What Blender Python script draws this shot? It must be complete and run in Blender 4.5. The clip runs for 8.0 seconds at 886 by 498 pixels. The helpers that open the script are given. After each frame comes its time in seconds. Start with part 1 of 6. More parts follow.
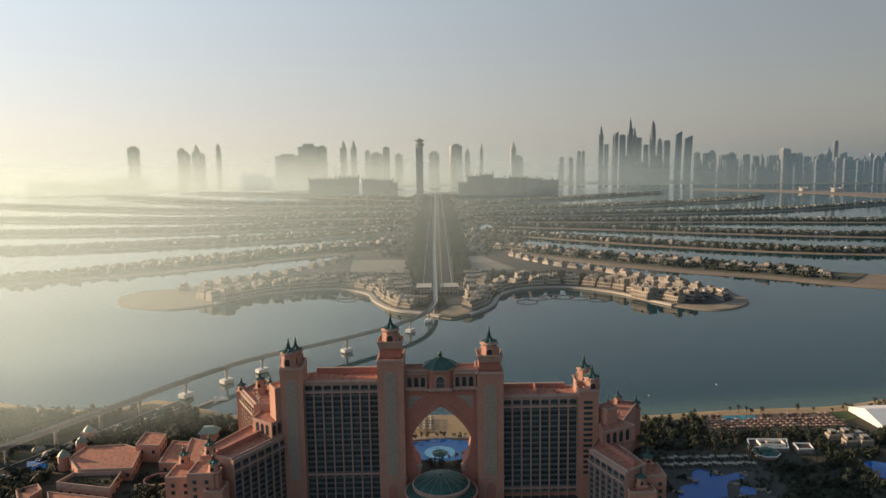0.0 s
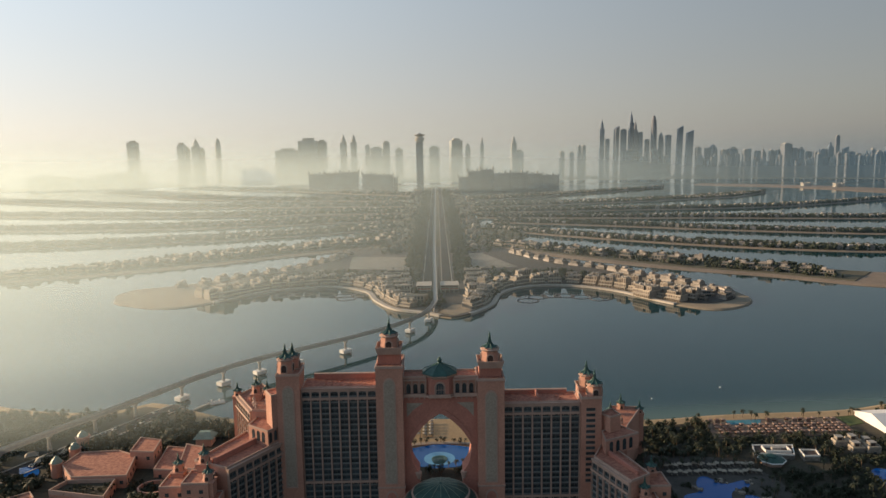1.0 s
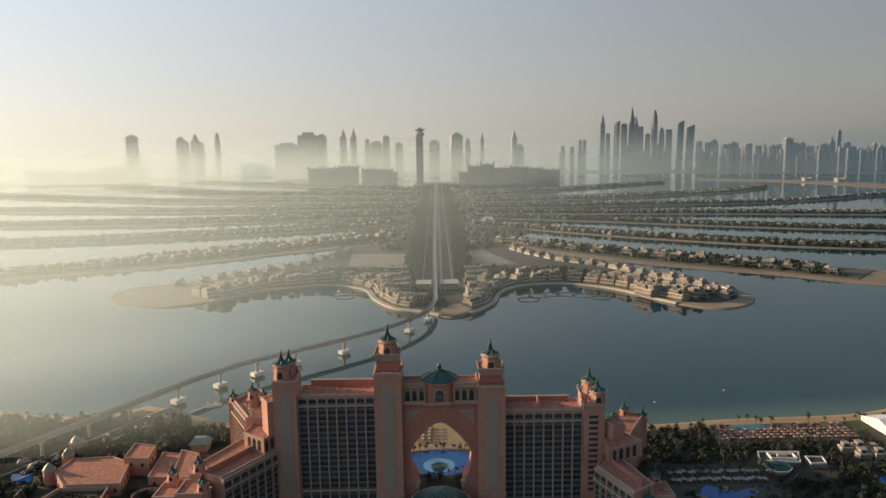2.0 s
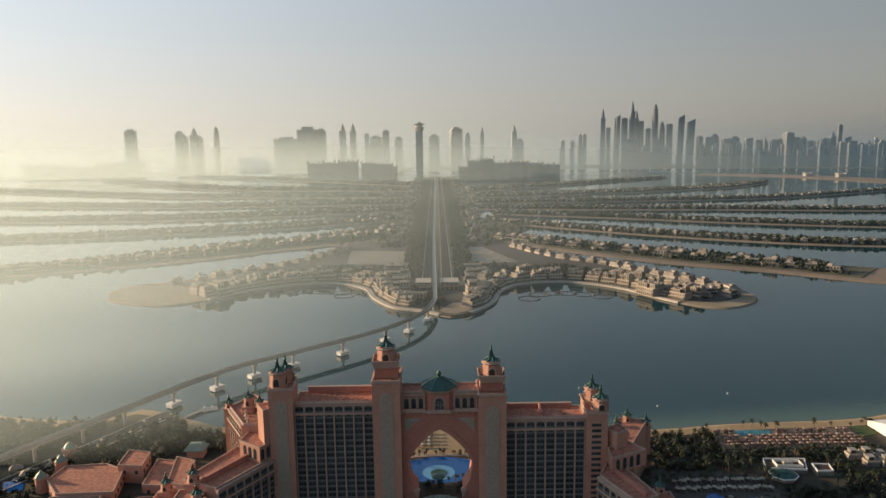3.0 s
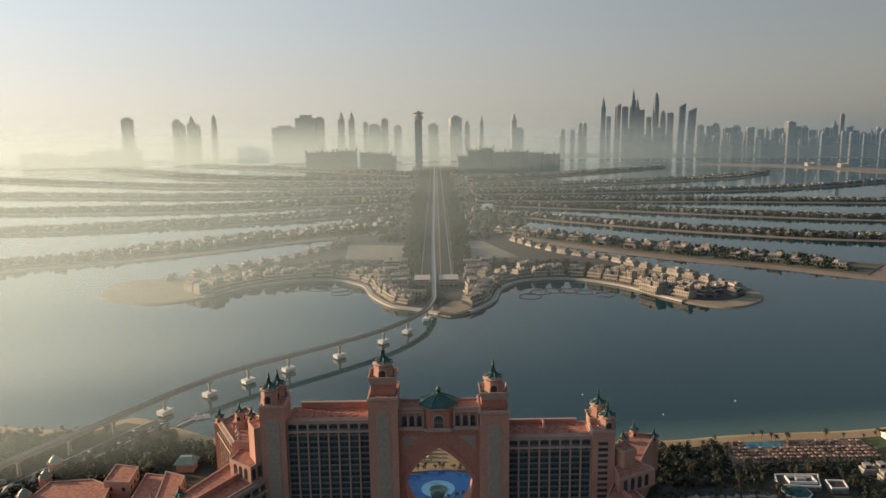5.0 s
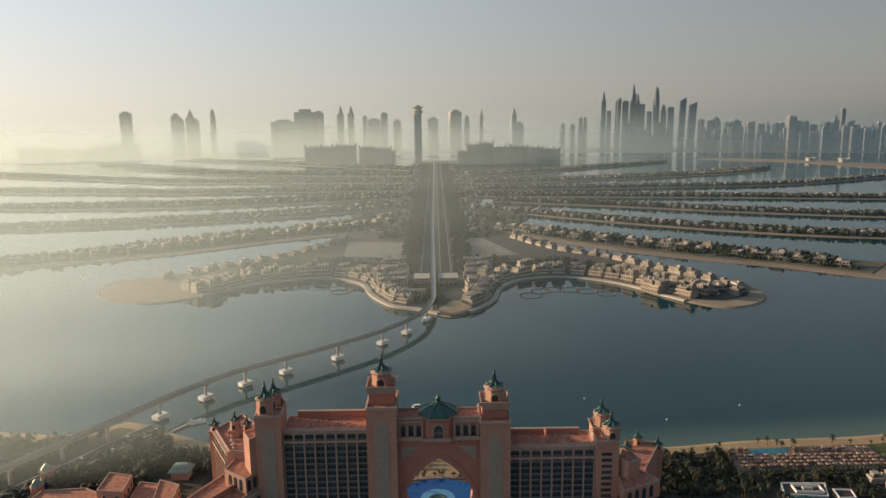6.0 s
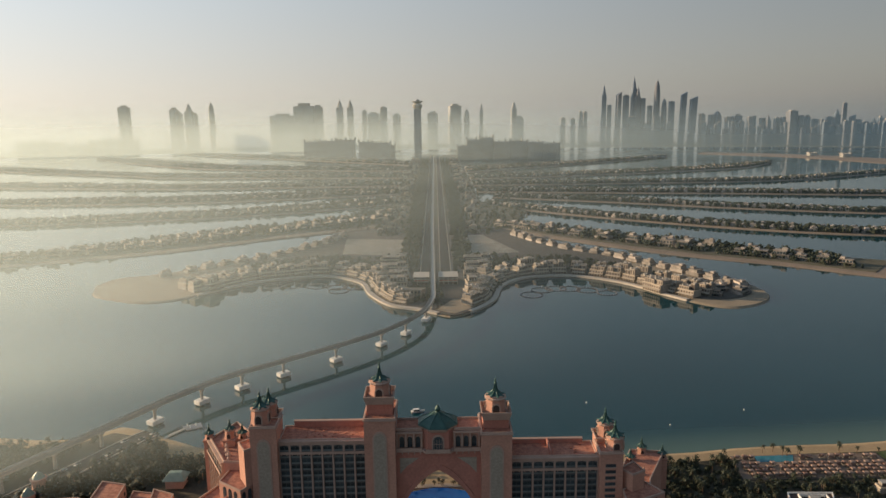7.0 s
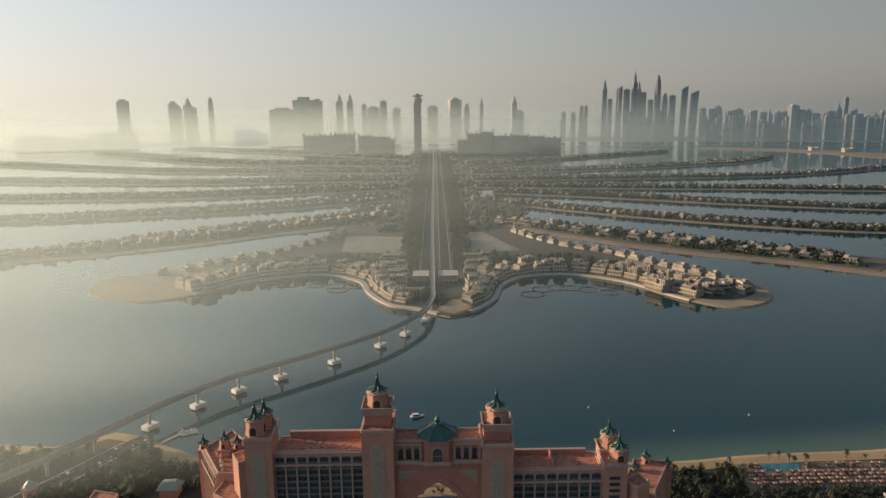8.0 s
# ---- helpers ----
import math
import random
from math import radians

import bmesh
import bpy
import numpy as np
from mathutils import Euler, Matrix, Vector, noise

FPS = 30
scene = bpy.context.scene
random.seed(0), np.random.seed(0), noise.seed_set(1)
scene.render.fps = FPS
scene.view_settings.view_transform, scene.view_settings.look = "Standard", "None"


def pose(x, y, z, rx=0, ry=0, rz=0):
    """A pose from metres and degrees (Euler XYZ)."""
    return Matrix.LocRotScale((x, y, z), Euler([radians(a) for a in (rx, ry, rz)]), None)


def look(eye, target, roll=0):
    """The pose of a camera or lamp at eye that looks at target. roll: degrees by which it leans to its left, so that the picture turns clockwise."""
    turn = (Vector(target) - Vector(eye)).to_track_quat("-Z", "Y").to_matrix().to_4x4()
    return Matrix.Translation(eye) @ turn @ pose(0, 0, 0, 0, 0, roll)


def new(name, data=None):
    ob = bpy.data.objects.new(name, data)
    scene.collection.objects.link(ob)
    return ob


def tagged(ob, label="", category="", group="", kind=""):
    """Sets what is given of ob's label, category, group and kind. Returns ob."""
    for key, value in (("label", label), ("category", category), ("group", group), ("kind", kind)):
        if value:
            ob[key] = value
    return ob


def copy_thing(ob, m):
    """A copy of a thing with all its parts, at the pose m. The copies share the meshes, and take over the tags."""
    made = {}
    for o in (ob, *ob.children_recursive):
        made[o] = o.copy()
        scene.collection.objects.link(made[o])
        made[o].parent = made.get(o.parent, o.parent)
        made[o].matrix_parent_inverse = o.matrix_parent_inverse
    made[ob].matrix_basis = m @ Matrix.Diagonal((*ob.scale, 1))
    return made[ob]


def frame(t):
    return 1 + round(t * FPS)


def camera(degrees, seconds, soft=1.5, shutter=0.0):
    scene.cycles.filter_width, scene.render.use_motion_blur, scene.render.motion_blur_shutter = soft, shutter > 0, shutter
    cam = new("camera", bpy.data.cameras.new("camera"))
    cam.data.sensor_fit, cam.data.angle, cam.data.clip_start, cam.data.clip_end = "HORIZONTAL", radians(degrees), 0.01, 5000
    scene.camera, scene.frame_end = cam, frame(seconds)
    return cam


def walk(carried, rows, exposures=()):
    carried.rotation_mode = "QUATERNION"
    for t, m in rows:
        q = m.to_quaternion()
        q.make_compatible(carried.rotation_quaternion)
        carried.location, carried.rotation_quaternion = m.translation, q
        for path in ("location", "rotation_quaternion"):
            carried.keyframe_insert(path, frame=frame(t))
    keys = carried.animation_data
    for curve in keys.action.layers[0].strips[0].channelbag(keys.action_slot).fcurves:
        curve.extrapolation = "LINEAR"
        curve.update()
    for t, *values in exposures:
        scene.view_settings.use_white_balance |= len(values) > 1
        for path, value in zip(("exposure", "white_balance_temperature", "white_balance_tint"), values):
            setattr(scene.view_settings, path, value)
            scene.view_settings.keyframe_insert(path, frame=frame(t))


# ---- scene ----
cam = camera(64.1, 8.0)
PATH = [
    (0, (-0.370, -400.272, 193.848), (1.219, -201.982, 167.890), -0.92),
    (0.5, (-0.086, -395.488, 196.072), (1.424, -197.298, 169.264), -0.91),
    (1, (0.134, -390.655, 198.289), (1.594, -192.571, 170.630), -0.90),
    (1.5, (0.298, -385.772, 200.500), (1.733, -187.802, 171.989), -0.88),
    (3, (0.527, -370.829, 207.108), (2.005, -173.233, 176.028), -0.84),
    (3.5, (0.542, -365.749, 209.305), (2.061, -168.290, 177.364), -0.82),
    (4, (0.539, -360.620, 211.501), (2.108, -163.303, 178.697), -0.81),
    (4.5, (0.526, -355.442, 213.698), (2.148, -158.273, 180.027), -0.79),
    (6, (0.501, -339.613, 220.297), (2.278, -142.920, 184.009), -0.74),
    (6.5, (0.523, -334.238, 222.503), (2.338, -137.714, 185.336), -0.72),
    (7, (0.573, -328.814, 224.714), (2.413, -132.464, 186.664), -0.71),
    (7.5, (0.659, -323.341, 226.931), (2.508, -127.170, 187.994), -0.69),
    (8, (0.788, -317.818, 229.155), (2.626, -121.831, 189.327), -0.67),
]
walk(cam, [(t, look(eye, target, roll)) for t, eye, target, roll in PATH], exposures=[(0, 0.0), (8, -0.1)])

# world, sun and exposure: low morning sun ahead and to the left
SUN_AZ, SUN_EL = radians(-73), radians(12)
SUN_DIR = Vector((math.sin(SUN_AZ) * math.cos(SUN_EL), math.cos(SUN_AZ) * math.cos(SUN_EL), math.sin(SUN_EL)))
world = bpy.data.worlds.new("morning_sky")
scene.world = world
world.use_nodes = True
wn = world.node_tree.nodes
sky = wn.new("ShaderNodeTexSky")
sky.sky_type, sky.sun_disc = "NISHITA", False
sky.sun_elevation, sky.sun_rotation = SUN_EL, SUN_AZ
sky.air_density, sky.dust_density, sky.ozone_density, sky.altitude = 1.0, 1.2, 1.5, 0
# morning haze over the whole sky, brighter towards the sun and dimmer away from it
wl = world.node_tree.links
way = wn.new("ShaderNodeTexCoord")
toward = wn.new("ShaderNodeVectorMath")
toward.operation = "DOT_PRODUCT"
toward.inputs[1].default_value = SUN_DIR
wl.new(way.outputs["Generated"], toward.inputs[0])
gain = wn.new("ShaderNodeMath")
gain.operation = "MULTIPLY"
gain.inputs[1].default_value = 1.10
wl.new(toward.outputs["Value"], gain.inputs[0])
glow = wn.new("ShaderNodeMath")
glow.operation = "EXPONENT"
wl.new(gain.outputs[0], glow.inputs[0])
haze = wn.new("ShaderNodeVectorMath")
haze.operation = "SCALE"
tone = wn.new("ShaderNodeSeparateXYZ")
wl.new(way.outputs["Generated"], tone.inputs[0])
height = wn.new("ShaderNodeMapRange")
height.interpolation_type = "SMOOTHSTEP"
height.inputs[1].default_value, height.inputs[2].default_value = 0.0, 0.24
wl.new(tone.outputs[2], height.inputs[0])
tint = wn.new("ShaderNodeMix")
tint.data_type = "RGBA"
tint.inputs[6].default_value, tint.inputs[7].default_value = (4.2, 4.0, 3.75, 1), (3.45, 3.85, 4.2, 1)
wl.new(height.outputs[0], tint.inputs[0])
aloft = wn.new("ShaderNodeMapRange")
aloft.interpolation_type = "SMOOTHSTEP"
aloft.inputs[1].default_value, aloft.inputs[2].default_value = 0.18, 0.6
wl.new(tone.outputs[2], aloft.inputs[0])
zenith = wn.new("ShaderNodeMix")
zenith.data_type = "RGBA"
zenith.inputs[7].default_value = (1.6, 2.15, 2.7, 1)
wl.new(aloft.outputs[0], zenith.inputs[0])
wl.new(tint.outputs[2], zenith.inputs[6])
wl.new(zenith.outputs[2], haze.inputs[0])
wl.new(glow.outputs[0], haze.inputs["Scale"])
veil = wn.new("ShaderNodeMix")
veil.data_type, veil.blend_type = "RGBA", "MIX"
veil.inputs[0].default_value = 0.7
pale = wn.new("ShaderNodeHueSaturation")
pale.inputs["Saturation"].default_value = 0.75
wl.new(sky.outputs[0], pale.inputs["Color"])
wl.new(pale.outputs[0], veil.inputs[6])
wl.new(haze.outputs[0], veil.inputs[7])
wl.new(veil.outputs[2], wn["Background"].inputs[0])
wn["Background"].inputs[1].default_value = 0.106
sun_data = bpy.data.lights.new("sun", "SUN")
sun_data.energy, sun_data.angle, sun_data.color = 7.4, radians(1.0), (1.0, 0.70, 0.42)
sun = new("sun", sun_data)
sun.matrix_world = look(SUN_DIR * 2000, (0, 0, 0))
scene.view_settings.exposure = 0.0


# materials
def mat(name, col, rough=0.8, var=0.25, scale=0.3, bump=0.0, metal=0.0, col2=None, fine=4.0, per=0.0, spec=0.5):
    m = bpy.data.materials.new(name)
    m.use_nodes = True
    n, l = m.node_tree.nodes, m.node_tree.links
    b = n["Principled BSDF"]
    geo = n.new("ShaderNodeNewGeometry")
    big = n.new("ShaderNodeTexNoise")
    big.inputs["Scale"].default_value, big.inputs["Detail"].default_value = scale, 6
    small = n.new("ShaderNodeTexNoise")
    small.inputs["Scale"].default_value, small.inputs["Detail"].default_value = scale * fine * 3, 4
    l.new(geo.outputs["Position"], big.inputs["Vector"])
    l.new(geo.outputs["Position"], small.inputs["Vector"])
    add = n.new("ShaderNodeMath")
    add.operation = "ADD"
    l.new(big.outputs[0], add.inputs[0])
    l.new(small.outputs[0], add.inputs[1])
    ramp = n.new("ShaderNodeMapRange")
    ramp.inputs[1].default_value, ramp.inputs[2].default_value = 0.72, 1.28
    l.new(add.outputs[0], ramp.inputs[0])
    fac = ramp.outputs[0]
    if per:
        info = n.new("ShaderNodeObjectInfo")
        isl = n.new("ShaderNodeMath")
        isl.operation = "MULTIPLY_ADD"
        isl.inputs[1].default_value, isl.inputs[2].default_value = per, -per / 2
        rnd = n.new("ShaderNodeMath")
        rnd.operation = "ADD"
        frac = n.new("ShaderNodeMath")
        frac.operation = "FRACT"
        l.new(info.outputs["Random"], rnd.inputs[0])
        l.new(geo.outputs["Random Per Island"], rnd.inputs[1])
        l.new(rnd.outputs[0], frac.inputs[0])
        l.new(frac.outputs[0], isl.inputs[0])
        tot = n.new("ShaderNodeMath")
        tot.operation, tot.use_clamp = "ADD", True
        l.new(fac, tot.inputs[0])
        l.new(isl.outputs[0], tot.inputs[1])
        fac = tot.outputs[0]
    mix = n.new("ShaderNodeMix")
    mix.data_type = "RGBA"
    c2 = col2 or tuple(min(1, c * (1 + var)) for c in col)
    c1 = col if col2 else tuple(c * (1 - var) for c in col)
    mix.inputs[6].default_value, mix.inputs[7].default_value = (*c1, 1), (*c2, 1)
    l.new(fac, mix.inputs[0])
    l.new(mix.outputs[2], b.inputs["Base Color"])
    b.inputs["Roughness"].default_value, b.inputs["Metallic"].default_value = rough, metal
    b.inputs["Specular IOR Level"].default_value = spec
    if bump:
        bp = n.new("ShaderNodeBump")
        bp.inputs["Strength"].default_value, bp.inputs["Distance"].default_value = 0.6, bump
        l.new(small.outputs[0], bp.inputs["Height"])
        l.new(bp.outputs[0], b.inputs["Normal"])
    return m


def tower_glass(name, col, line, rough=0.35):
    """Facade of storeys: bands of glass between paler slabs."""
    m = mat(name, col, rough, 0.3, 0.02, per=0.5)
    n, l = m.node_tree.nodes, m.node_tree.links
    b = n["Principled BSDF"]
    base = b.inputs["Base Color"].links[0].from_socket
    geo = n.new("ShaderNodeNewGeometry")
    wave = n.new("ShaderNodeTexWave")
    wave.bands_direction = "Z"
    wave.inputs["Scale"].default_value = 0.09
    l.new(geo.outputs["Position"], wave.inputs["Vector"])
    st = n.new("ShaderNodeMath")
    st.operation = "GREATER_THAN"
    st.inputs[1].default_value = 0.7
    l.new(wave.outputs[1], st.inputs[0])
    mx = n.new("ShaderNodeMix")
    mx.data_type = "RGBA"
    mx.inputs[7].default_value = (*line, 1)
    l.new(st.outputs[0], mx.inputs[0])
    l.new(base, mx.inputs[6])
    l.new(mx.outputs[2], b.inputs["Base Color"])
    return m


def water_mat(name, col, rough, ripple, scale, shallow=None):
    m = bpy.data.materials.new(name)
    m.use_nodes = True
    n, l = m.node_tree.nodes, m.node_tree.links
    b = n["Principled BSDF"]
    geo = n.new("ShaderNodeNewGeometry")
    big = n.new("ShaderNodeTexNoise")
    big.inputs["Scale"].default_value, big.inputs["Detail"].default_value = 0.006, 3
    l.new(geo.outputs["Position"], big.inputs["Vector"])
    mix = n.new("ShaderNodeMix")
    mix.data_type = "RGBA"
    mix.inputs[6].default_value = (*[c * 0.8 for c in col], 1)
    mix.inputs[7].default_value = (*[c * 1.25 for c in col], 1)
    l.new(big.outputs[0], mix.inputs[0])
    shade = mix.outputs[2]
    if shallow:
        off = n.new("ShaderNodeVectorMath")
        off.operation = "DOT_PRODUCT"
        off.inputs[1].default_value = (-0.108, 1.0, 0)
        l.new(geo.outputs["Position"], off.inputs[0])
        near = n.new("ShaderNodeMapRange")
        near.interpolation_type = "SMOOTHSTEP"
        near.inputs[1].default_value, near.inputs[2].default_value = 80, 132
        near.inputs[3].default_value, near.inputs[4].default_value = 0.85, 0.0
        l.new(off.outputs["Value"], near.inputs[0])
        bank = n.new("ShaderNodeMix")
        bank.data_type = "RGBA"
        bank.inputs[7].default_value = (*shallow, 1)
        l.new(near.outputs[0], bank.inputs[0])
        l.new(shade, bank.inputs[6])
        shade = bank.outputs[2]
    l.new(shade, b.inputs["Base Color"])
    rr = n.new("ShaderNodeMapRange")
    rr.inputs[3].default_value, rr.inputs[4].default_value = rough * 0.7, rough * 1.4
    l.new(big.outputs[0], rr.inputs[0])
    l.new(rr.outputs[0], b.inputs["Roughness"])
    b.inputs["IOR"].default_value = 1.42
    rip = n.new("ShaderNodeTexNoise")
    rip.inputs["Scale"].default_value, rip.inputs["Detail"].default_value = scale, 3
    l.new(geo.outputs["Position"], rip.inputs["Vector"])
    bp = n.new("ShaderNodeBump")
    bp.inputs["Strength"].default_value, bp.inputs["Distance"].default_value = 0.5, ripple
    l.new(rip.outputs[0], bp.inputs["Height"])
    l.new(bp.outputs[0], b.inputs["Normal"])
    return m


def mist_mat(name, radius, peak, top, low, thin, x0, x1, rise, patch):
    """Mist sheet standing in for haze: thins out with height, uneven along its length, thicker over the eastern water
    to brighten it.
    """
    m = bpy.data.materials.new(name)
    m.use_nodes = True
    n, l = m.node_tree.nodes, m.node_tree.links
    n.remove(n["Principled BSDF"])
    geo = n.new("ShaderNodeNewGeometry")
    sep = n.new("ShaderNodeSeparateXYZ")
    l.new(geo.outputs["Position"], sep.inputs[0])
    up = n.new("ShaderNodeMapRange")
    up.interpolation_type = "SMOOTHSTEP"
    up.inputs[1].default_value, up.inputs[2].default_value = low, top
    up.inputs[3].default_value, up.inputs[4].default_value = 1.0, 0.0
    l.new(sep.outputs[2], up.inputs[0])
    side = n.new("ShaderNodeMapRange")
    side.inputs[1].default_value, side.inputs[2].default_value = x0, x1
    side.inputs[3].default_value, side.inputs[4].default_value = peak, peak * thin
    l.new(sep.outputs[0], side.inputs[0])
    nz = n.new("ShaderNodeTexNoise")
    nz.inputs["Scale"].default_value, nz.inputs["Detail"].default_value = 0.004, 3
    mp = n.new("ShaderNodeMapping")
    mp.inputs["Scale"].default_value = (1, 1, 4)
    l.new(geo.outputs["Position"], mp.inputs[0])
    l.new(mp.outputs[0], nz.inputs["Vector"])
    nr = n.new("ShaderNodeMapRange")
    nr.inputs[1].default_value, nr.inputs[2].default_value = 0.3, 0.7
    nr.inputs[3].default_value, nr.inputs[4].default_value = 1 - patch, 1 + patch * 0.8
    l.new(nz.outputs[0], nr.inputs[0])
    foot = n.new("ShaderNodeMapRange")
    foot.interpolation_type = "SMOOTHSTEP"
    foot.inputs[1].default_value, foot.inputs[2].default_value = 0.0, rise
    l.new(sep.outputs[2], foot.inputs[0])
    rise_up = n.new("ShaderNodeMath")
    rise_up.operation = "MULTIPLY"
    l.new(up.outputs[0], rise_up.inputs[0])
    l.new(foot.outputs[0], rise_up.inputs[1])
    a = n.new("ShaderNodeMath")
    a.operation = "MULTIPLY"
    l.new(rise_up.outputs[0], a.inputs[0])
    l.new(side.outputs[0], a.inputs[1])
    a2 = n.new("ShaderNodeMath")
    a2.operation = "MULTIPLY"
    l.new(a.outputs[0], a2.inputs[0])
    l.new(nr.outputs[0], a2.inputs[1])
    wide = n.new("ShaderNodeMath")
    wide.operation = "ABSOLUTE"
    l.new(sep.outputs[0], wide.inputs[0])
    end = n.new("ShaderNodeMapRange")
    end.interpolation_type = "SMOOTHSTEP"
    end.inputs[1].default_value, end.inputs[2].default_value = radius * 0.63, radius * 0.715
    end.inputs[3].default_value, end.inputs[4].default_value = 1.0, 0.0
    l.new(wide.outputs[0], end.inputs[0])
    a3 = n.new("ShaderNodeMath")
    a3.operation = "MULTIPLY"
    l.new(a2.outputs[0], a3.inputs[0])
    l.new(end.outputs[0], a3.inputs[1])
    a2 = a3
    tr, tl, df = n.new("ShaderNodeBsdfTransparent"), n.new("ShaderNodeBsdfTranslucent"), n.new("ShaderNodeBsdfDiffuse")
    tl.inputs[0].default_value = (0.81, 0.98, 1.0, 1)
    df.inputs[0].default_value = (0.81, 0.98, 1.0, 1)
    half = n.new("ShaderNodeMixShader")
    half.inputs[0].default_value = 0.25
    l.new(tl.outputs[0], half.inputs[1])
    l.new(df.outputs[0], half.inputs[2])
    mx = n.new("ShaderNodeMixShader")
    l.new(a2.outputs[0], mx.inputs[0])
    l.new(tr.outputs[0], mx.inputs[1])
    l.new(half.outputs[0], mx.inputs[2])
    l.new(mx.outputs[0], n["Material Output"].inputs[0])
    return m


M_WATER = water_mat("lagoon_water", (0.006, 0.043, 0.054), 0.05, 0.0015, 0.9, (0.10, 0.16, 0.13))
M_POOL = water_mat("pool_water", (0.008, 0.10, 0.36), 0.05, 0.02, 1.5)
M_SAND = mat("sand", (0.35, 0.26, 0.155), 0.95, 0.18, 0.05, 0.05)
M_GREYSAND = mat("grey_frond_sand", (0.21, 0.17, 0.135), 0.95, 0.2, 0.04, 0.05)
M_SPIT = mat("pale_spit_sand", (0.26, 0.22, 0.165), 0.95, 0.2, 0.04, 0.05)
M_EARTH = mat("planted_ground", (0.025, 0.026, 0.018), 0.95, 0.45, 0.05, 0.1, col2=(0.07, 0.062, 0.045))
M_FRONDLAND = mat("frond_ground", (0.05, 0.055, 0.035), 0.95, 0.4, 0.03, col2=(0.13, 0.12, 0.085))
M_PAVE = mat("pale_paving", (0.33, 0.28, 0.23), 0.85, 0.25, 0.12)
M_STONEPAVE = mat("grey_paving", (0.045, 0.044, 0.041), 0.9, 0.3, 0.2, col2=(0.105, 0.098, 0.09))
M_LOT = mat("graded_lot", (0.22, 0.21, 0.185), 0.95, 0.3, 0.06)
M_ASPHALT = mat("asphalt", (0.042, 0.043, 0.046), 0.95, 0.3, 0.15, spec=0.15)
M_LINE = mat("pale_concrete_kerb", (0.42, 0.39, 0.35), 0.8, 0.15, 0.3)
M_CONC = mat("concrete", (0.34, 0.33, 0.31), 0.8, 0.2, 0.3, 0.02)
M_PINK = mat("salmon_render", (0.49, 0.265, 0.20), 0.85, 0.16, 0.08, 0.02)
M_ROSE = mat("deep_rose_render", (0.45, 0.20, 0.155), 0.85, 0.16, 0.08, 0.02)
M_TRIM = mat("pale_pink_stone", (0.44, 0.31, 0.255), 0.75, 0.14, 0.2, 0.02)
M_CREAM = mat("cream_carved_panel", (0.36, 0.31, 0.255), 0.8, 0.22, 0.9, 0.08)
M_ROOFRED = mat("terracotta_roof_deck", (0.22, 0.08, 0.058), 0.9, 0.4, 0.5, 0.08, col2=(0.55, 0.26, 0.18))
M_COPPER = mat("green_copper_roof", (0.022, 0.07, 0.064), 0.5, 0.4, 0.35, 0.03, metal=0.2, col2=(0.055, 0.13, 0.115))
M_PALECOPPER = mat("pale_verdigris_roof", (0.19, 0.27, 0.23), 0.5, 0.25, 0.3, 0.02)
M_GLASS = mat("dark_window_glass", (0.05, 0.068, 0.078), 0.12, 0.4, 0.4, per=0.8)
M_RAIL = mat("grey_blue_balcony_glass", (0.15, 0.175, 0.18), 0.3, 0.3, 0.3, per=0.5)
M_SLAB = mat("grey_balcony_slab", (0.17, 0.165, 0.16), 0.8, 0.2, 0.3, per=0.4)
# dark brown: painted shade in openings; also dark roofs, halls, pipes and windows
M_DARK = mat("recess_shade_and_dark_parts", (0.05, 0.035, 0.032), 0.8, 0.2, 0.3)
M_LEAF = mat("tree_leaves", (0.014, 0.024, 0.013), 0.8, 0.4, 0.25, col2=(0.045, 0.058, 0.034), per=0.7)
M_PALM = mat("palm_leaves", (0.016, 0.026, 0.013), 0.7, 0.4, 0.25, col2=(0.048, 0.056, 0.03), per=0.7)
M_BARK = mat("bark", (0.16, 0.11, 0.075), 0.95, 0.3, 0.8, 0.05)
M_VILLA = mat("villa_render", (0.13, 0.125, 0.12), 0.85, 0.2, 0.06, col2=(0.48, 0.44, 0.40), per=0.8)
M_VILLAROOF = mat("villa_roof", (0.13, 0.12, 0.105), 0.9, 0.2, 0.06, col2=(0.32, 0.28, 0.24), per=0.8)
M_WHITE = mat("white_paint", (0.78, 0.77, 0.74), 0.5, 0.06, 0.3)
M_POINTE = mat("sandstone_render", (0.13, 0.12, 0.108), 0.85, 0.2, 0.07, 0.02, col2=(0.38, 0.34, 0.29), per=0.5)
M_BLOCK = tower_glass("apartment_facade", (0.24, 0.25, 0.24), (0.38, 0.36, 0.33), 0.7)
M_TOWER = tower_glass("tower_facade", (0.10, 0.145, 0.21), (0.16, 0.20, 0.26), 0.75)
M_TOWER2 = tower_glass("bronze_tower_facade", (0.13, 0.15, 0.19), (0.20, 0.21, 0.24), 0.75)
# facade colour paled so distance haze is painted into the EAST towers
M_TOWER_HAZED = tower_glass("haze_paled_tower_facade", (0.27, 0.29, 0.31), (0.36, 0.36, 0.35), 0.75)
M_STEEL = mat("grey_steel", (0.30, 0.30, 0.31), 0.4, 0.15, 0.4, metal=0.6)
M_LOUNGE = mat("weathered_lounger_fabric", (0.23, 0.21, 0.18), 0.8, 0.2, 0.5, per=0.6)
M_CAP = mat("cream_parapet", (0.42, 0.37, 0.30), 0.8, 0.2, 0.1)
M_CANOPY = mat("faded_red_canopy", (0.17, 0.095, 0.075), 0.85, 0.2, 0.6, col2=(0.36, 0.26, 0.21), per=0.8)
M_LAWN = mat("lawn", (0.06, 0.09, 0.03), 0.95, 0.3, 0.1)
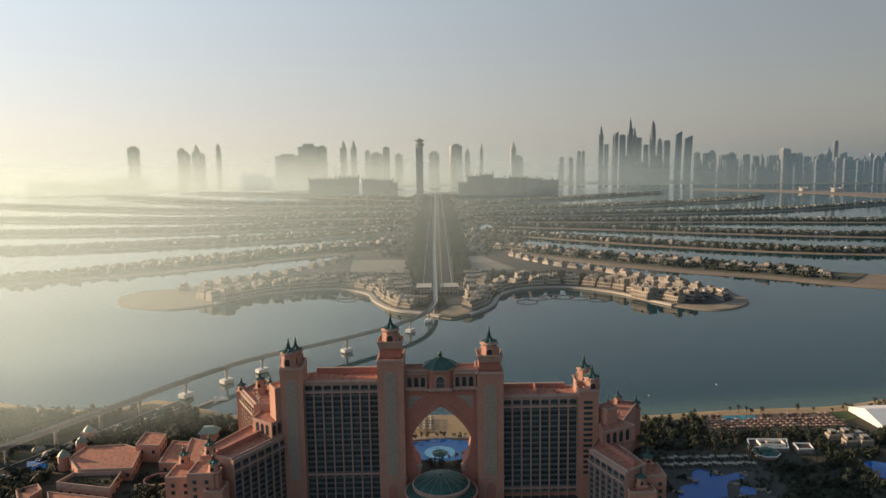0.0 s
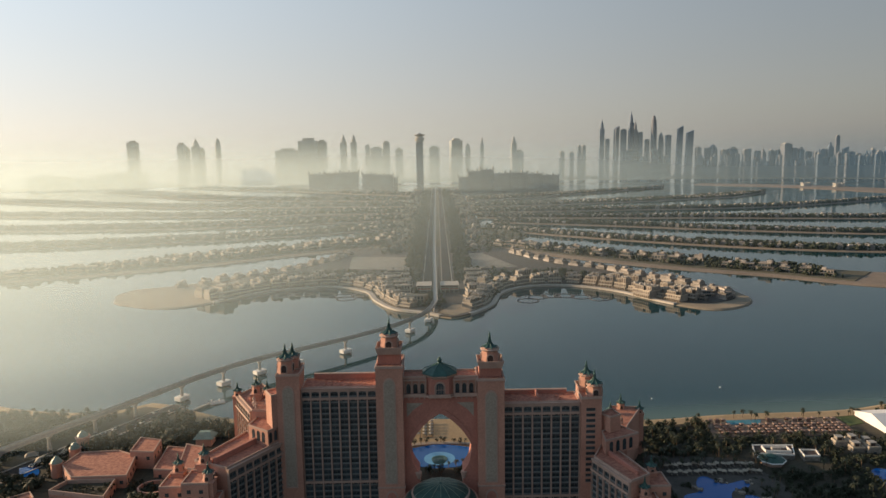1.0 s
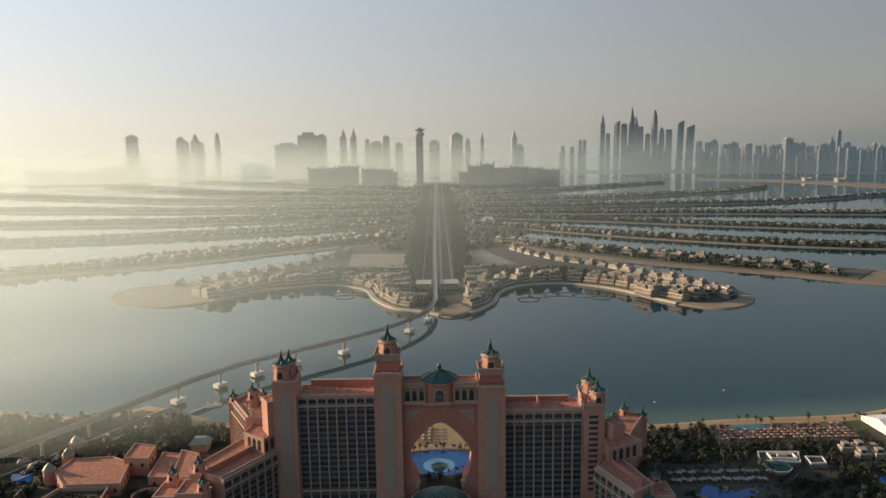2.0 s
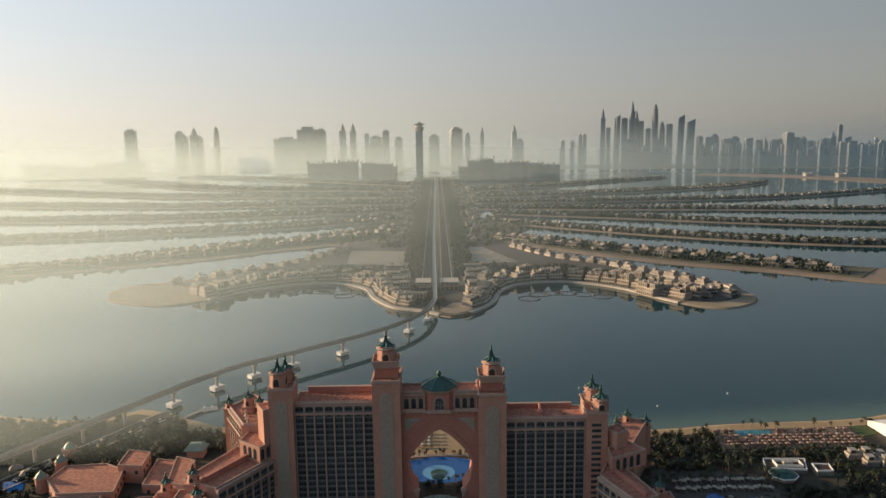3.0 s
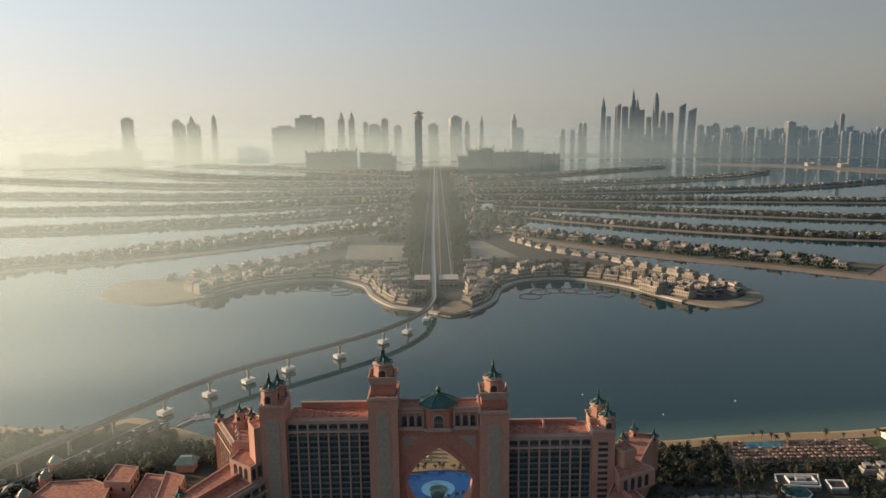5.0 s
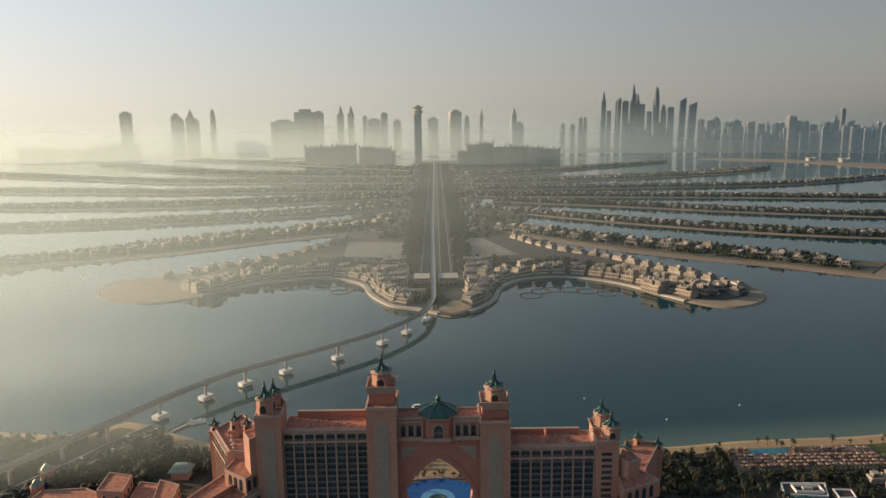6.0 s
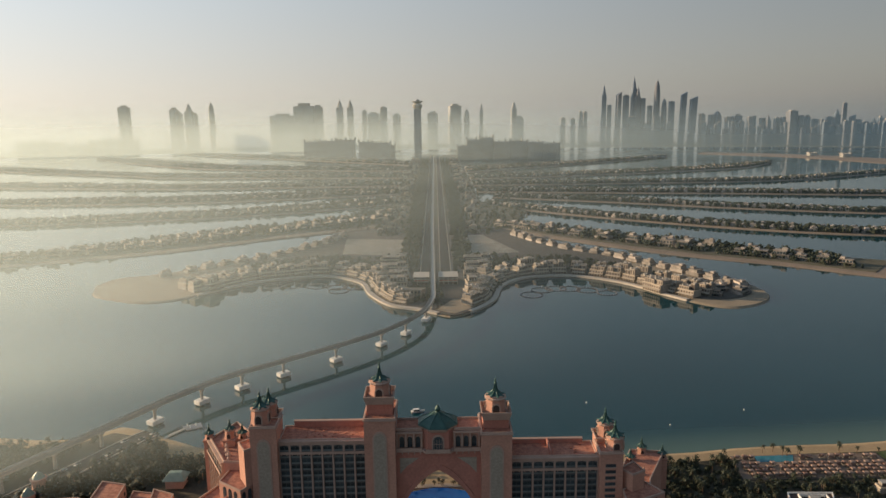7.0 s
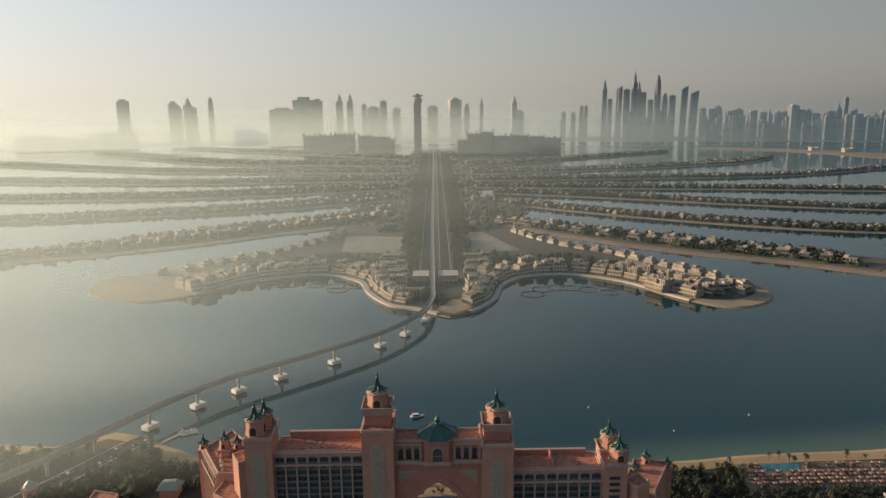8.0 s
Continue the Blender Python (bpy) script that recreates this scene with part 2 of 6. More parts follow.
M_FABRIC = mat("white_tent_membrane", (0.80, 0.79, 0.77), 0.6, 0.05, 0.1)
M_THATCH = mat("straw_parasol", (0.38, 0.34, 0.28), 0.9, 0.2, 1.0, per=0.5)


# mesh helpers
def box(bm, x0, x1, y0, y1, z0, z1):
    v = [bm.verts.new(p) for p in ((x0, y0, z0), (x1, y0, z0), (x1, y1, z0), (x0, y1, z0), (x0, y0, z1), (x1, y0, z1), (x1, y1, z1), (x0, y1, z1))]
    for f in ((3, 2, 1, 0), (4, 5, 6, 7), (0, 1, 5, 4), (1, 2, 6, 5), (2, 3, 7, 6), (3, 0, 4, 7)):
        bm.faces.new([v[i] for i in f])
    return v


def turned(bm, m, v):
    for q in v:
        q.co = m @ q.co
    return v


def prism(bm, pts, z0, z1):
    """A closed upright prism over a plan polygon."""
    area = sum(a[0] * b[1] - b[0] * a[1] for a, b in zip(pts, [*pts[1:], pts[0]]))
    if area < 0:
        pts = pts[::-1]
    lo = [bm.verts.new((p[0], p[1], z0)) for p in pts]
    hi = [bm.verts.new((p[0], p[1], z1)) for p in pts]
    k = len(pts)
    bm.faces.new(lo[::-1])
    bm.faces.new(hi)
    for i in range(k):
        bm.faces.new((lo[i], lo[(i + 1) % k], hi[(i + 1) % k], hi[i]))


def slab_y(bm, pts, y0, y1):
    """A plate over an outline in x and z, from y0 to y1."""
    a = [bm.verts.new((p[0], y0, p[1])) for p in pts]
    b = [bm.verts.new((p[0], y1, p[1])) for p in pts]
    k = len(pts)
    bm.faces.new(a)
    bm.faces.new(b[::-1])
    for i in range(k):
        bm.faces.new((a[(i + 1) % k], a[i], b[i], b[(i + 1) % k]))


def lathe(bm, profile, seg=12, cx=0, cy=0, lobes=None):
    """Rings of (radius, z), closed above and below; lobes scales every ring's corners."""
    rings = []
    for r, z in profile:
        ring = []
        for i in range(seg):
            a = 2 * math.pi * (i + 0.5) / seg
            s = r * (lobes[i % len(lobes)] if lobes else 1)
            ring.append(bm.verts.new((cx + s * math.cos(a), cy + s * math.sin(a), z)))
        rings.append(ring)
    for a, b in zip(rings, rings[1:]):
        for i in range(seg):
            bm.faces.new((a[i], a[(i + 1) % seg], b[(i + 1) % seg], b[i]))
    bm.faces.new(rings[0][::-1])
    bm.faces.new(rings[-1])


def finish(bm, name, material):
    bmesh.ops.recalc_face_normals(bm, faces=bm.faces)
    me = bpy.data.meshes.new(name)
    bm.to_mesh(me)
    bm.free()
    for m in material if isinstance(material, (list, tuple)) else [material]:
        me.materials.append(m)
    return me


def thing(name, label, category, at=(0, 0, 0), rz=0, group="", kind=""):
    e = new(name)
    e.matrix_world = pose(*at, 0, 0, rz)
    return tagged(e, label, category, group, kind)


def part(name, bm, material, parent, label="", at=None, rz=0):
    me = bm if isinstance(bm, bpy.types.Mesh) else finish(bm, name, material)
    ob = new(name, me)
    ob.parent = parent
    if at is not None or rz:
        ob.matrix_basis = pose(*(at or (0, 0, 0)), 0, 0, rz)
    return tagged(ob, label)


def solid(name, bm, material, label, category, kind="", group=""):
    return tagged(new(name, finish(bm, name, material)), label, category, group, kind)


def smooth(pts, n=8):
    """Catmull-Rom through plan points."""
    p = [Vector(q) for q in pts]
    p = [2 * p[0] - p[1], *p, 2 * p[-1] - p[-2]]
    out = []
    for i in range(1, len(p) - 2):
        for k in range(n):
            t = k / n
            a, b, c, d = p[i - 1], p[i], p[i + 1], p[i + 2]
            out.append(0.5 * (2 * b + (c - a) * t + (2 * a - 5 * b + 4 * c - d) * t * t + (3 * b - a - 3 * c + d) * t ** 3))
    out.append(p[-2])
    return out


def along(line, step, start=0.0):
    """Points, headings and run along a plan line at even steps."""
    run, want, out = 0.0, start, []
    for a, b in zip(line, line[1:]):
        d = (b - a).length
        while want <= run + d and d > 0:
            out.append((a + (b - a) * ((want - run) / d), math.degrees(math.atan2(b.y - a.y, b.x - a.x)), want))
            want += step
        run += d
    return out


def ribbon(bm, line, half, z0, z1):
    """A band of even width along a plan line, from z0 to z1."""
    rows = []
    for i, p in enumerate(line):
        d = (line[min(i + 1, len(line) - 1)] - line[max(i - 1, 0)]).normalized()
        s = Vector((-d.y, d.x)) * half
        rows.append([bm.verts.new((*(p + s), z1)), bm.verts.new((*(p - s), z1)), bm.verts.new((*(p - s), z0)), bm.verts.new((*(p + s), z0))])
    for a, b in zip(rows, rows[1:]):
        for k in range(4):
            bm.faces.new((a[k], a[(k + 1) % 4], b[(k + 1) % 4], b[k]))
    bm.faces.new(rows[0])
    bm.faces.new(rows[-1][::-1])


def land(bm, left, right, z0, z1, slope):
    """A strip of land between two plan lines, with beaches that slope into the water."""
    n = min(len(left), len(right))
    rows = []
    for i in range(n):
        a, b = left[i * (len(left) - 1) // (n - 1)], right[i * (len(right) - 1) // (n - 1)]
        d = (b - a).normalized()
        rows.append([bm.verts.new((*(a - d * slope), z0)), bm.verts.new((*(a + d * slope * 0.5), z1)), bm.verts.new((*(b - d * slope * 0.5), z1)), bm.verts.new((*(b + d * slope), z0))])
    for a, b in zip(rows, rows[1:]):
        for k in range(3):
            bm.faces.new((a[k], a[k + 1], b[k + 1], b[k]))
    bm.faces.new(rows[0])
    bm.faces.new(rows[-1][::-1])

# mist banks: distance from the hotel side, height, density
MIST = [
    # the two nearest sheets are added to brighten the water at low x
    (430, 230, 0.245, 90, 0.0, -280, -40, 40, 0.0),
    (560, 230, 0.245, 90, 0.0, -330, 140, 50, 0.0),
    (800, 220, 0.245, 80, 0.08, -400, 360, 70, 0.0),
    (1250, 260, 0.245, 60, 0.28, -550, 560, 80, 0.0),
    (2000, 400, 0.245, 90, 0.38, -1000, 900, 60, 0.0),
    (3320, 430, 0.245, 120, 0.6, -1200, 1600, 20, 0.0),
    (3900, 330, 0.245, 130, 0.72, -400, 1700, 10, 0.0),
    (4230, 265, 0.62, 50, 0.45, -300, 1500, 10, 0.0),
]


# sea, land and mist
def resample(line, n):
    total = sum((b - a).length for a, b in zip(line, line[1:]))
    pts = [q[0] for q in along(line, total / (n - 1) * 0.99999)]
    return pts[:n]


def strip(near, far, n=60):
    return resample(smooth(near), n), resample(smooth(far), n)


bm = bmesh.new()
xs, ys = (-5200, -2000, -150, 118, 2000, 5200), (-1500, -300, 6, 600, 1500, 3000, 4700)
rows = [[bm.verts.new((x, y, 0)) for x in xs] for y in ys]
for j, (a, b) in enumerate(zip(rows, rows[1:])):
    for i in range(5):
        if (i, j) != (2, 1):
            bm.faces.new((a[i], a[i + 1], b[i + 1], b[i]))
solid("water", bm, M_WATER, "calm grey-green lagoon and sea water with faint ripples", "water", "structure")

# the crescent on which the hotel stands: beach, then planted ground
SHORE = [(-620, 290), (-480, 220), (-355, 156), (-302, 140), (-257, 138), (-232, 157), (-212, 149), (-184, 133), (-150, 118), (-60, 112), (0, 111), (80, 103), (156, 102), (200, 108), (244, 111), (278, 112), (311, 116), (350, 128), (450, 162), (620, 240)]
shore = smooth(SHORE, 6)
back = [Vector((x, 6)) for x in np.linspace(-620, 620, len(shore))]
bm = bmesh.new()
land(bm, resample(shore, 90), resample(back, 90), -0.6, 1.6, 5)
solid("beach", bm, M_SAND, "raked golden sand beach along the lagoon shore", "beach", "structure")
bm = bmesh.new()
inner = [Vector((p.x, p.y - (12 if p.x > 120 or p.x < -240 else 10 if p.x < -185 else 18 if abs(p.x) > 60 else 52))) for p in shore]
land(bm, resample(inner, 90), resample(back, 90), 0.5, 2.1, 2)
for x0, x1, y0, y1 in ((-640, -150, -900, 5.2), (118, 640, -900, 5.2), (-150, 118, -900, -300)):
    box(bm, x0, x1, y0, y1, -0.5, 2.1)
solid("ground", bm, M_EARTH, "planted brown earth of the hotel grounds", "ground", "structure")

bm = bmesh.new()
box(bm, -152, 120, -302, 8, -10.4, -9.0)
solid("forecourt", bm, M_STONEPAVE, "sunken paved forecourt before the hotel entrance", "pavement", "structure")

# headland with promenade, opposite the hotel
W_FRONT = [(-452, 585), (-436, 548), (-409, 529), (-362, 509), (-325, 517), (-299, 544), (-273, 576), (-244, 605), (-210, 622), (-166, 635), (-133, 624), (-99, 590), (-82, 532), (-55, 480), (-21, 459), (2, 441)]
W_BACK = [(-456, 600), (-444, 640), (-408, 657), (-382, 673), (-353, 707), (-322, 744), (-286, 775), (-265, 800), (-238, 845), (-209, 898), (-173, 990), (-95, 1049), (-40, 1060), (0, 1060)]
E_FRONT = [(0, 441), (19, 431), (45, 455), (69, 498), (85, 564), (120, 608), (175, 618), (217, 599), (253, 563), (280, 512), (310, 468), (336, 450), (366, 457), (392, 478), (404, 500)]
E_BACK = [(0, 1060), (40, 1050), (108, 1039), (155, 966), (215, 841), (288, 757), (344, 662), (375, 610), (392, 575), (405, 546), (407, 520)]
wf, wb = strip(W_FRONT, W_BACK, 70)
ef, eb = strip(E_FRONT, E_BACK, 70)
bm = bmesh.new()
land(bm, wf, wb, -0.6, 1.7, 4)
land(bm, ef, eb, -0.6, 1.7, 4)
solid("headland_ground", bm, M_SPIT, "low sandy headland with bare spits at both ends", "ground", "structure")
bm = bmesh.new()
land(bm, wf[24:], [p for p in wb[24:]], 0.2, 2.5, -1.5)
land(bm, ef[:44], eb[:44], 0.2, 2.5, -1.5)
solid("pavement", bm, M_STONEPAVE, "grey stone paving round the waterfront shops", "pavement", "structure")
bm = bmesh.new()
prism(bm, [tuple(p) for p in smooth([(288, 520), (310, 492), (335, 482), (366, 490), (388, 512), (390, 540), (372, 570), (330, 600), (296, 590), (284, 550), (288, 520)], 4)[:-1]], 1.5, 2.42)
solid("paved_plot", bm, M_STONEPAVE, "grey paved plot inside the sandy eastern spit", "pavement", "structure")
PROM_W = [p for p in smooth(W_FRONT) if p.x > -305]
PROM_E = [p for p in smooth(E_FRONT) if p.x < 300 and p.y > 445]
bm = bmesh.new()
for line in (PROM_W, PROM_E):
    ribbon(bm, line, 3.2, 0.3, 2.8)
solid("promenade", bm, M_LINE, "curved pale stone quay wall and waterfront promenade", "pavement", "structure")

# trunk of the island
bm = bmesh.new()
land(bm, [Vector((-112, y)) for y in np.linspace(980, 3400, 30)], [Vector((112, y)) for y in np.linspace(980, 3400, 30)], -0.6, 2.2, 4)
prism(bm, [(104, 1060), (150, 1060), (205, 1250), (190, 1420), (104, 1440)], -0.4, 2.3)
solid("trunk_ground", bm, M_FRONDLAND, "built-up central strip of the artificial island", "ground", "structure")
bm = bmesh.new()
for x in (-15, 13):
    box(bm, x - 7, x + 7, 620, 3300, 1.5, 2.75)
solid("road", bm, M_ASPHALT, "dark asphalt boulevard with two carriageways", "road", "structure")
bm = bmesh.new()
for x in (-22.6, -7.4, 5.4, 20.6):
    box(bm, x - 0.5, x + 0.5, 620, 3300, 1.5, 2.9)
solid("kerb", bm, M_LINE, "pale concrete kerbs beside the boulevard", "kerb", "structure")
bm = bmesh.new()
prism(bm, [(-160, 925), (-38, 905), (-36, 768), (-150, 785)], 1.5, 2.8)
prism(bm, [(34, 938), (84, 950), (134, 780), (40, 772)], 1.5, 2.8)
solid("building_lot", bm, M_LOT, "empty graded building lots of grey sand", "ground", "structure")

# fronds: shores nearest to and farthest from the hotel
FRONDS = {
    "west_a": ([(-900, 640), (-653, 730), (-438, 830), (-278, 950), (-90, 1060)], [(-980, 700), (-700, 808), (-452, 1020), (-250, 1160), (-95, 1330)], 0),
    "west_b": ([(-1100, 1140), (-879, 1140), (-560, 1200), (-337, 1270), (-110, 1400)], [(-1150, 1190), (-910, 1205), (-605, 1290), (-380, 1380), (-110, 1560)], 1),
    "west_c": ([(-1350, 1540), (-1080, 1490), (-798, 1480), (-526, 1500), (-110, 1620)], [(-1400, 1620), (-1160, 1590), (-880, 1610), (-650, 1620), (-110, 1790)], 1),
    "west_d": ([(-1650, 2030), (-1337, 1930), (-965, 1870), (-720, 1840), (-110, 1850)], [(-1700, 2150), (-1450, 2090), (-1060, 2010), (-790, 1950), (-110, 2030)], 1),
    "west_e": ([(-2000, 2780), (-1722, 2600), (-1169, 2350), (-922, 2230), (-110, 2110)], [(-2060, 2960), (-1900, 2860), (-1270, 2490), (-870, 2360), (-110, 2300)], 1),
    "west_f": ([(-1787, 3459), (-1516, 3120), (-1108, 2740), (-829, 2580), (-110, 2400)], [(-1800, 3480), (-1340, 3240), (-940, 2860), (-600, 2700), (-110, 2580)], 1),
    "west_g": ([(-1440, 3800), (-1091, 3450), (-677, 3160), (-110, 2700)], [(-1420, 3830), (-960, 3600), (-560, 3300), (-110, 2900)], 1),
    "east_a": ([(108, 1045), (225, 895), (374, 752), (506, 664), (594, 588), (720, 520)], [(115, 1110), (215, 1050), (300, 985), (455, 855), (590, 740), (660, 690), (820, 620)], 0),
    "east_b": ([(120, 1370), (281, 1206), (475, 1051), (646, 946), (787, 894), (1050, 830)], [(140, 1420), (380, 1190), (530, 1085), (670, 1005), (815, 945), (1100, 890)], 1),
    "east_c": ([(150, 1530), (451, 1388), (676, 1266), (949, 1153), (1250, 1080)], [(170, 1590), (480, 1445), (700, 1322), (975, 1205), (1300, 1130)], 1),
    "east_d": ([(120, 1660), (590, 1580), (794, 1547), (1157, 1470), (1500, 1430)], [(120, 1760), (610, 1650), (830, 1610), (1180, 1530), (1540, 1490)], 1),
    "east_e": ([(120, 1840), (669, 1845), (912, 1850), (1099, 1878), (1287, 1954), (1600, 2110)], [(120, 1960), (680, 1920), (930, 1925), (1160, 1960), (1360, 2040), (1640, 2170)], 1),
    "east_f": ([(120, 2050), (440, 2110), (728, 2180), (984, 2280), (1179, 2360), (1383, 2590)], [(120, 2220), (440, 2240), (700, 2310), (960, 2400), (1140, 2500), (1400, 2620)], 1),
    "east_g": ([(120, 2320), (573, 2640), (857, 2860), (1115, 3080)], [(120, 2560), (540, 2760), (820, 2930), (1110, 3110)], 1),
}
frond_lines = {}
for key, (near, far, _) in FRONDS.items():
    n_, f_ = strip(near, far, 60)
    frond_lines[key] = (n_, f_)
    bm = bmesh.new()
    land(bm, n_, f_, -0.6, 1.9, 5)
    solid("frond_beach", bm, M_GREYSAND, "narrow sandy shore of a residential island frond", "beach", "structure")
    bm = bmesh.new()
    k = 0.16 if key in ("east_a", "west_a") else 0.12
    green = [(a, b) for a, b in zip(n_, f_) if key != "east_a" or a.x < 596]
    land(bm, [a + (b - a) * k for a, b in green], [b + (a - b) * 0.05 for a, b in green], 1.0, 2.6, 1)
    solid("frond_ground", bm, M_FRONDLAND, "gardens and lanes of an island frond", "ground", "structure")

# outer crescent and mainland coast
bm = bmesh.new()
a, b = strip([(1330, 3260), (1500, 3080), (1642, 2930), (1742, 2690), (1800, 2500), (1990, 2300)], [(1400, 3380), (1650, 3200), (1850, 2990), (1960, 2750), (2100, 2560), (2260, 2400)], 30)
land(bm, a, b, -0.6, 2.4, 6)
a, b = strip([(-2556, 3568), (-2325, 3710), (-2069, 3848), (-1786, 3976), (-1572, 4058)], [(-2607, 3639), (-2372, 3784), (-2110, 3925), (-1822, 4056), (-1603, 4139)], 30)
land(bm, a, b, -0.6, 2.4, 6)
solid("crescent_ground", bm, M_GREYSAND, "outer breakwater crescent, sandy with scrub", "ground", "structure")
bm = bmesh.new()
arc = [radians(q) for q in np.linspace(-75, 75, 60)]
land(bm, [Vector((4700 * math.sin(q), -350 + 4700 * math.cos(q))) for q in arc], [Vector((5150 * math.sin(q), -350 + 5150 * math.cos(q))) for q in arc], -0.6, 3.5, 8)
solid("mainland_ground", bm, M_FRONDLAND, "flat hazy mainland coast below the towers", "ground", "structure")

# translucent sheets standing in for low morning haze, one behind another


def mist(radius, top, peak, low, thin, x0, x1, rise, patch, half=21, steps=40):
    bm = bmesh.new()
    arc = [radians(-half + 2 * half * i / steps) for i in range(steps + 1)]
    lo = [bm.verts.new((2 * radius * math.sin(q), -350 - radius + 2 * radius * math.cos(q), 0.2)) for q in arc]
    hi = [bm.verts.new((2 * radius * math.sin(q), -350 - radius + 2 * radius * math.cos(q), top)) for q in arc]
    for i in range(steps):
        bm.faces.new((lo[i], lo[i + 1], hi[i + 1], hi[i]))
    ob = solid("mist", bm, mist_mat("mist", radius, peak, top, low, thin, x0, x1, rise, patch), "thin white mist sheet standing in for haze over the water", "mist", "stuff")
    return ob


for radius, top, peak, low, thin, x0, x1, rise, patch in MIST:
    mist(radius, top, peak, low, thin, x0, x1, rise, patch)


# towers of the far skyline
def skyline_tower(x, y, w, h, style, material):
    e = thing("tower", "tall hazy glass and concrete tower of the far skyline" if style < 2 else "tall hazy tower with a tapering pointed crown", "tower", (x, y, 2.5), random.uniform(-12, 12), "far skyline")
    d = w * random.uniform(0.8, 1.1)
    w *= 0.92
    bm = bmesh.new()
    if style == 3:
        lathe(bm, [(w * 0.5, -3), (w * 0.55, h * 0.5), (w * 0.52, h * 0.8), (w * 0.4, h * 0.93), (w * 0.16, h)], 14)
    elif style == 1:
        v = box(bm, -w / 2, w / 2, -d / 2, d / 2, -3, h)
        for q in v[4:]:
            q.co.x += w * 0.25
            q.co.z -= 0.06 * h if q.co.x < w * 0.25 else 0
    else:
        top = h * (0.82 if style == 2 else random.uniform(0.93, 1.0))
        box(bm, -w / 2, w / 2, -d / 2, d / 2, -3, top)
        box(bm, -w * 0.14, w * 0.14, -d / 2 - 1.4, -d / 2, -3, top * 0.97)
    part("body", bm, material, e)
    bm = bmesh.new()
    if style == 2:
        lathe(bm, [(w * 0.45, h * 0.82), (w * 0.36, h * 0.88), (w * 0.18, h * 0.94), (w * 0.05, h * 0.97), (w * 0.03, h)], 10)
        part("crown", bm, material, e)
    elif style == 0:
        box(bm, -w * 0.28, w * 0.28, -d * 0.28, d * 0.28, h * 0.92, h * 1.0)
        part("plant_room", bm, M_CONC, e)
    elif style == 3:
        lathe(bm, [(w * 0.06, h * 0.98), (w * 0.02, h * 1.04)], 6)
        part("mast", bm, M_STEEL, e)
    return e


MARINA = [(851, 30, 181, 0), (918, 30, 176, 0), (969, 26, 220, 0), (999, 26, 219, 0), (1121, 33, 392, 2), (1159, 26, 258, 0), (1215, 30, 340, 1), (1268, 34, 322, 0), (1319, 33, 440, 2), (1348, 30, 379, 2), (1381, 30, 299, 0), (1428, 26, 251, 0), (1473, 41, 406, 3), (1523, 37, 290, 3), (1572, 34, 278, 0), (1561, 30, 139, 0), (1403, 30, 137, 0), (1311, 45, 183, 0), (1476, 49, 181, 0), (1644, 37, 335, 1), (1709, 45, 306, 1)]
SEAFRONT = [(1779, 34, 195, 0), (1844, 38, 187, 0), (1880, 60, 205, 3), (1950, 30, 175, 0), (1976, 23, 175, 0), (2016, 53, 189, 0), (2100, 30, 173, 0), (2126, 26, 176, 0), (2184, 30, 161, 0), (2223, 30, 183, 2), (2281, 34, 167, 0), (2323, 30, 167, 0), (2379, 56, 210, 0)]
SEAFRONT_B = [(2438, 30, 176, 0), (2483, 30, 179, 0), (2535, 34, 153, 0), (2584, 30, 149, 0), (2628, 34, 167, 0), (2679, 38, 221, 2), (2728, 26, 257, 0), (2778, 34, 176, 1), (2826, 34, 146, 0), (2876, 34, 134, 0), (2931, 34, 156, 2), (2975, 30, 166, 0), (3020, 36, 150, 0), (3075, 34, 170, 0)]
EAST = [(-2042, 73, 292, 0), (-1716, 49, 275, 0), (-1683, 41, 248, 0), (-1619, 53, 304, 2), (-1581, 32, 239, 0), (-1471, 41, 298, 3), (-1002, 170, 226, 0), (-859, 138, 292, 0), (-768, 65, 279, 0), (-625, 41, 318, 2), (-556, 41, 317, 2), (-463, 32, 244, 0), (-403, 81, 228, 0), (-337, 49, 265, 0), (-250, 45, 218, 0), (-12, 65, 229, 0), (134, 81, 276, 0), (214, 37, 237, 3), (310, 24, 285, 2), (525, 37, 293, 2), (563, 57, 193, 0)]
rng = random.Random(5)
for row, depth in ((MARINA, 4440), (SEAFRONT, 4440), (SEAFRONT_B, 4440), (EAST, 4440)):
    for i, (x, w, h, style) in enumerate(row):
        near = h < 200 and row is MARINA and x > 1250
        k = (4800 - (20 if near else 0) + 12 * (i % 3)) / math.hypot(x, depth + 350)
        # EAST row uses the facade with haze in its colour
        skyline_tower(x * k, -350 + (depth + 350) * k, w * k, 212 + (h - 212) * k - 2.5, style, M_TOWER_HAZED if row is EAST else M_TOWER if i % 3 else M_TOWER2)
for i in range(46):
    x = 1790 + i * 29 + rng.uniform(-9, 9)
    k = (4790 + rng.uniform(-10, 10)) / math.hypot(x, 4790)
    skyline_tower(x * k, -350 + 4790 * k, rng.uniform(20, 32), rng.uniform(95, 150), 0, M_TOWER2 if i % 2 else M_TOWER)

# landmark tower on the trunk
e = thing("viewing_tower", "slender dark high-rise with a flared crown", "tower", (-84, 3240, 2))
bm = bmesh.new()
box(bm, -16, 16, -16, 16, -3, 236)
for s in (-1, 1):
    box(bm, s * 16.8 - 1.2, s * 16.8 + 1.2, -10, 10, -3, 240)
    box(bm, -10, 10, s * 16.8 - 1.2, s * 16.8 + 1.2, -3, 240)
part("body", bm, M_TOWER, e)
bm = bmesh.new()
lathe(bm, [(17, 236), (24, 248), (25, 258), (17, 262), (18, 268), (29, 274), (29, 277)], 16)
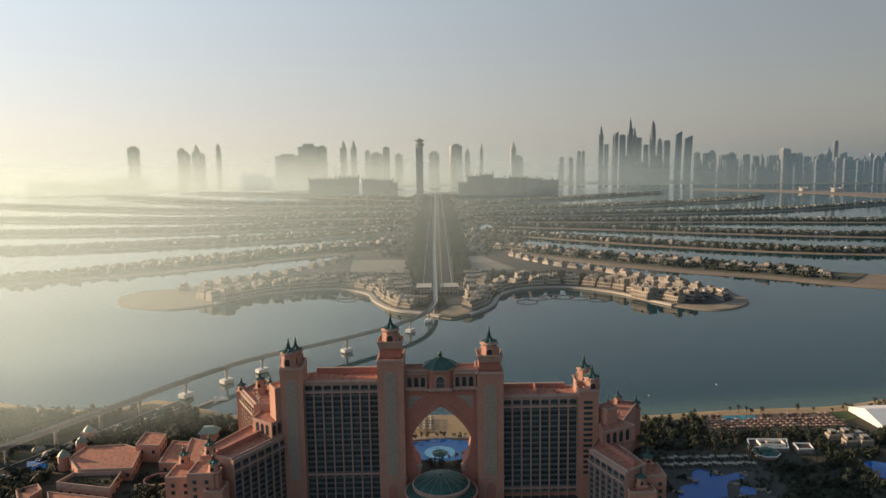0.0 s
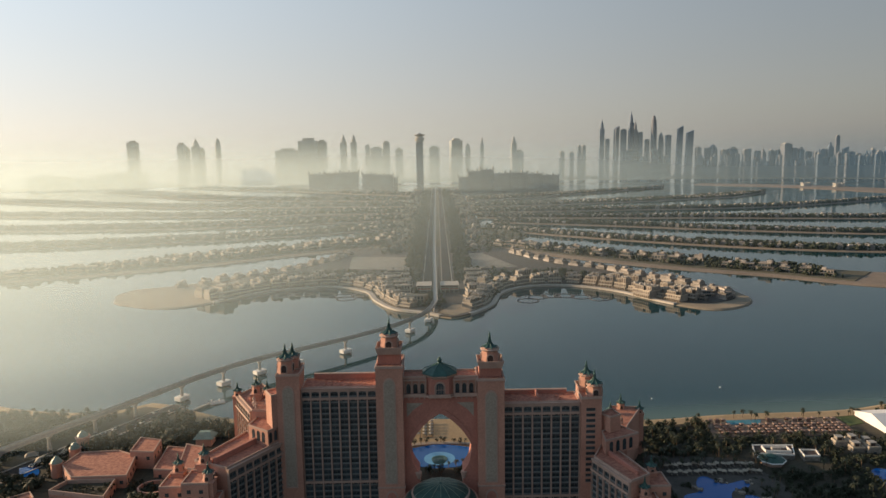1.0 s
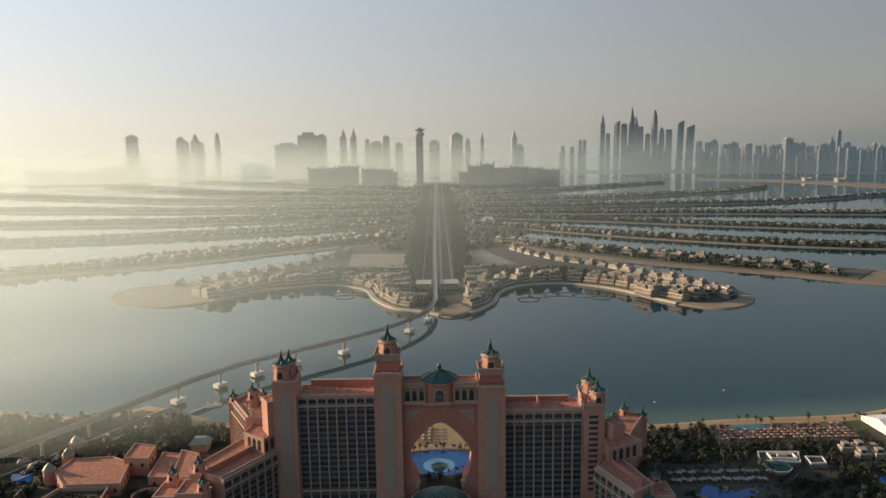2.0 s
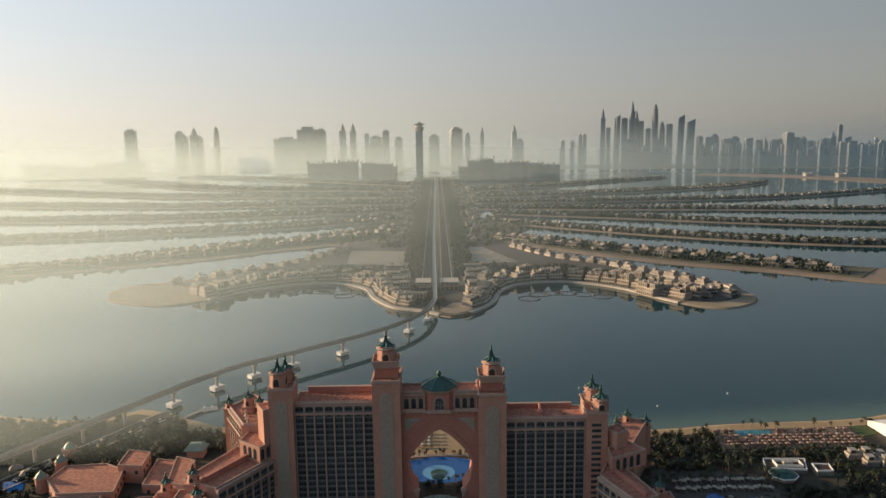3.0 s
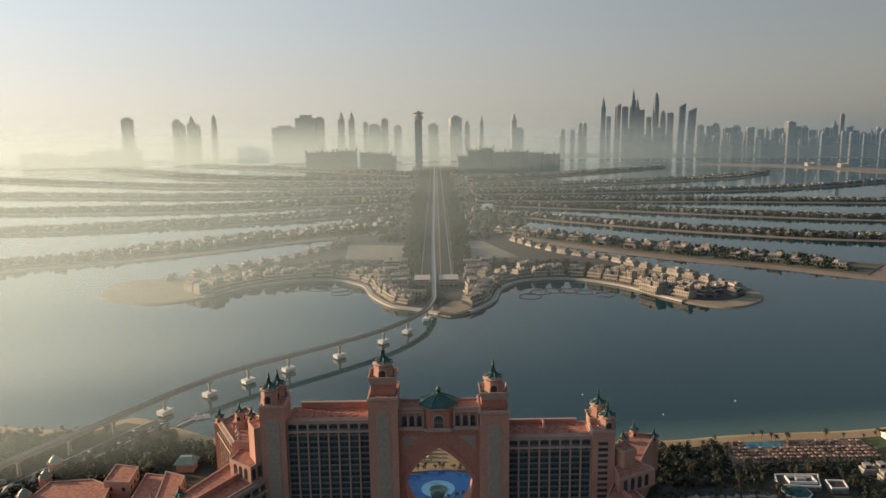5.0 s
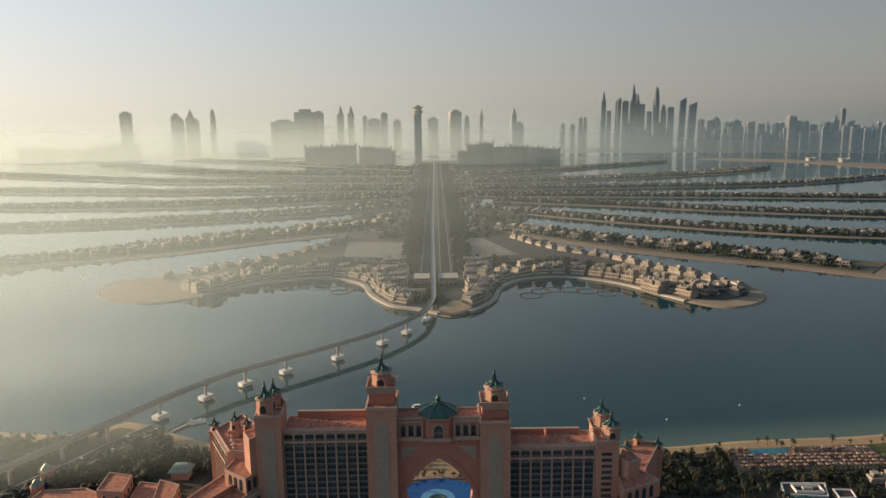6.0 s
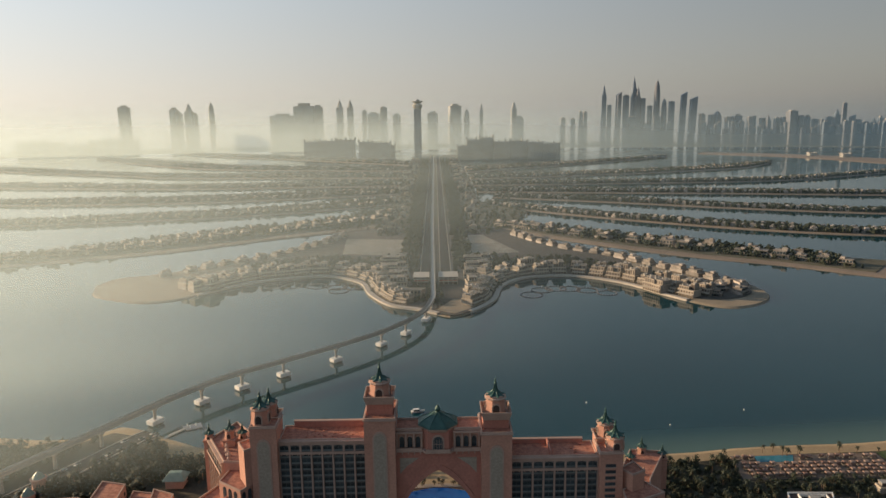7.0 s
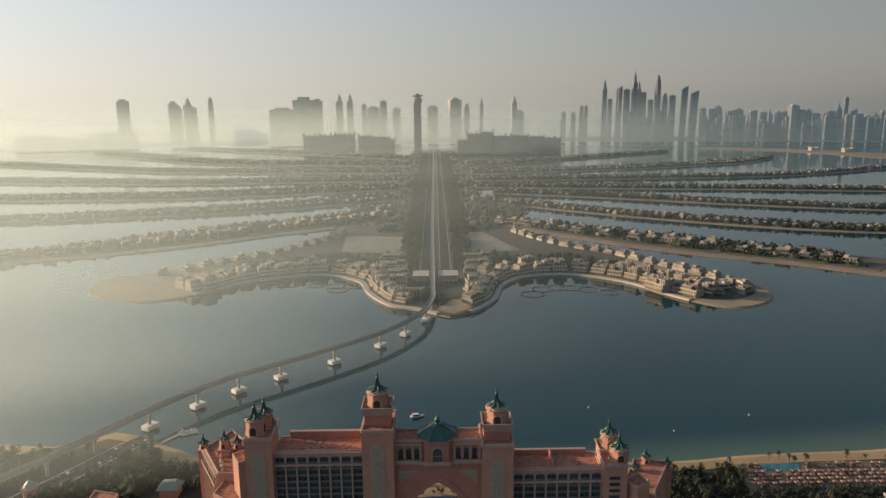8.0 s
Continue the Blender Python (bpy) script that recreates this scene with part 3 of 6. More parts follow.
part("crown", bm, M_CONC, e, "flared pale crown with a roof terrace")
bm = bmesh.new()
lathe(bm, [(13, 277), (10, 283), (2, 285)], 12)
part("roof_dome", bm, M_STEEL, e)


def apartment_block(x, y, w, d, h, rz=0):
    e = thing("apartment_block", "long hazy apartment building with stepped roof turrets", "apartment building", (x, y, 2), rz, "blocks on the trunk")
    bm = bmesh.new()
    box(bm, -w / 2, w / 2, -d / 2, d / 2, -2, h * 0.92)
    part("wall", bm, M_BLOCK, e)
    bays = max(2, int(w / 22))
    for i in range(bays):
        cx = -w / 2 + (i + 0.5) * w / bays
        bm = bmesh.new()
        box(bm, cx - 4, cx + 4, -d / 2 - 2.5, -d / 2, -2, h * 0.95)
        part("bay", bm, M_BLOCK, e)
    for i in range(bays + 1):
        cx = -w / 2 + i * w / bays
        bm = bmesh.new()
        box(bm, cx - 3.5, cx + 3.5, -d / 2, d / 2, h * 0.92, h * (1.0 if i % 2 else 1.06))
        part("roof_turret", bm, M_CONC, e)


for x, y, w, h in ((-600, 3190, 72, 92), (-522, 3195, 74, 95), (-440, 3200, 84, 99), (-340, 3200, 60, 88), (-265, 3205, 80, 82), (-215, 3230, 30, 66), (130, 3050, 44, 70), (185, 3060, 60, 100), (245, 3080, 56, 108), (320, 3060, 76, 88), (400, 3050, 74, 90), (475, 3040, 66, 84), (548, 3030, 72, 76)):
    apartment_block(x, y, w * 1.14, 26, h)
for x, y, w, h in ((-2361, 3803, 71, 76), (-2269, 3803, 85, 83), (-2238, 3885, 116, 70), (-2089, 3885, 138, 59), (-2029, 3973, 74, 81), (-1933, 3973, 89, 87), (-1886, 4029, 47, 76), (-1825, 4029, 56, 82), (1760, 2980, 34, 16), (1850, 2860, 38, 18)):
    apartment_block(x, y, w, 30, h)


# the hotel
hotel = thing("hotel", "salmon-pink resort hotel with pointed archway and green copper spires", "hotel")


def arch_plate(bm, w, h, y0, y1, cx=0, z=0):
    """A plate with a pointed arch head, w wide and h high."""
    head = min(h * 0.38, w * 0.62)
    pts = [(cx - w / 2, z), (cx + w / 2, z), (cx + w / 2, z + h - head)]
    for k in range(1, 5):
        a = k / 5
        pts.append((cx + w / 2 * math.cos(a * math.pi / 2) ** 0.9, z + h - head + head * math.sin(a * math.pi / 2) ** 1.15))
    pts.append((cx, z + h))
    for k in range(4, 0, -1):
        a = k / 5
        pts.append((cx - w / 2 * math.cos(a * math.pi / 2) ** 0.9, z + h - head + head * math.sin(a * math.pi / 2) ** 1.15))
    pts.append((cx - w / 2, z + h - head))
    slab_y(bm, pts, y0, y1)


def spire(parent, x, y, z, r, h):
    """A flared copper roof with upturned corners and a finial."""
    bm = bmesh.new()
    lathe(bm, [(r * 1.0, z + h * 0.10), (r * 1.16, z + h * 0.06), (r * 1.18, z + h * 0.09), (r * 0.66, z + h * 0.16), (r * 0.36, z + h * 0.27), (r * 0.22, z + h * 0.42), (r * 0.15, z + h * 0.6)], 16, x, y, lobes=(1.3, 0.82))
    roof = part("spire_roof", bm, M_COPPER, parent, "flared green copper roof")
    bm = bmesh.new()
    lathe(bm, [(r * 0.19, z + h * 0.6), (r * 0.26, z + h * 0.64), (r * 0.14, z + h * 0.7), (r * 0.12, z + h * 0.8), (r * 0.17, z + h * 0.83), (r * 0.05, z + h * 0.88), (r * 0.015, z + h)], 8, x, y)
    part("finial", bm, M_COPPER, roof)


def belfry(parent, x, y, z, w, h, sr, sh):
    """Tapered lantern under a copper spire; a dark arched plate in each side paints an opening's shade."""
    bm = bmesh.new()
    lathe(bm, [(w * 0.78, z), (w * 0.74, z + h * 0.1), (w * 0.64, z + h * 0.72), (w * 0.60, z + h * 0.78), (w * 0.66, z + h * 0.84), (w * 0.62, z + h)], 8, x, y, lobes=(0.98, 0.98, 0.92, 0.92))
    bel = part("belfry", bm, M_PINK, parent)
    for i in range(4):
        m = pose(x, y, 0, 0, 0, 90 * i) @ pose(0, -w * 0.66, 0)
        bm = bmesh.new()
        # dark plate on the solid lantern stands in for the opening's shade
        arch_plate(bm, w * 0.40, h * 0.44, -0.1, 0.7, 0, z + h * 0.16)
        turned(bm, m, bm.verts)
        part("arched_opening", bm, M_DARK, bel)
        bm = bmesh.new()
        arch_plate(bm, w * 0.56, h * 0.54, 0.05, 0.75, 0, z + h * 0.12)
        turned(bm, m, bm.verts)
        part("opening_surround", bm, M_TRIM, bel)
    bm = bmesh.new()
    lathe(bm, [(w * 0.60, z + h * 0.8), (w * 0.70, z + h * 0.86), (w * 0.70, z + h * 0.91), (w * 0.58, z + h * 0.95), (w * 0.56, z + h * 1.02)], 12, x, y)
    part("collar", bm, M_TRIM, bel)
    spire(parent, x, y, z + h * 0.93, sr * 0.88, sh)


def parapet(bm, pts, z, h=1.2, t=0.6):
    """A low wall round a plan polygon."""
    cx, cy = sum(p[0] for p in pts) / len(pts), sum(p[1] for p in pts) / len(pts)
    k = len(pts)
    ins = []
    for i in range(k):
        a, b, c = Vector(pts[i - 1]), Vector(pts[i]), Vector(pts[(i + 1) % k])
        n1, n2 = (b - a).normalized(), (c - b).normalized()
        n1, n2 = Vector((-n1.y, n1.x)), Vector((-n2.y, n2.x))
        if n1.dot(Vector((cx, cy)) - b) < 0:
            n1 = -n1
        if n2.dot(Vector((cx, cy)) - b) < 0:
            n2 = -n2
        s = (n1 + n2)
        ins.append(b + s / max(0.35, s.length_squared / 2) * t)
    rings = [[bm.verts.new((p[0], p[1], q)) for p in loop] for loop, q in ((pts, z), (pts, z + h), (ins, z + h), (ins, z))]
    for a, b in zip(rings, [*rings[1:], rings[0]]):
        for i in range(k):
            bm.faces.new((a[i], a[(i + 1) % k], b[(i + 1) % k], b[i]))


# one window with its balcony: glazing set back, slab, rail and posts
def window_mesh(w, h, arched=False):
    bm = bmesh.new()
    box(bm, -w / 2, w / 2, 0.55, 0.65, 0, h)
    for f in bm.faces:
        f.material_index = 1
    n0 = len(bm.faces)
    box(bm, -w / 2, w / 2, 0.0, 1.1, -0.12, 0.14)
    box(bm, -0.06, 0.06, 0.47, 0.56, 0.1, h)
    box(bm, -w / 2, w / 2, 0.47, 0.56, h * 0.74, h * 0.74 + 0.1)
    if arched:
        for s in (-1, 1):
            slab_y(bm, [(s * w / 2, h), (s * w / 2, h * 0.62), (s * w * 0.36, h * 0.84), (s * w * 0.14, h)], 0.1, 0.5)
    bm.faces.ensure_lookup_table()
    n1 = len(bm.faces)
    box(bm, -w / 2, w / 2, 0.02, 0.1, 0.14, 0.95)
    bm.faces.ensure_lookup_table()
    for f in bm.faces[n1:]:
        f.material_index = 2
    return finish(bm, "window", [M_SLAB, M_GLASS, M_RAIL])


STOREY = 3.36
FOOT = -9.2


def facade(parent, p0, p1, z0, z1, bays, out=0.0, top_arches=True, base_arches=False, name="wing"):
    """A balconied front from p0 to p1 in plan: pilasters, bands and windows, before a core that stands 1.2 m back."""
    a, b = Vector(p0), Vector(p1)
    length = (b - a).length
    rz = math.degrees(math.atan2(b.y - a.y, b.x - a.x))
    f = part(name, bmesh.new(), M_PINK, parent, "", (a.x, a.y, 0), rz)
    bw = length / bays
    attic = z1 - 2.0
    bm = bmesh.new()
    box(bm, 0, length, 0, 1.3, attic, z1)
    box(bm, -0.2, length + 0.2, -0.5, 1.3, z1 - 0.5, z1 + 0.25)
    part("cornice", bm, M_TRIM, f)
    for i in range(bays + 1):
        bm = bmesh.new()
        x = i * bw
        box(bm, max(0, x - 0.48), min(length, x + 0.48), -0.2, 1.25, z0, attic)
        box(bm, max(0, x - 0.3), min(length, x + 0.3), -0.6, -0.2, z0, attic - 4.2)
        box(bm, max(0, x - 0.5), min(length, x + 0.5), -0.8, -0.2, attic - 4.2, attic - 3.6)
        part("pilaster", bm, M_TRIM, f)
    cell = window_mesh(bw - 0.84, STOREY)
    cella = window_mesh(bw - 0.84, STOREY, True)
    levels = int((attic - z0) / STOREY)
    for k in range(levels):
        z = attic - (k + 1) * STOREY
        for i in range(bays):
            part("window", cella if (k == 0 and top_arches) or (base_arches and k == levels - 2) else cell, None, f, at=((i + 0.5) * bw, 0, z))
    for k in (1, 16):
        if k < levels:
            bm = bmesh.new()
            z = attic - (k + 0.25) * STOREY
            box(bm, -0.1, length + 0.1, -1.0, 0.0, z - 0.3, z + 0.15)
            box(bm, -0.1, length + 0.1, -1.0, -0.85, z + 0.15, z + 1.1)
            for i in range(bays * 2):
                box(bm, (i + 0.5) * bw / 2 - 0.2, (i + 0.5) * bw / 2 + 0.2, -0.9, 0, z - 0.9, z - 0.3)
            part("balcony_band", bm, M_TRIM, f)
    return f


def block(parent, pts, z0, z1, name="wall", roof=True, par=1.2, material=None, deck=None, edge=None):
    """A walled block over a plan polygon with a terracotta roof deck behind a pale parapet."""
    z0 = FOOT if z0 == 0 else z0
    bm = bmesh.new()
    prism(bm, pts, z0, z1 - 0.25)
    w = part(name, bm, material or M_PINK, parent)
    if roof:
        cx, cy = sum(p[0] for p in pts) / len(pts), sum(p[1] for p in pts) / len(pts)
        bm = bmesh.new()
        prism(bm, [(cx + (p[0] - cx) * 0.985, cy + (p[1] - cy) * 0.985) for p in pts], z1 - 0.25, z1)
        part("roof_deck", bm, deck or M_ROOFRED, w)
        bm = bmesh.new()
        parapet(bm, pts, z1 - 0.25, par)
        part("parapet", bm, edge or M_TRIM, w)
    return w


def great_tower(x, top, lift):
    """One of the two towers beside the arch."""
    y0, y1 = -6.0, 17.6
    w = 7.6
    body = block(hotel, [(x - w, y0), (x + w, y0), (x + w, y1), (x - w, y1)], 0, top, "tower", par=1.0)
    bm = bmesh.new()
    box(bm, x - w - 0.5, x + w + 0.5, y0 - 0.5, y1 + 0.5, top - 0.7, top - 0.1)
    part("cornice", bm, M_TRIM, body)
    bm = bmesh.new()
    box(bm, x - w - 0.4, x + w + 0.4, y0 - 0.4, y1 + 0.4, 6.0, 6.9)
    part("base_band", bm, M_TRIM, body)
    bm = bmesh.new()
    arch_plate(bm, 7.2, top - 14.5, y0 - 0.25, y0 + 0.3, x, 8.5)
    part("panel_frame", bm, M_TRIM, body)
    bm = bmesh.new()
    arch_plate(bm, 5.8, top - 16.3, y0 - 0.32, y0 + 0.3, x, 9.2)
    part("carved_panel", bm, M_CREAM, body, "cream carved panel with a pointed head")
    for k in range(11):
        bm = bmesh.new()
        z = 12 + k * (top - 26) / 10.5
        lathe(bm, [(1.5, 0), (1.6, 0.12), (0.9, 0.2)], 8)
        turned(bm, pose(x, y0 - 0.3, z, 90, 0, 0), bm.verts)
        part("rosette", bm, M_CREAM, body)
    bm = bmesh.new()
    arch_plate(bm, 7.2, 11.6, y0 - 0.25, y0 + 0.3, x, -7.0)
    part("doorway_frame", bm, M_TRIM, body)
    bm = bmesh.new()
    arch_plate(bm, 5.6, 10.4, y0 - 0.32, y0 + 0.3, x, -7.0)
    part("doorway", bm, M_ROSE, body)
    # set-back storey with a flared gallery and the belfry
    u0, u1 = top, top + lift
    bm = bmesh.new()
    v = box(bm, x - 6.4, x + 6.4, 0.0, 9.2, u0 - 0.3, u1 - 1.2)
    part("upper_storey", bm, M_ROSE, hotel)
    bm = bmesh.new()
    lathe(bm, [(9.1, u1 - 2.6), (10.6, u1 + 1.2), (10.6, u1 + 1.7), (9.9, u1 + 1.7), (9.2, u1 - 0.9)], 4, x, 3.4)
    part("gallery", bm, M_TRIM, hotel)
    belfry(hotel, x, 3.4, u1 - 0.9, 7.9, 9.2, 3.9, 10.4)


great_tower(-28.6, 77.8, 9.2)
great_tower(28.9, 69.6, 8.3)

# bridge with the great keyhole arch between them
AX0, AX1, AY0, AY1 = -21.4, 21.3, -1.5, 12.0


def arch_half(z):
    """Half width of the opening at height z: narrow foot, swelling, pointed head."""
    if z < 13:
        return 12.6
    if z < 22:
        return 12.6 + 4.4 * math.sin((z - 13) / 9 * math.pi / 2)
    if z < 28:
        return 17.0 + 0.9 * math.sin((z - 22) / 6 * math.pi / 2)
    t = (z - 28) / 20.6
    return 17.9 * max(0.0, 1 - t ** 1.45) ** 0.78


levels_ = [FOOT, 6, 13, 14.5, 16, 18, 20, 22, 25, 28, 30, 32, 34, 36, 38, 40, 42, 44, 45.5, 46.8, 47.7, 48.3, 48.6]
bm = bmesh.new()
for s in (-1, 1):
    edge = AX0 if s < 0 else AX1
    rows = []
    for z in levels_:
        w = arch_half(z)
        rows.append([bm.verts.new(p) for p in ((s * w, AY0, z), (edge, AY0, z), (edge, AY1, z), (s * w, AY1, z))])
    for a, b in zip(rows, rows[1:]):
        for k in range(4):
            bm.faces.new((a[k], a[(k + 1) % 4], b[(k + 1) % 4], b[k]))
    bm.faces.new(rows[0])
    bm.faces.new(rows[-1])
box(bm, AX0, AX1, AY0, AY1, 48.602, 59.0)
arch = part("arch_wall", bm, M_ROSE, hotel, "deep rose wall pierced by a pointed keyhole arch")
bm = bmesh.new()
for s in (-1, 1):
    rows = []
    for z in levels_[9:]:
        w = arch_half(z)
        o = w + 2.6 * (1 - 0.35 * (z - 28) / 20.6)
        zo = z + 2.6 * max(0, (z - 32) / 16.6)
        rows.append([bm.verts.new(p) for p in ((s * w, AY0 - 0.45, z), (s * o, AY0 - 0.45, zo), (s * o, AY0 + 0.1, zo), (s * w, AY0 + 0.1, z))])
    for a, b in zip(rows, rows[1:]):
        for k in range(4):
            bm.faces.new((a[k], a[(k + 1) % 4], b[(k + 1) % 4], b[k]))
    bm.faces.new(rows[0])
    bm.faces.new(rows[-1])
part("arch_moulding", bm, M_ROSE, arch)
for s in (-1, 1):
    bm = bmesh.new()
    slab_y(bm, [(s * 19.2, 55.2), (s * 19.2, 46.8), (s * 15.6, 51.0), (s * 9.6, 55.2)], AY0 - 0.2, AY0 + 0.2)
    part("spandrel_panel", bm, M_CREAM, arch, "pale triangular spandrel panel")
for s in (-1, 1):
    bm = bmesh.new()
    for k in range(7):
        lathe(bm, [(1.9 - 0.2 * k, -0.6), (2.0 - 0.2 * k, 0.0), (1.7 - 0.2 * k, 0.6)], 10, s * 13.2, AY0 + 0.5 + 0.2 * k)
        turned(bm, Matrix.Translation((0, 0, 13.0 - 1.1 * k)), bm.verts[-30:])
    part("shell_corbel", bm, M_TRIM, arch)
# loggia with its windows above the arch
bm = bmesh.new()
box(bm, AX0, AX1, AY0 - 1.6, AY1, 59.0, 60.0)
prism(bm, [(-8, AY0 - 1.5), (-6, AY0 - 3.4), (6, AY0 - 3.4), (8, AY0 - 1.5)], 59.002, 60.002)
part("balcony_slab", bm, M_TRIM, hotel)
bm = bmesh.new()
for x0, x1 in ((AX0, -8), (8, AX1)):
    box(bm, x0, x1, AY0 - 1.55, AY0 - 1.35, 60.0, 61.1)
box(bm, -6, 6, AY0 - 3.35, AY0 - 3.15, 60.0, 61.1)
for i in range(15):
    x = AX0 + 0.6 + i * 3.0
    box(bm, x - 0.25, x + 0.25, AY0 - 1.7, AY0 - 0.2, 57.9, 59.0)
part("balustrade", bm, M_TRIM, hotel)
bm = bmesh.new()
box(bm, AX0, AX1, AY0 + 1.2, AY1, 60.0, 69.4)
log = part("loggia_wall", bm, M_PINK, hotel)
for x in (-18.0, -14.0, -10.0, 10.0, 14.0, 18.0):
    bm = bmesh.new()
    arch_plate(bm, 3.0, 6.4, AY0 + 0.95, AY0 + 1.4, x, 60.4)
    part("window_surround", bm, M_TRIM, log)
    bm = bmesh.new()
    arch_plate(bm, 2.3, 5.6, AY0 + 0.88, AY0 + 1.4, x, 60.6)
    part("window", bm, M_GLASS, log)
for x in (-20.4, -16.0, -12.0, -8.2, 8.2, 12.0, 16.0, 20.4):
    bm = bmesh.new()
    box(bm, x - 0.4, x + 0.4, AY0 - 0.3, AY0 + 1.2, 60.0, 68.6)
    part("column", bm, M_TRIM, log)
bm = bmesh.new()
box(bm, AX0, -7.6, AY0 - 0.4, AY0 + 1.4, 68.2, 69.0)
part("entablature", bm, M_TRIM, log)
bm = bmesh.new()
box(bm, 7.6, AX1, AY0 - 0.4, AY0 + 1.4, 68.2, 69.0)
part("entablature", bm, M_TRIM, log)
bm = bmesh.new()
prism(bm, [(-7.4, AY0 + 1.5), (-5.2, AY0 - 1.6), (5.2, AY0 - 1.6), (7.4, AY0 + 1.5)], 60.0, 70.6)
bay = part("bay_wall", bm, M_ROSE, log)
bm = bmesh.new()
arch_plate(bm, 6.2, 7.8, AY0 - 1.85, AY0 - 1.5, 0, 60.3)
part("window_surround", bm, M_TRIM, bay)
bm = bmesh.new()
arch_plate(bm, 4.9, 6.8, AY0 - 1.95, AY0 - 1.5, 0, 60.4)
part("window", bm, M_GLASS, bay, "tall arched window")
bm = bmesh.new()
for k in range(4):
    box(bm, -1.95 + k * 1.3 - 0.08, -1.95 + k * 1.3 + 0.08, AY0 - 2.05, AY0 - 1.93, 60.4, 65.8)
box(bm, -2.4, 2.4, AY0 - 2.05, AY0 - 1.93, 63.2, 63.4)
part("mullions", bm, M_TRIM, bay)
bm = bmesh.new()
box(bm, AX0, AX1, AY0 + 1.2, AY1, 69.4, 69.65)
part("roof_deck", bm, M_ROOFRED, hotel)
bm = bmesh.new()
parapet(bm, [(AX0, AY0 + 0.8), (-8, AY0 + 0.8), (-8, AY1), (AX0, AY1)], 69.4, 1.3)
part("parapet", bm, M_TRIM, hotel)
bm = bmesh.new()
parapet(bm, [(8, AY0 + 0.8), (AX1, AY0 + 0.8), (AX1, AY1), (8, AY1)], 69.4, 1.3)
part("parapet", bm, M_TRIM, hotel)
bm = bmesh.new()
lathe(bm, [(9.4, 69.5), (10.6, 71.0), (10.6, 71.45), (9.6, 71.6)], 8, 0, 5)
part("dome_base", bm, M_TRIM, hotel)
bm = bmesh.new()
lathe(bm, [(10.8, 71.5), (10.5, 72.0), (7.8, 73.7), (4.8, 75.0), (2.6, 75.9), (1.5, 76.6)], 8, 0, 5)
dome = part("dome_roof", bm, M_COPPER, hotel, "eight-sided green copper dome")
bm = bmesh.new()
for i in range(8):
    a = 2 * math.pi * (i + 0.5) / 8
    v = box(bm, 0, 0.25, -0.14, 0.14, 0, 0.25)
    for (r0, z0), (r1, z1) in zip([(10.55, 72.0), (7.85, 73.7), (4.85, 75.0)], [(7.85, 73.7), (4.85, 75.0), (1.6, 76.6)]):
        q = box(bm, 0, 1, -0.13, 0.13, 0, 0.22)
        for k in q:
            t = k.co.x
            k.co = Vector(((r0 + (r1 - r0) * t) * math.cos(a) - k.co.y * math.sin(a), 5 + (r0 + (r1 - r0) * t) * math.sin(a) + k.co.y * math.cos(a), z0 + (z1 - z0) * t + k.co.z))
    turned(bm, Matrix.Translation((10.4 * math.cos(a), 5 + 10.4 * math.sin(a), 71.8)), v)
part("dome_ribs", bm, M_COPPER, dome)
bm = bmesh.new()
lathe(bm, [(1.5, 76.4), (0.9, 77.1), (1.4, 77.9), (1.5, 78.6), (0.8, 79.5), (0.25, 80.3), (0.05, 81.0)], 10, 0, 5)
part("finial", bm, M_COPPER, dome)

# the two long wings
for x0, x1, top, bk in ((-79.6, -36.4, 64.2, 3.3), (36.6, 80.6, 53.2, 2.2)):
    core = block(hotel, [(x0, 1.2), (x1, 1.2), (x1, 17.4), (x0, 17.4)], 0, top + 0.1, "wing_core", par=0.9)
    bm = bmesh.new()
    box(bm, x0 + (5 if x0 < 0 else 0), x1 - (0 if x0 < 0 else 5), 16.2, 17.6, top - 0.2, top + bk)
    part("rear_parapet", bm, M_ROSE, core)
    bm = bmesh.new()
    box(bm, x0 + (4.8 if x0 < 0 else 0), x1 - (0 if x0 < 0 else 4.8), 16.0, 17.8, top + bk, top + bk + 0.5)
    part("coping", bm, M_TRIM, core)
    facade(hotel, (x0, 0.0), (x1, 0.0), FOOT, top, 8)
bm = bmesh.new()
box(bm, 56.6, 57.4, 2, 16.5, 52, 56.2)
part("roof_divider", bm, M_ROSE, hotel)


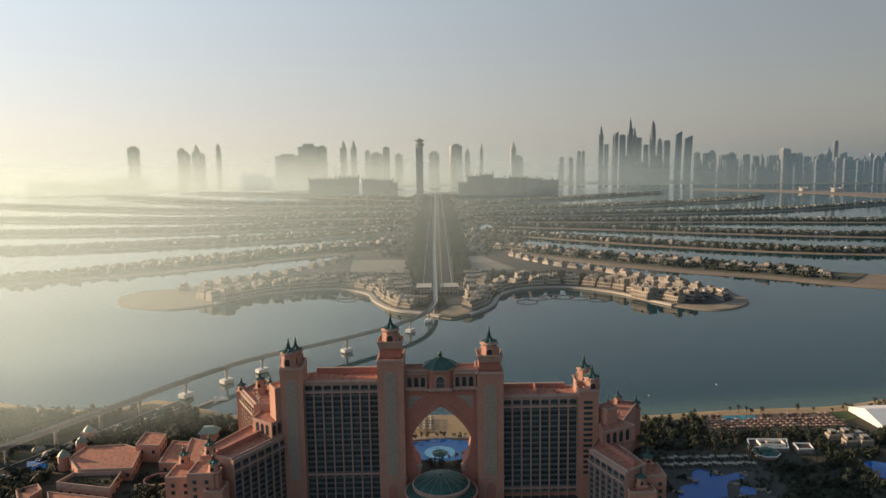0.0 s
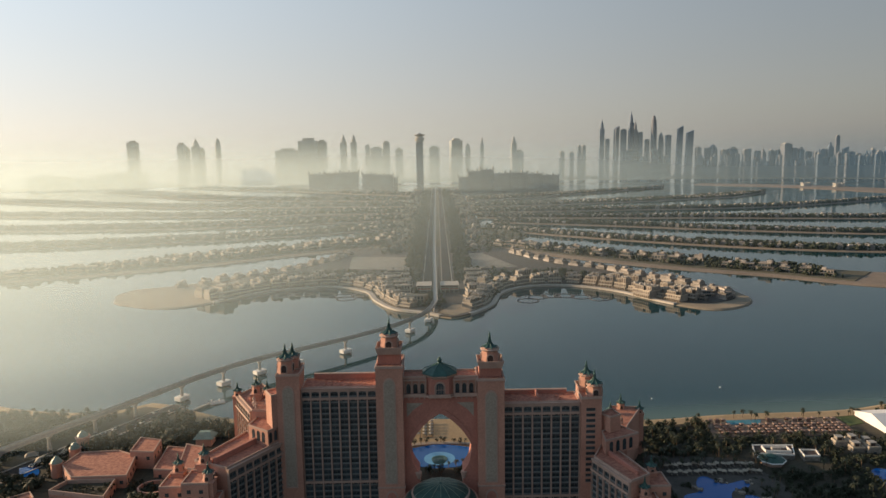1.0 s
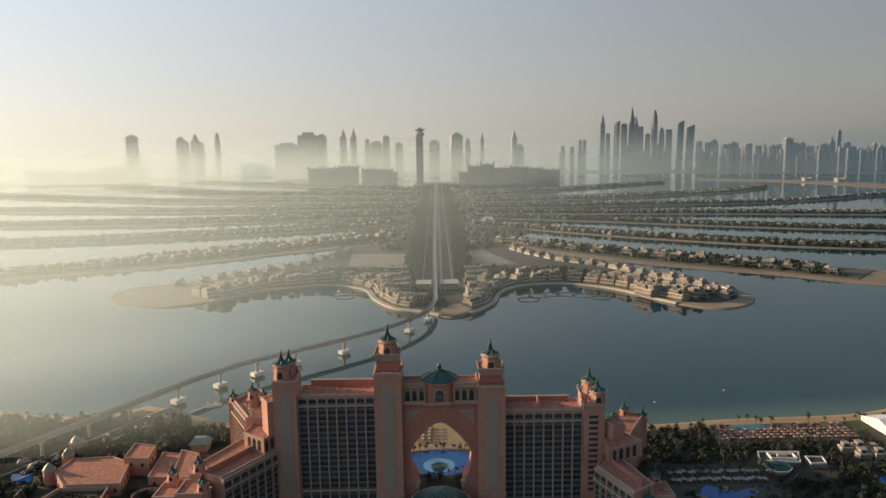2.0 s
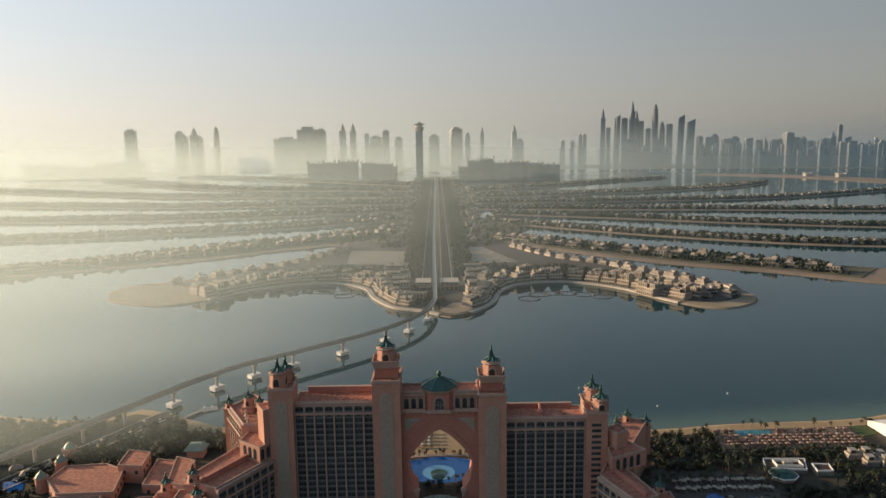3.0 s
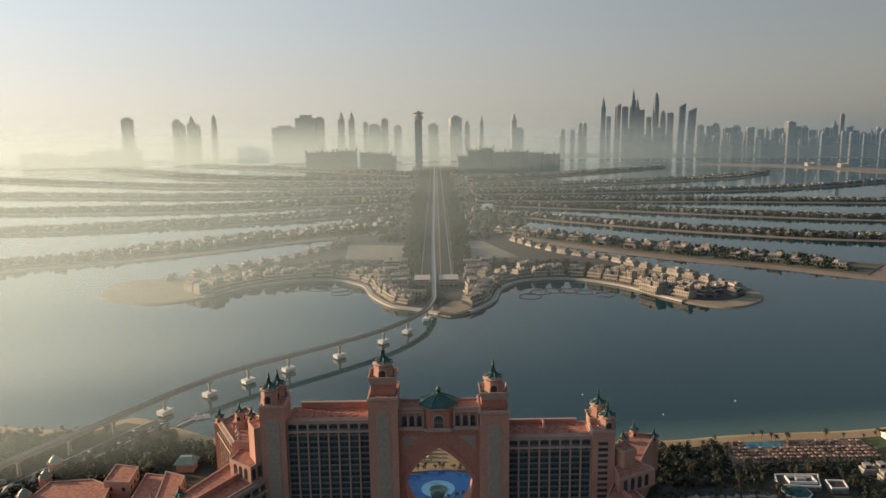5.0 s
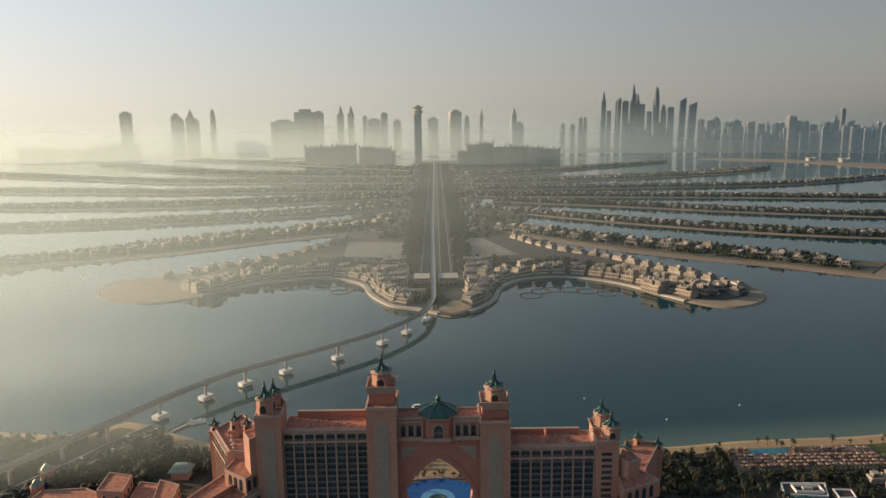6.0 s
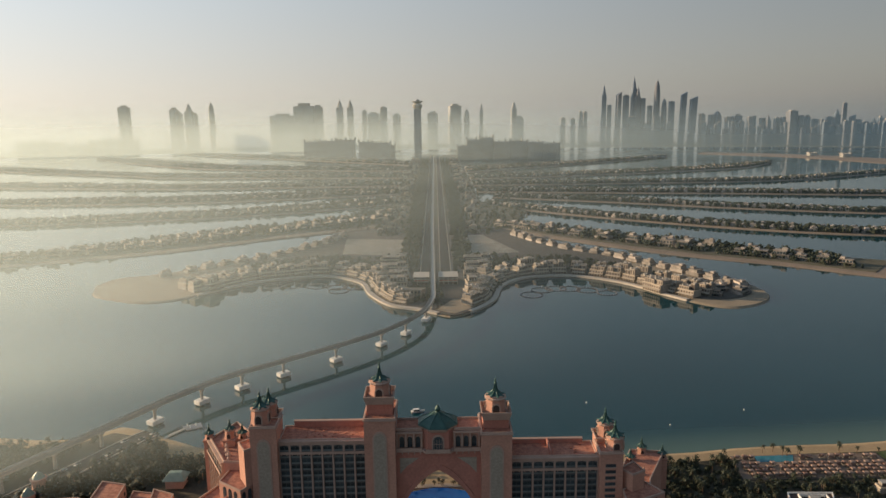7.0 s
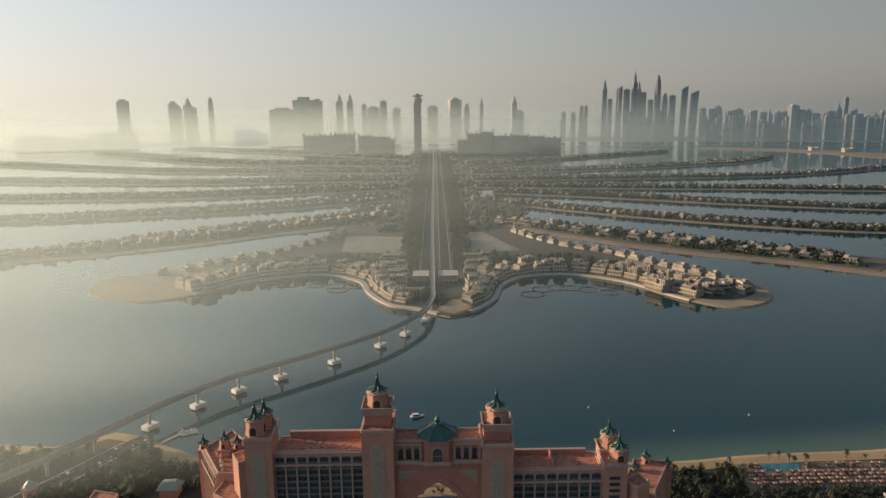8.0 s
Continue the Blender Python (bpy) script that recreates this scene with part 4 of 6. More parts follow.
def end_tower(s, x0, x1, top, front_spire, back_spire, panel):
    body = block(hotel, [(x0, -3.2), (x1, -3.2), (x1, 12), (x0, 12)], 0, top, "tower", par=1.0)
    cx = (x0 + x1) / 2
    if panel:
        bm = bmesh.new()
        arch_plate(bm, 7.0, top - 12, -3.45, -3.0, cx, 6)
        part("panel_frame", bm, M_TRIM, body)
        bm = bmesh.new()
        arch_plate(bm, 5.6, top - 14, -3.55, -3.0, cx, 6.8)
        part("carved_panel", bm, M_CREAM, body, "cream carved panel with a pointed head")
    else:
        bm = bmesh.new()
        arch_plate(bm, 6.4, top - 3, -3.3, -3.0, cx - 0.5, 0.5)
        part("panel", bm, M_PINK, body)
        for k in range(14):
            bm = bmesh.new()
            z = top - 7.5 - k * 3.3
            box(bm, cx - 3.0, cx + 2.2, -3.42, -3.1, z, z + 1.7)
            part("slot_window", bm, M_GLASS, body)
            bm = bmesh.new()
            box(bm, cx - 3.3, cx + 2.5, -3.7, -3.1, z - 0.35, z)
            part("sill", bm, M_TRIM, body)
    bm = bmesh.new()
    box(bm, x0 - 0.4, x1 + 0.4, -3.6, 12.4, top - 0.6, top - 0.1)
    part("cornice", bm, M_TRIM, body)
    x, y, z, w = front_spire
    belfry(hotel, x, y, top - 0.2, w, z - top - 6.5, w * 0.56, 9.0)
    x, y, z, w = back_spire
    bm = bmesh.new()
    base = z - 15.5
    box(bm, x - w * 0.8, x + w * 0.8, y - w * 0.75, y + w * 0.75, FOOT, base)
    part("rear_tower", bm, M_PINK, hotel)
    bm = bmesh.new()
    lathe(bm, [(w * 1.05, base - 0.6), (w * 1.3, base + 1.4), (w * 1.3, base + 1.8), (w * 1.16, base + 1.8), (w * 1.05, base)], 4, x, y)
    part("gallery", bm, M_TRIM, hotel)
    belfry(hotel, x, y, base, w, 8.6, w * 0.56, 8.6)


end_tower(-1, -92.9, -79.7, 73.4, (-88.3, 2.4, 89.3, 6.9), (-86.2, 12.5, 87.9, 6.4), True)
end_tower(1, 80.7, 92.4, 56.8, (89.3, 2.8, 70.6, 6.9), (86.8, 13.2, 73.6, 6.6), False)

# stepped side arms, left (west) and right (east)
LOW_W = [(-92, -1.5), (-113, -36.5), (-133.5, -26), (-115.5, 13)]
block(hotel, LOW_W, 0, 33.6, "arm_core", par=1.3)
facade(hotel, (-111.9, -37.2), (-90.9, -2.2), FOOT, 33.4, 7, name="arm_front")
bm = bmesh.new()
prism(bm, [(-101.5, 4.5), (-102.8, 5.3), (-122.5, -29.0), (-121.2, -29.8)], 33.4, 36.6)
part("roof_divider", bm, M_ROSE, hotel)
UP_W = [(-93, 11), (-112, 13.5), (-127.3, 40.5), (-118, 62), (-100, 40)]
block(hotel, UP_W, 0, 46.6, "arm_core", par=1.3)
facade(hotel, (-128.4, 39.9), (-113.1, 12.9), 12, 46.4, 6, name="arm_front")
step = block(hotel, [(-93, -1.5), (-97.5, -9), (-111, 1), (-109, 14), (-94, 12)], 33, 42.5, "arm_step", par=1.0)
for x, y, rz in ((-94.4, -3.9, 59), (-96.4, -7.3, 59), (-100.8, -6.6, -36.5), (-104.2, -4.1, -36.5), (-107.6, -1.6, -36.5)):
    bm = bmesh.new()
    arch_plate(bm, 2.2, 6.0, -0.15, 0.3, 0, 0)
    part("window", bm, M_GLASS, step, "", (x, y, 35.5), rz)
block(hotel, [(-89.5, 0), (-95.5, -5.5), (-101, 4), (-92, 11)], 43, 62.0, "arm_step", par=1.0)
block(hotel, [(94, 0), (84.5, -20), (97, -50), (109, -42), (101, -14)], 0, 28.6, "arm_core", par=1.3)
facade(hotel, (83.3, -20.5), (95.8, -50.5), FOOT, 28.5, 6, name="arm_front")
bm = bmesh.new()
prism(bm, [(92.6, -15), (93.7, -14.5), (103.4, -42), (102.2, -42.5)], 28.4, 31.0)
part("roof_divider", bm, M_ROSE, hotel)
UP_E = [(92, 10), (96, -6), (106, -8), (112, 14), (129, 45), (110, 48)]
block(hotel, UP_E, 0, 32.0, "arm_core", par=1.3)
step = block(hotel, [(92.5, -3), (91.5, -17), (113, -6.5), (105, 6)], 28, 36.5, "arm_step", par=1.0)
for x, y in ((95.2, -15.2), (99.4, -13.1), (103.6, -11.1), (107.8, -9.0)):
    bm = bmesh.new()
    arch_plate(bm, 2.4, 6.4, -0.15, 0.3, 0, 0)
    part("window", bm, M_GLASS, step, "", (x, y, 29.3), 26)
block(hotel, [(92, 2), (97, -5), (104, -1), (101, 9)], 36, 45.5, "arm_step", par=1.0)


def corner_turret(x, y, base, w, h, z0=-9.2, sr=2.6, sh=6.5):
    bm = bmesh.new()
    lathe(bm, [(w, z0), (w, base - 0.6), (w * 1.15, base), (w * 1.15, base + 0.7), (w, base + 0.7)], 4, x, y)
    part("turret", bm, M_PINK, hotel)
    belfry(hotel, x, y, base + 0.5, w * 0.95, h, sr, sh)


for x, y, base, w, h in ((-128.5, 43, 45.4, 3.6, 3.4), (-114, 34, 50, 4.4, 5.6), (-109, 40, 47, 3.2, 3.4), (-127, -29, 34, 4.4, 5.0), (-121, -42, 30, 4.4, 4.6), (-143, -24, 27, 4.4, 4.6), (127.8, 44, 29.0, 3.2, 2.6), (116, 45, 31.5, 4.0, 4.0), (107.5, 37, 30.5, 3.0, 3.0), (113, -31, 25, 3.6, 3.2), (104.5, -48, 20.5, 3.8, 4.2)):
    corner_turret(x, y, base, w, h)
for x, y, w, d, h in ((-127, -38, 7, 8, 30), (-141, -30, 7.5, 9, 25), (-119.5, -44, 5, 6, 22), (104, -47, 7, 8, 19.5), (113.5, -36, 6, 8, 23)):
    blk = block(hotel, [(x - w, y - d), (x + w, y - d), (x + w, y + d), (x - w, y + d)], 0, h, "forebuilding", par=1.1)
    for k in range(max(2, int(h / 4) - 1)):
        for i in (-1, 1):
            bm = bmesh.new()
            box(bm, x + i * w * 0.45 - 1.0, x + i * w * 0.45 + 1.0, y - d - 0.12, y - d + 0.3, h - 5 - 4 * k, h - 3 - 4 * k)
            part("window", bm, M_GLASS, blk)
# statues of fish on the roof ridge
for x, y, z in ((-112, 21, 46.6), (-114, 27, 46.6), (-110, 17, 46.6), (-103, 32, 46.6), (-106, 25, 46.6), (106, 10, 32), (110, 20, 32), (104, 22, 32)):
    bm = bmesh.new()
    lathe(bm, [(1.4, 0), (1.2, 0.6), (0.7, 1.6), (1.1, 2.6), (0.6, 3.6), (0.2, 4.6)], 7, x, y)
    turned(bm, Matrix.Translation((0, 0, z)), bm.verts)
    part("roof_ornament", bm, M_TRIM, hotel)


# lobby dome before the arch, pool and beach behind it
lobby = thing("lobby_pavilion", "round glazed lobby pavilion with a low green copper dome", "pavilion", (-0.5, -15, 0))
bm = bmesh.new()
lathe(bm, [(20.5, -9), (20.5, 2.6), (21.2, 3.0), (21.2, 3.8), (16, 4.6)], 32)
part("lower_drum", bm, M_PINK, lobby)
bm = bmesh.new()
lathe(bm, [(20.6, 3.6), (19, 5.2), (16.2, 6.2), (16.0, 6.3)], 32)
part("lower_roof", bm, M_COPPER, lobby)
bm = bmesh.new()
lathe(bm, [(16.2, 6.0), (16.6, 7.6), (16.6, 8.2), (15.6, 8.4)], 32)
part("cornice", bm, M_TRIM, lobby)
bm = bmesh.new()
lathe(bm, [(15.8, 8.3), (13.5, 10.0), (9.5, 11.6), (4.5, 12.6), (1.2, 13.0), (0.4, 13.6)], 32)
dm = part("dome", bm, M_COPPER, lobby, "ribbed green copper dome")
for i in range(16):
    a = 2 * math.pi * i / 16
    bm = bmesh.new()
    pr = [(15.9, 8.35), (13.6, 10.1), (9.6, 11.7), (4.6, 12.7), (1.2, 13.1)]
    for (r0, z0), (r1, z1) in zip(pr, pr[1:]):
        q = box(bm, 0, 1, -0.12, 0.12, 0, 0.16)
        for k in q:
            t = k.co.x
            r = r0 + (r1 - r0) * t
            k.co = Vector((r * math.cos(a) - k.co.y * math.sin(a), r * math.sin(a) + k.co.y * math.cos(a), z0 + (z1 - z0) * t + k.co.z))
    part("rib", bm, M_PALECOPPER, dm)

pool = thing("swimming_pool", "bright blue lagoon pool behind the archway", "pool", (0, 0, 2.0), kind="structure")
bm = bmesh.new()
prism(bm, [(30 * math.cos(a) * (1 + 0.08 * math.sin(3 * a)), 45 + 17 * math.sin(a) * (1 + 0.06 * math.cos(4 * a))) for a in np.linspace(0, 2 * math.pi, 40)[:-1]], -0.4, 0.22)
part("pool_water", bm, M_POOL, pool)
bm = bmesh.new()
lathe(bm, [(5.2, -0.3), (5.2, 0.5), (3.6, 0.5), (3.4, 0.3)], 24, -1, 40)
part("fountain_basin", bm, M_COPPER, pool)
bm = bmesh.new()
lathe(bm, [(10, 0.1), (10, 0.24)], 30, -1, 41)
part("shallow_ledge", bm, mat("shallow_pool_water", (0.12, 0.36, 0.62), 0.1, 0.1, 0.3), pool)
bm = bmesh.new()
ribbon(bm, smooth([(-34, 30), (-33, 48), (-28, 60), (-10, 65), (10, 65), (28, 60), (33, 48), (34, 30)]), 2.0, 1.5, 2.3)
solid("pool_deck", bm, M_PAVE, "pale stone deck round the lagoon pool", "pavement", "structure")
mushroom = thing("shade_pavilion", "green disc canopy on a slim post beside the pool", "canopy", (-1.2, 22, 2))
bm = bmesh.new()
lathe(bm, [(0.35, 0), (0.25, 7.2)], 10)
part("post", bm, M_BARK, mushroom)
bm = bmesh.new()
lathe(bm, [(4.1, 7.0), (4.2, 7.3), (2.2, 8.0), (0.3, 8.3)], 20)
part("canopy", bm, M_COPPER, mushroom)


# monorail
TRACK = [(-330, -60), (-290, 15), (-261, 70.5), (-243.5, 101), (-224, 138), (-200.5, 181), (-171, 223), (-133, 258), (-90, 298), (-51, 341), (-19.5, 394.5), (-5.5, 455), (-4.3, 533), (-6.7, 952), (-6.7, 1500), (-6.7, 3100)]
track = smooth(TRACK, 10)
rail = thing("monorail", "curving elevated concrete monorail with twin guide beams", "monorail")
for off, nm in ((-2.1, "beam"), (2.1, "beam")):
    line = []
    for i, p in enumerate(track):
        d = (track[min(i + 1, len(track) - 1)] - track[max(i - 1, 0)]).normalized()
        line.append(p + Vector((-d.y, d.x)) * off)
    bm = bmesh.new()
    ribbon(bm, line, 0.55, 12.8, 14.8)
    part(nm, bm, M_CONC, rail)
bm = bmesh.new()
ribbon(bm, track, 1.6, 13.0, 13.35)
part("walkway", bm, M_STEEL, rail)
for off in (-2.75, 2.75):
    line = []
    for i, p in enumerate(track):
        d = (track[min(i + 1, len(track) - 1)] - track[max(i - 1, 0)]).normalized()
        line.append(p + Vector((-d.y, d.x)) * off)
    bm = bmesh.new()
    ribbon(bm, line, 0.06, 14.2, 15.5)
    part("side_rail", bm, M_STEEL, rail)


def pier(x, y, rz, water):
    e = thing("monorail_pier", "white concrete monorail pier on a square pile cap in the water" if water else "plain grey concrete monorail pier", "pier", (x, y, 0), rz, "monorail piers")
    bm = bmesh.new()
    if water:
        v = box(bm, -5.2, 5.2, -3.6, 3.6, 0.9, 4.2)
        bmesh.ops.bevel(bm, geom=[q for q in bm.edges], offset=0.25, segments=1, affect="EDGES")
        part("pile_cap", bm, M_WHITE, e)
        for sx in (-3.6, 0, 3.6):
            for sy in (-2.2, 2.2):
                bm = bmesh.new()
                lathe(bm, [(0.6, -2), (0.6, 1.0)], 8, sx, sy)
                part("pile", bm, M_CONC, e)
    bm = bmesh.new()
    lathe(bm, [(1.5, 0.9), (1.25, 5.0), (1.15, 10.0), (1.5, 11.4)], 8)
    part("column", bm, M_CONC, e)
    bm = bmesh.new()
    slab_y(bm, [(-1.2, 10.6), (1.2, 10.6), (3.0, 12.2), (3.0, 12.8), (-3.0, 12.8), (-3.0, 12.2)], -1.1, 1.1)
    turned(bm, pose(0, 0, 0, 0, 0, 90), bm.verts)
    part("crosshead", bm, M_CONC, e)


for x, y, rz in ((-209.5, 164, 62), (-186.5, 200, 56), (-162.5, 229, 48), (-134, 257, 44), (-93, 292, 44), (-54.5, 335, 52), (-32, 369, 60), (-12, 417, 74)):
    pier(x, y, rz, True)
for p, rz, run in along(track, 34, 6):
    if p.y < 140 or 450 < p.y < 2600:
        pier(p.x, p.y, rz, False)

# road under the monorail, with parked cars
bm = bmesh.new()
road2 = [p + Vector((10, -7)) for p in smooth([(-330, -60), (-290, 15), (-261, 70), (-243, 101), (-226, 134), (-215, 152)])]
ribbon(bm, road2, 6.5, 1.6, 2.35)
solid("access_road", bm, M_ASPHALT, "grey service road beside the monorail", "road", "structure")
bm = bmesh.new()
for s in (-7.2, 7.2):
    ribbon(bm, [p + Vector((s * 0.88, -s * 0.47)) for p in road2], 0.5, 1.6, 2.7)
solid("kerb", bm, M_LINE, "pale concrete kerb along the service road", "kerb", "structure")


def make_car(material, label):
    e = thing("car", label, "car", (0, 0, -50), 0, "parked cars")
    bm = bmesh.new()
    slab_y(bm, [(-2.2, 0.35), (2.2, 0.35), (2.25, 0.8), (1.3, 0.95), (-2.1, 1.0), (-2.25, 0.7)], -0.9, 0.9)
    part("body", bm, material, e)
    bm = bmesh.new()
    slab_y(bm, [(-1.9, 0.95), (0.9, 0.95), (0.3, 1.5), (-1.5, 1.5)], -0.8, 0.8)
    part("cabin", bm, M_GLASS, e)
    for x in (-1.4, 1.4):
        for y in (-0.85, 0.85):
            bm = bmesh.new()
            lathe(bm, [(0.34, -0.1), (0.34, 0.1)], 10)
            turned(bm, pose(x, y, 0.34, 90, 0, 0), bm.verts)
            part("wheel", bm, M_ASPHALT, e)
    return e


cars = [make_car(M_WHITE, "white car parked beside the service road"), make_car(M_STEEL, "silver-grey car parked beside the service road")]
rng = random.Random(11)
spots = [(p, rz) for p, rz, run in along(road2, 9.0, 60)]
for i, (p, rz) in enumerate(spots):
    if rng.random() < 0.75:
        d = Vector((math.cos(radians(rz)), math.sin(radians(rz))))
        q = p + Vector((-d.y, d.x)) * rng.choice((-3.6, 3.4))
        copy_thing(cars[i % 2], pose(q.x, q.y, 2.35, 0, 0, rz + rng.choice((0, 180))))
for k, c in enumerate(cars):
    p, rz = spots[2 + 5 * k]
    c.matrix_basis = pose(p.x + 1, p.y - 1, 2.35, 0, 0, rz)


# low resort buildings on both sides of the hotel
def low_building(name, label, pts, h, material=M_PINK, par=1.0, windows=True, deck=None, edge=None):
    e = thing(name, label, "building")
    block(e, pts, 1.5, h, "wall", par=par, material=material, deck=deck, edge=edge)
    if windows:
        k = len(pts)
        for i in range(k):
            a, b = Vector(pts[i]), Vector(pts[(i + 1) % k])
            d = b - a
            rz = math.degrees(math.atan2(d.y, d.x))
            n = int(d.length / 6)
            out = Vector((d.y, -d.x)).normalized()
            c = Vector((sum(p[0] for p in pts) / k, sum(p[1] for p in pts) / k))
            if out.dot((a + b) / 2 - c) < 0:
                out = -out
            for j in range(n):
                p = a + d * ((j + 0.5) / n) + out * 0.02
                bm = bmesh.new()
                box(bm, -1.0, 1.0, -0.12, 0.12, 0, 2.2)
                part("window", bm, M_GLASS, e, "", (p.x, p.y, h - 5.0), rz)
    return e


def verdigris_cap(e, x, y, z, r, h):
    bm = bmesh.new()
    lathe(bm, [(r * 1.05, z), (r * 1.05, z + 0.3), (r * 0.7, z + h * 0.5), (r * 0.25, z + h * 0.85), (0.1, z + h)], 8, x, y)
    part("cap_roof", bm, M_PALECOPPER, e, "pale verdigris pointed roof")


hall = low_building("conference_hall", "salmon resort hall with a wide flat terracotta roof", [(-231.8, 43.2), (-207.4, 45.3), (-193.1, 37.1), (-187.0, 8.7), (-219.6, 7.6), (-233.8, 24.9)], 9.5)
for x, y, w, h in ((-236.9, 47.3, 3.6, 4.2), (-237.4, 26.0, 3.6, 4.2)):
    bm = bmesh.new()
    lathe(bm, [(w, 1.5), (w, 9.5 + h * 0.3), (w * 1.2, 9.9 + h * 0.3), (w * 0.8, 10.2 + h * 0.3)], 8, x, y)
    part("turret", bm, M_PINK, hall)
    verdigris_cap(hall, x, y, 10 + h * 0.3, w * 0.95, h)
low_building("resort_wing", "salmon resort block with a framed terracotta roof", [(-198.4, 57.1), (-183.0, 53.0), (-180.5, 33.6), (-196.3, 35.6)], 13.0)
low_building("resort_wing", "salmon resort block with a sunken planted roof", [(-225.6, -5.7), (-190.0, -14.8), (-193.1, 7.5), (-221.5, 7.0)], 6.5, par=2.6, deck=M_EARTH)
low_building("resort_wing", "low salmon terrace wing with a terracotta roof", [(-227.8, -11.9), (-188.5, -21.0), (-186.5, -30.1), (-220.8, -23.0)], 5.5)
low_building("resort_wing", "salmon resort block joining the hotel arm", [(-180.4, 56.1), (-167.2, 53.1), (-160.1, 19.6), (-176.4, 21.6)], 7.0)
low_building("resort_wing", "salmon resort block with a pale parapet", [(-166.7, 52.6), (-152.9, 46.5), (-148.8, 13.9), (-160.0, 18.0)], 10.0)
low_building("resort_wing", "salmon resort block near the hotel forecourt", [(-246.3, -10.8), (-237.2, -3.7), (-231.1, -10.8), (-234.1, -28.0)], 6.5)
low_building("resort_wing", "salmon resort block with roof plant", [(-193.5, -24.0), (-185.5, -33.1), (-151.2, -31.0), (-153.2, -49.2), (-201.6, -57.3)], 6.5)
gate = thing("gate_tower", "small salmon gate tower with a pale verdigris roof", "tower", (-241, 66, 1.5))
bm = bmesh.new()
lathe(bm, [(4.4, 0), (4.2, 8.6), (4.9, 9.2), (4.9, 10.0), (4.0, 10.2)], 8)
part("wall", bm, M_PINK, gate)
for i in range(4):
    bm = bmesh.new()
    # gate opening is only painted shade: a dark plate on the wall
    arch_plate(bm, 1.8, 3.6, -4.15, -3.4, 0, 4.2)
    turned(bm, pose(0, 0, 0, 0, 0, 90 * i + 22.5), bm.verts)
    part("arched_opening", bm, M_DARK, gate)
verdigris_cap(gate, 0, 0, 10.0, 3.6, 4.4)
for x, y, rz, w in ((-255, 46, 20, 13), (-247, 58, 8, 9), (-268, 52, 30, 8)):
    e = thing("shade_canopy", "weathered grey-brown hipped shade roof on posts", "canopy", (x, y, 1.5), rz, "shade canopies")
    bm = bmesh.new()
    v = box(bm, -w / 2, w / 2, -w * 0.32, w * 0.32, 3.2, 5.4)
    for q in v[4:]:
        q.co.x *= 0.55
        q.co.y *= 0.12
    part("roof", bm, M_THATCH, e)
    for sx in (-1, 1):
        for sy in (-1, 1):
            bm = bmesh.new()
            box(bm, sx * w * 0.42 - 0.15, sx * w * 0.42 + 0.15, sy * w * 0.26 - 0.15, sy * w * 0.26 + 0.15, 0, 3.3)
            part("post", bm, M_BARK, e)
bm = bmesh.new()
ring = [Vector((-170 + 9 * math.cos(a), 6 + 8 * math.sin(a))) for a in np.linspace(0, 2 * math.pi, 33)]
ribbon(bm, ring, 0.5, 1.5, 4.2)
solid("garden_wall", bm, M_PINK, "low salmon wall round a sunken oval garden", "wall")
pav = thing("garden_pavilion", "garden pavilion with a pale verdigris hipped roof", "pavilion", (-160.6, 71.5, 1.5))
bm = bmesh.new()
box(bm, -5.2, 5.2, -4.6, 4.6, 0, 6)
part("wall", bm, M_TRIM, pav)
bm = bmesh.new()
v = box(bm, -6.8, 6.8, -6, 6, 6, 9.6)
for q in v[4:]:
    q.co.x *= 0.55
    q.co.y *= 0.25
part("roof", bm, M_PALECOPPER, pav, "pale verdigris hipped roof")

low_building("restaurant", "restaurant with white parapets round a dark flat roof", [(202, 45), (228, 44), (222, 29), (198, 32)], 5.2, M_POINTE, windows=False, deck=M_DARK, edge=M_WHITE)
low_building("restaurant", "small white flat-roofed kitchen building", [(228.5, 37), (239, 36), (237, 27), (227, 27)], 5.2, M_POINTE, windows=False, deck=M_DARK, edge=M_WHITE)
octo = thing("octagonal_pavilion", "eight-sided pavilion with a grey-green roof and white eaves", "pavilion", (206, 26, 1.5))
bm = bmesh.new()
lathe(bm, [(7.2, 0), (7.2, 3.0)], 8)
part("wall", bm, M_TRIM, octo)
bm = bmesh.new()
lathe(bm, [(8.6, 2.8), (8.6, 3.2), (8.0, 3.4)], 8)
part("roof_edge", bm, M_WHITE, octo)
bm = bmesh.new()
lathe(bm, [(8.3, 3.3), (3.4, 4.9), (3.4, 5.4), (3.0, 5.5), (0.3, 6.4)], 8)
part("roof", bm, M_COPPER, octo)
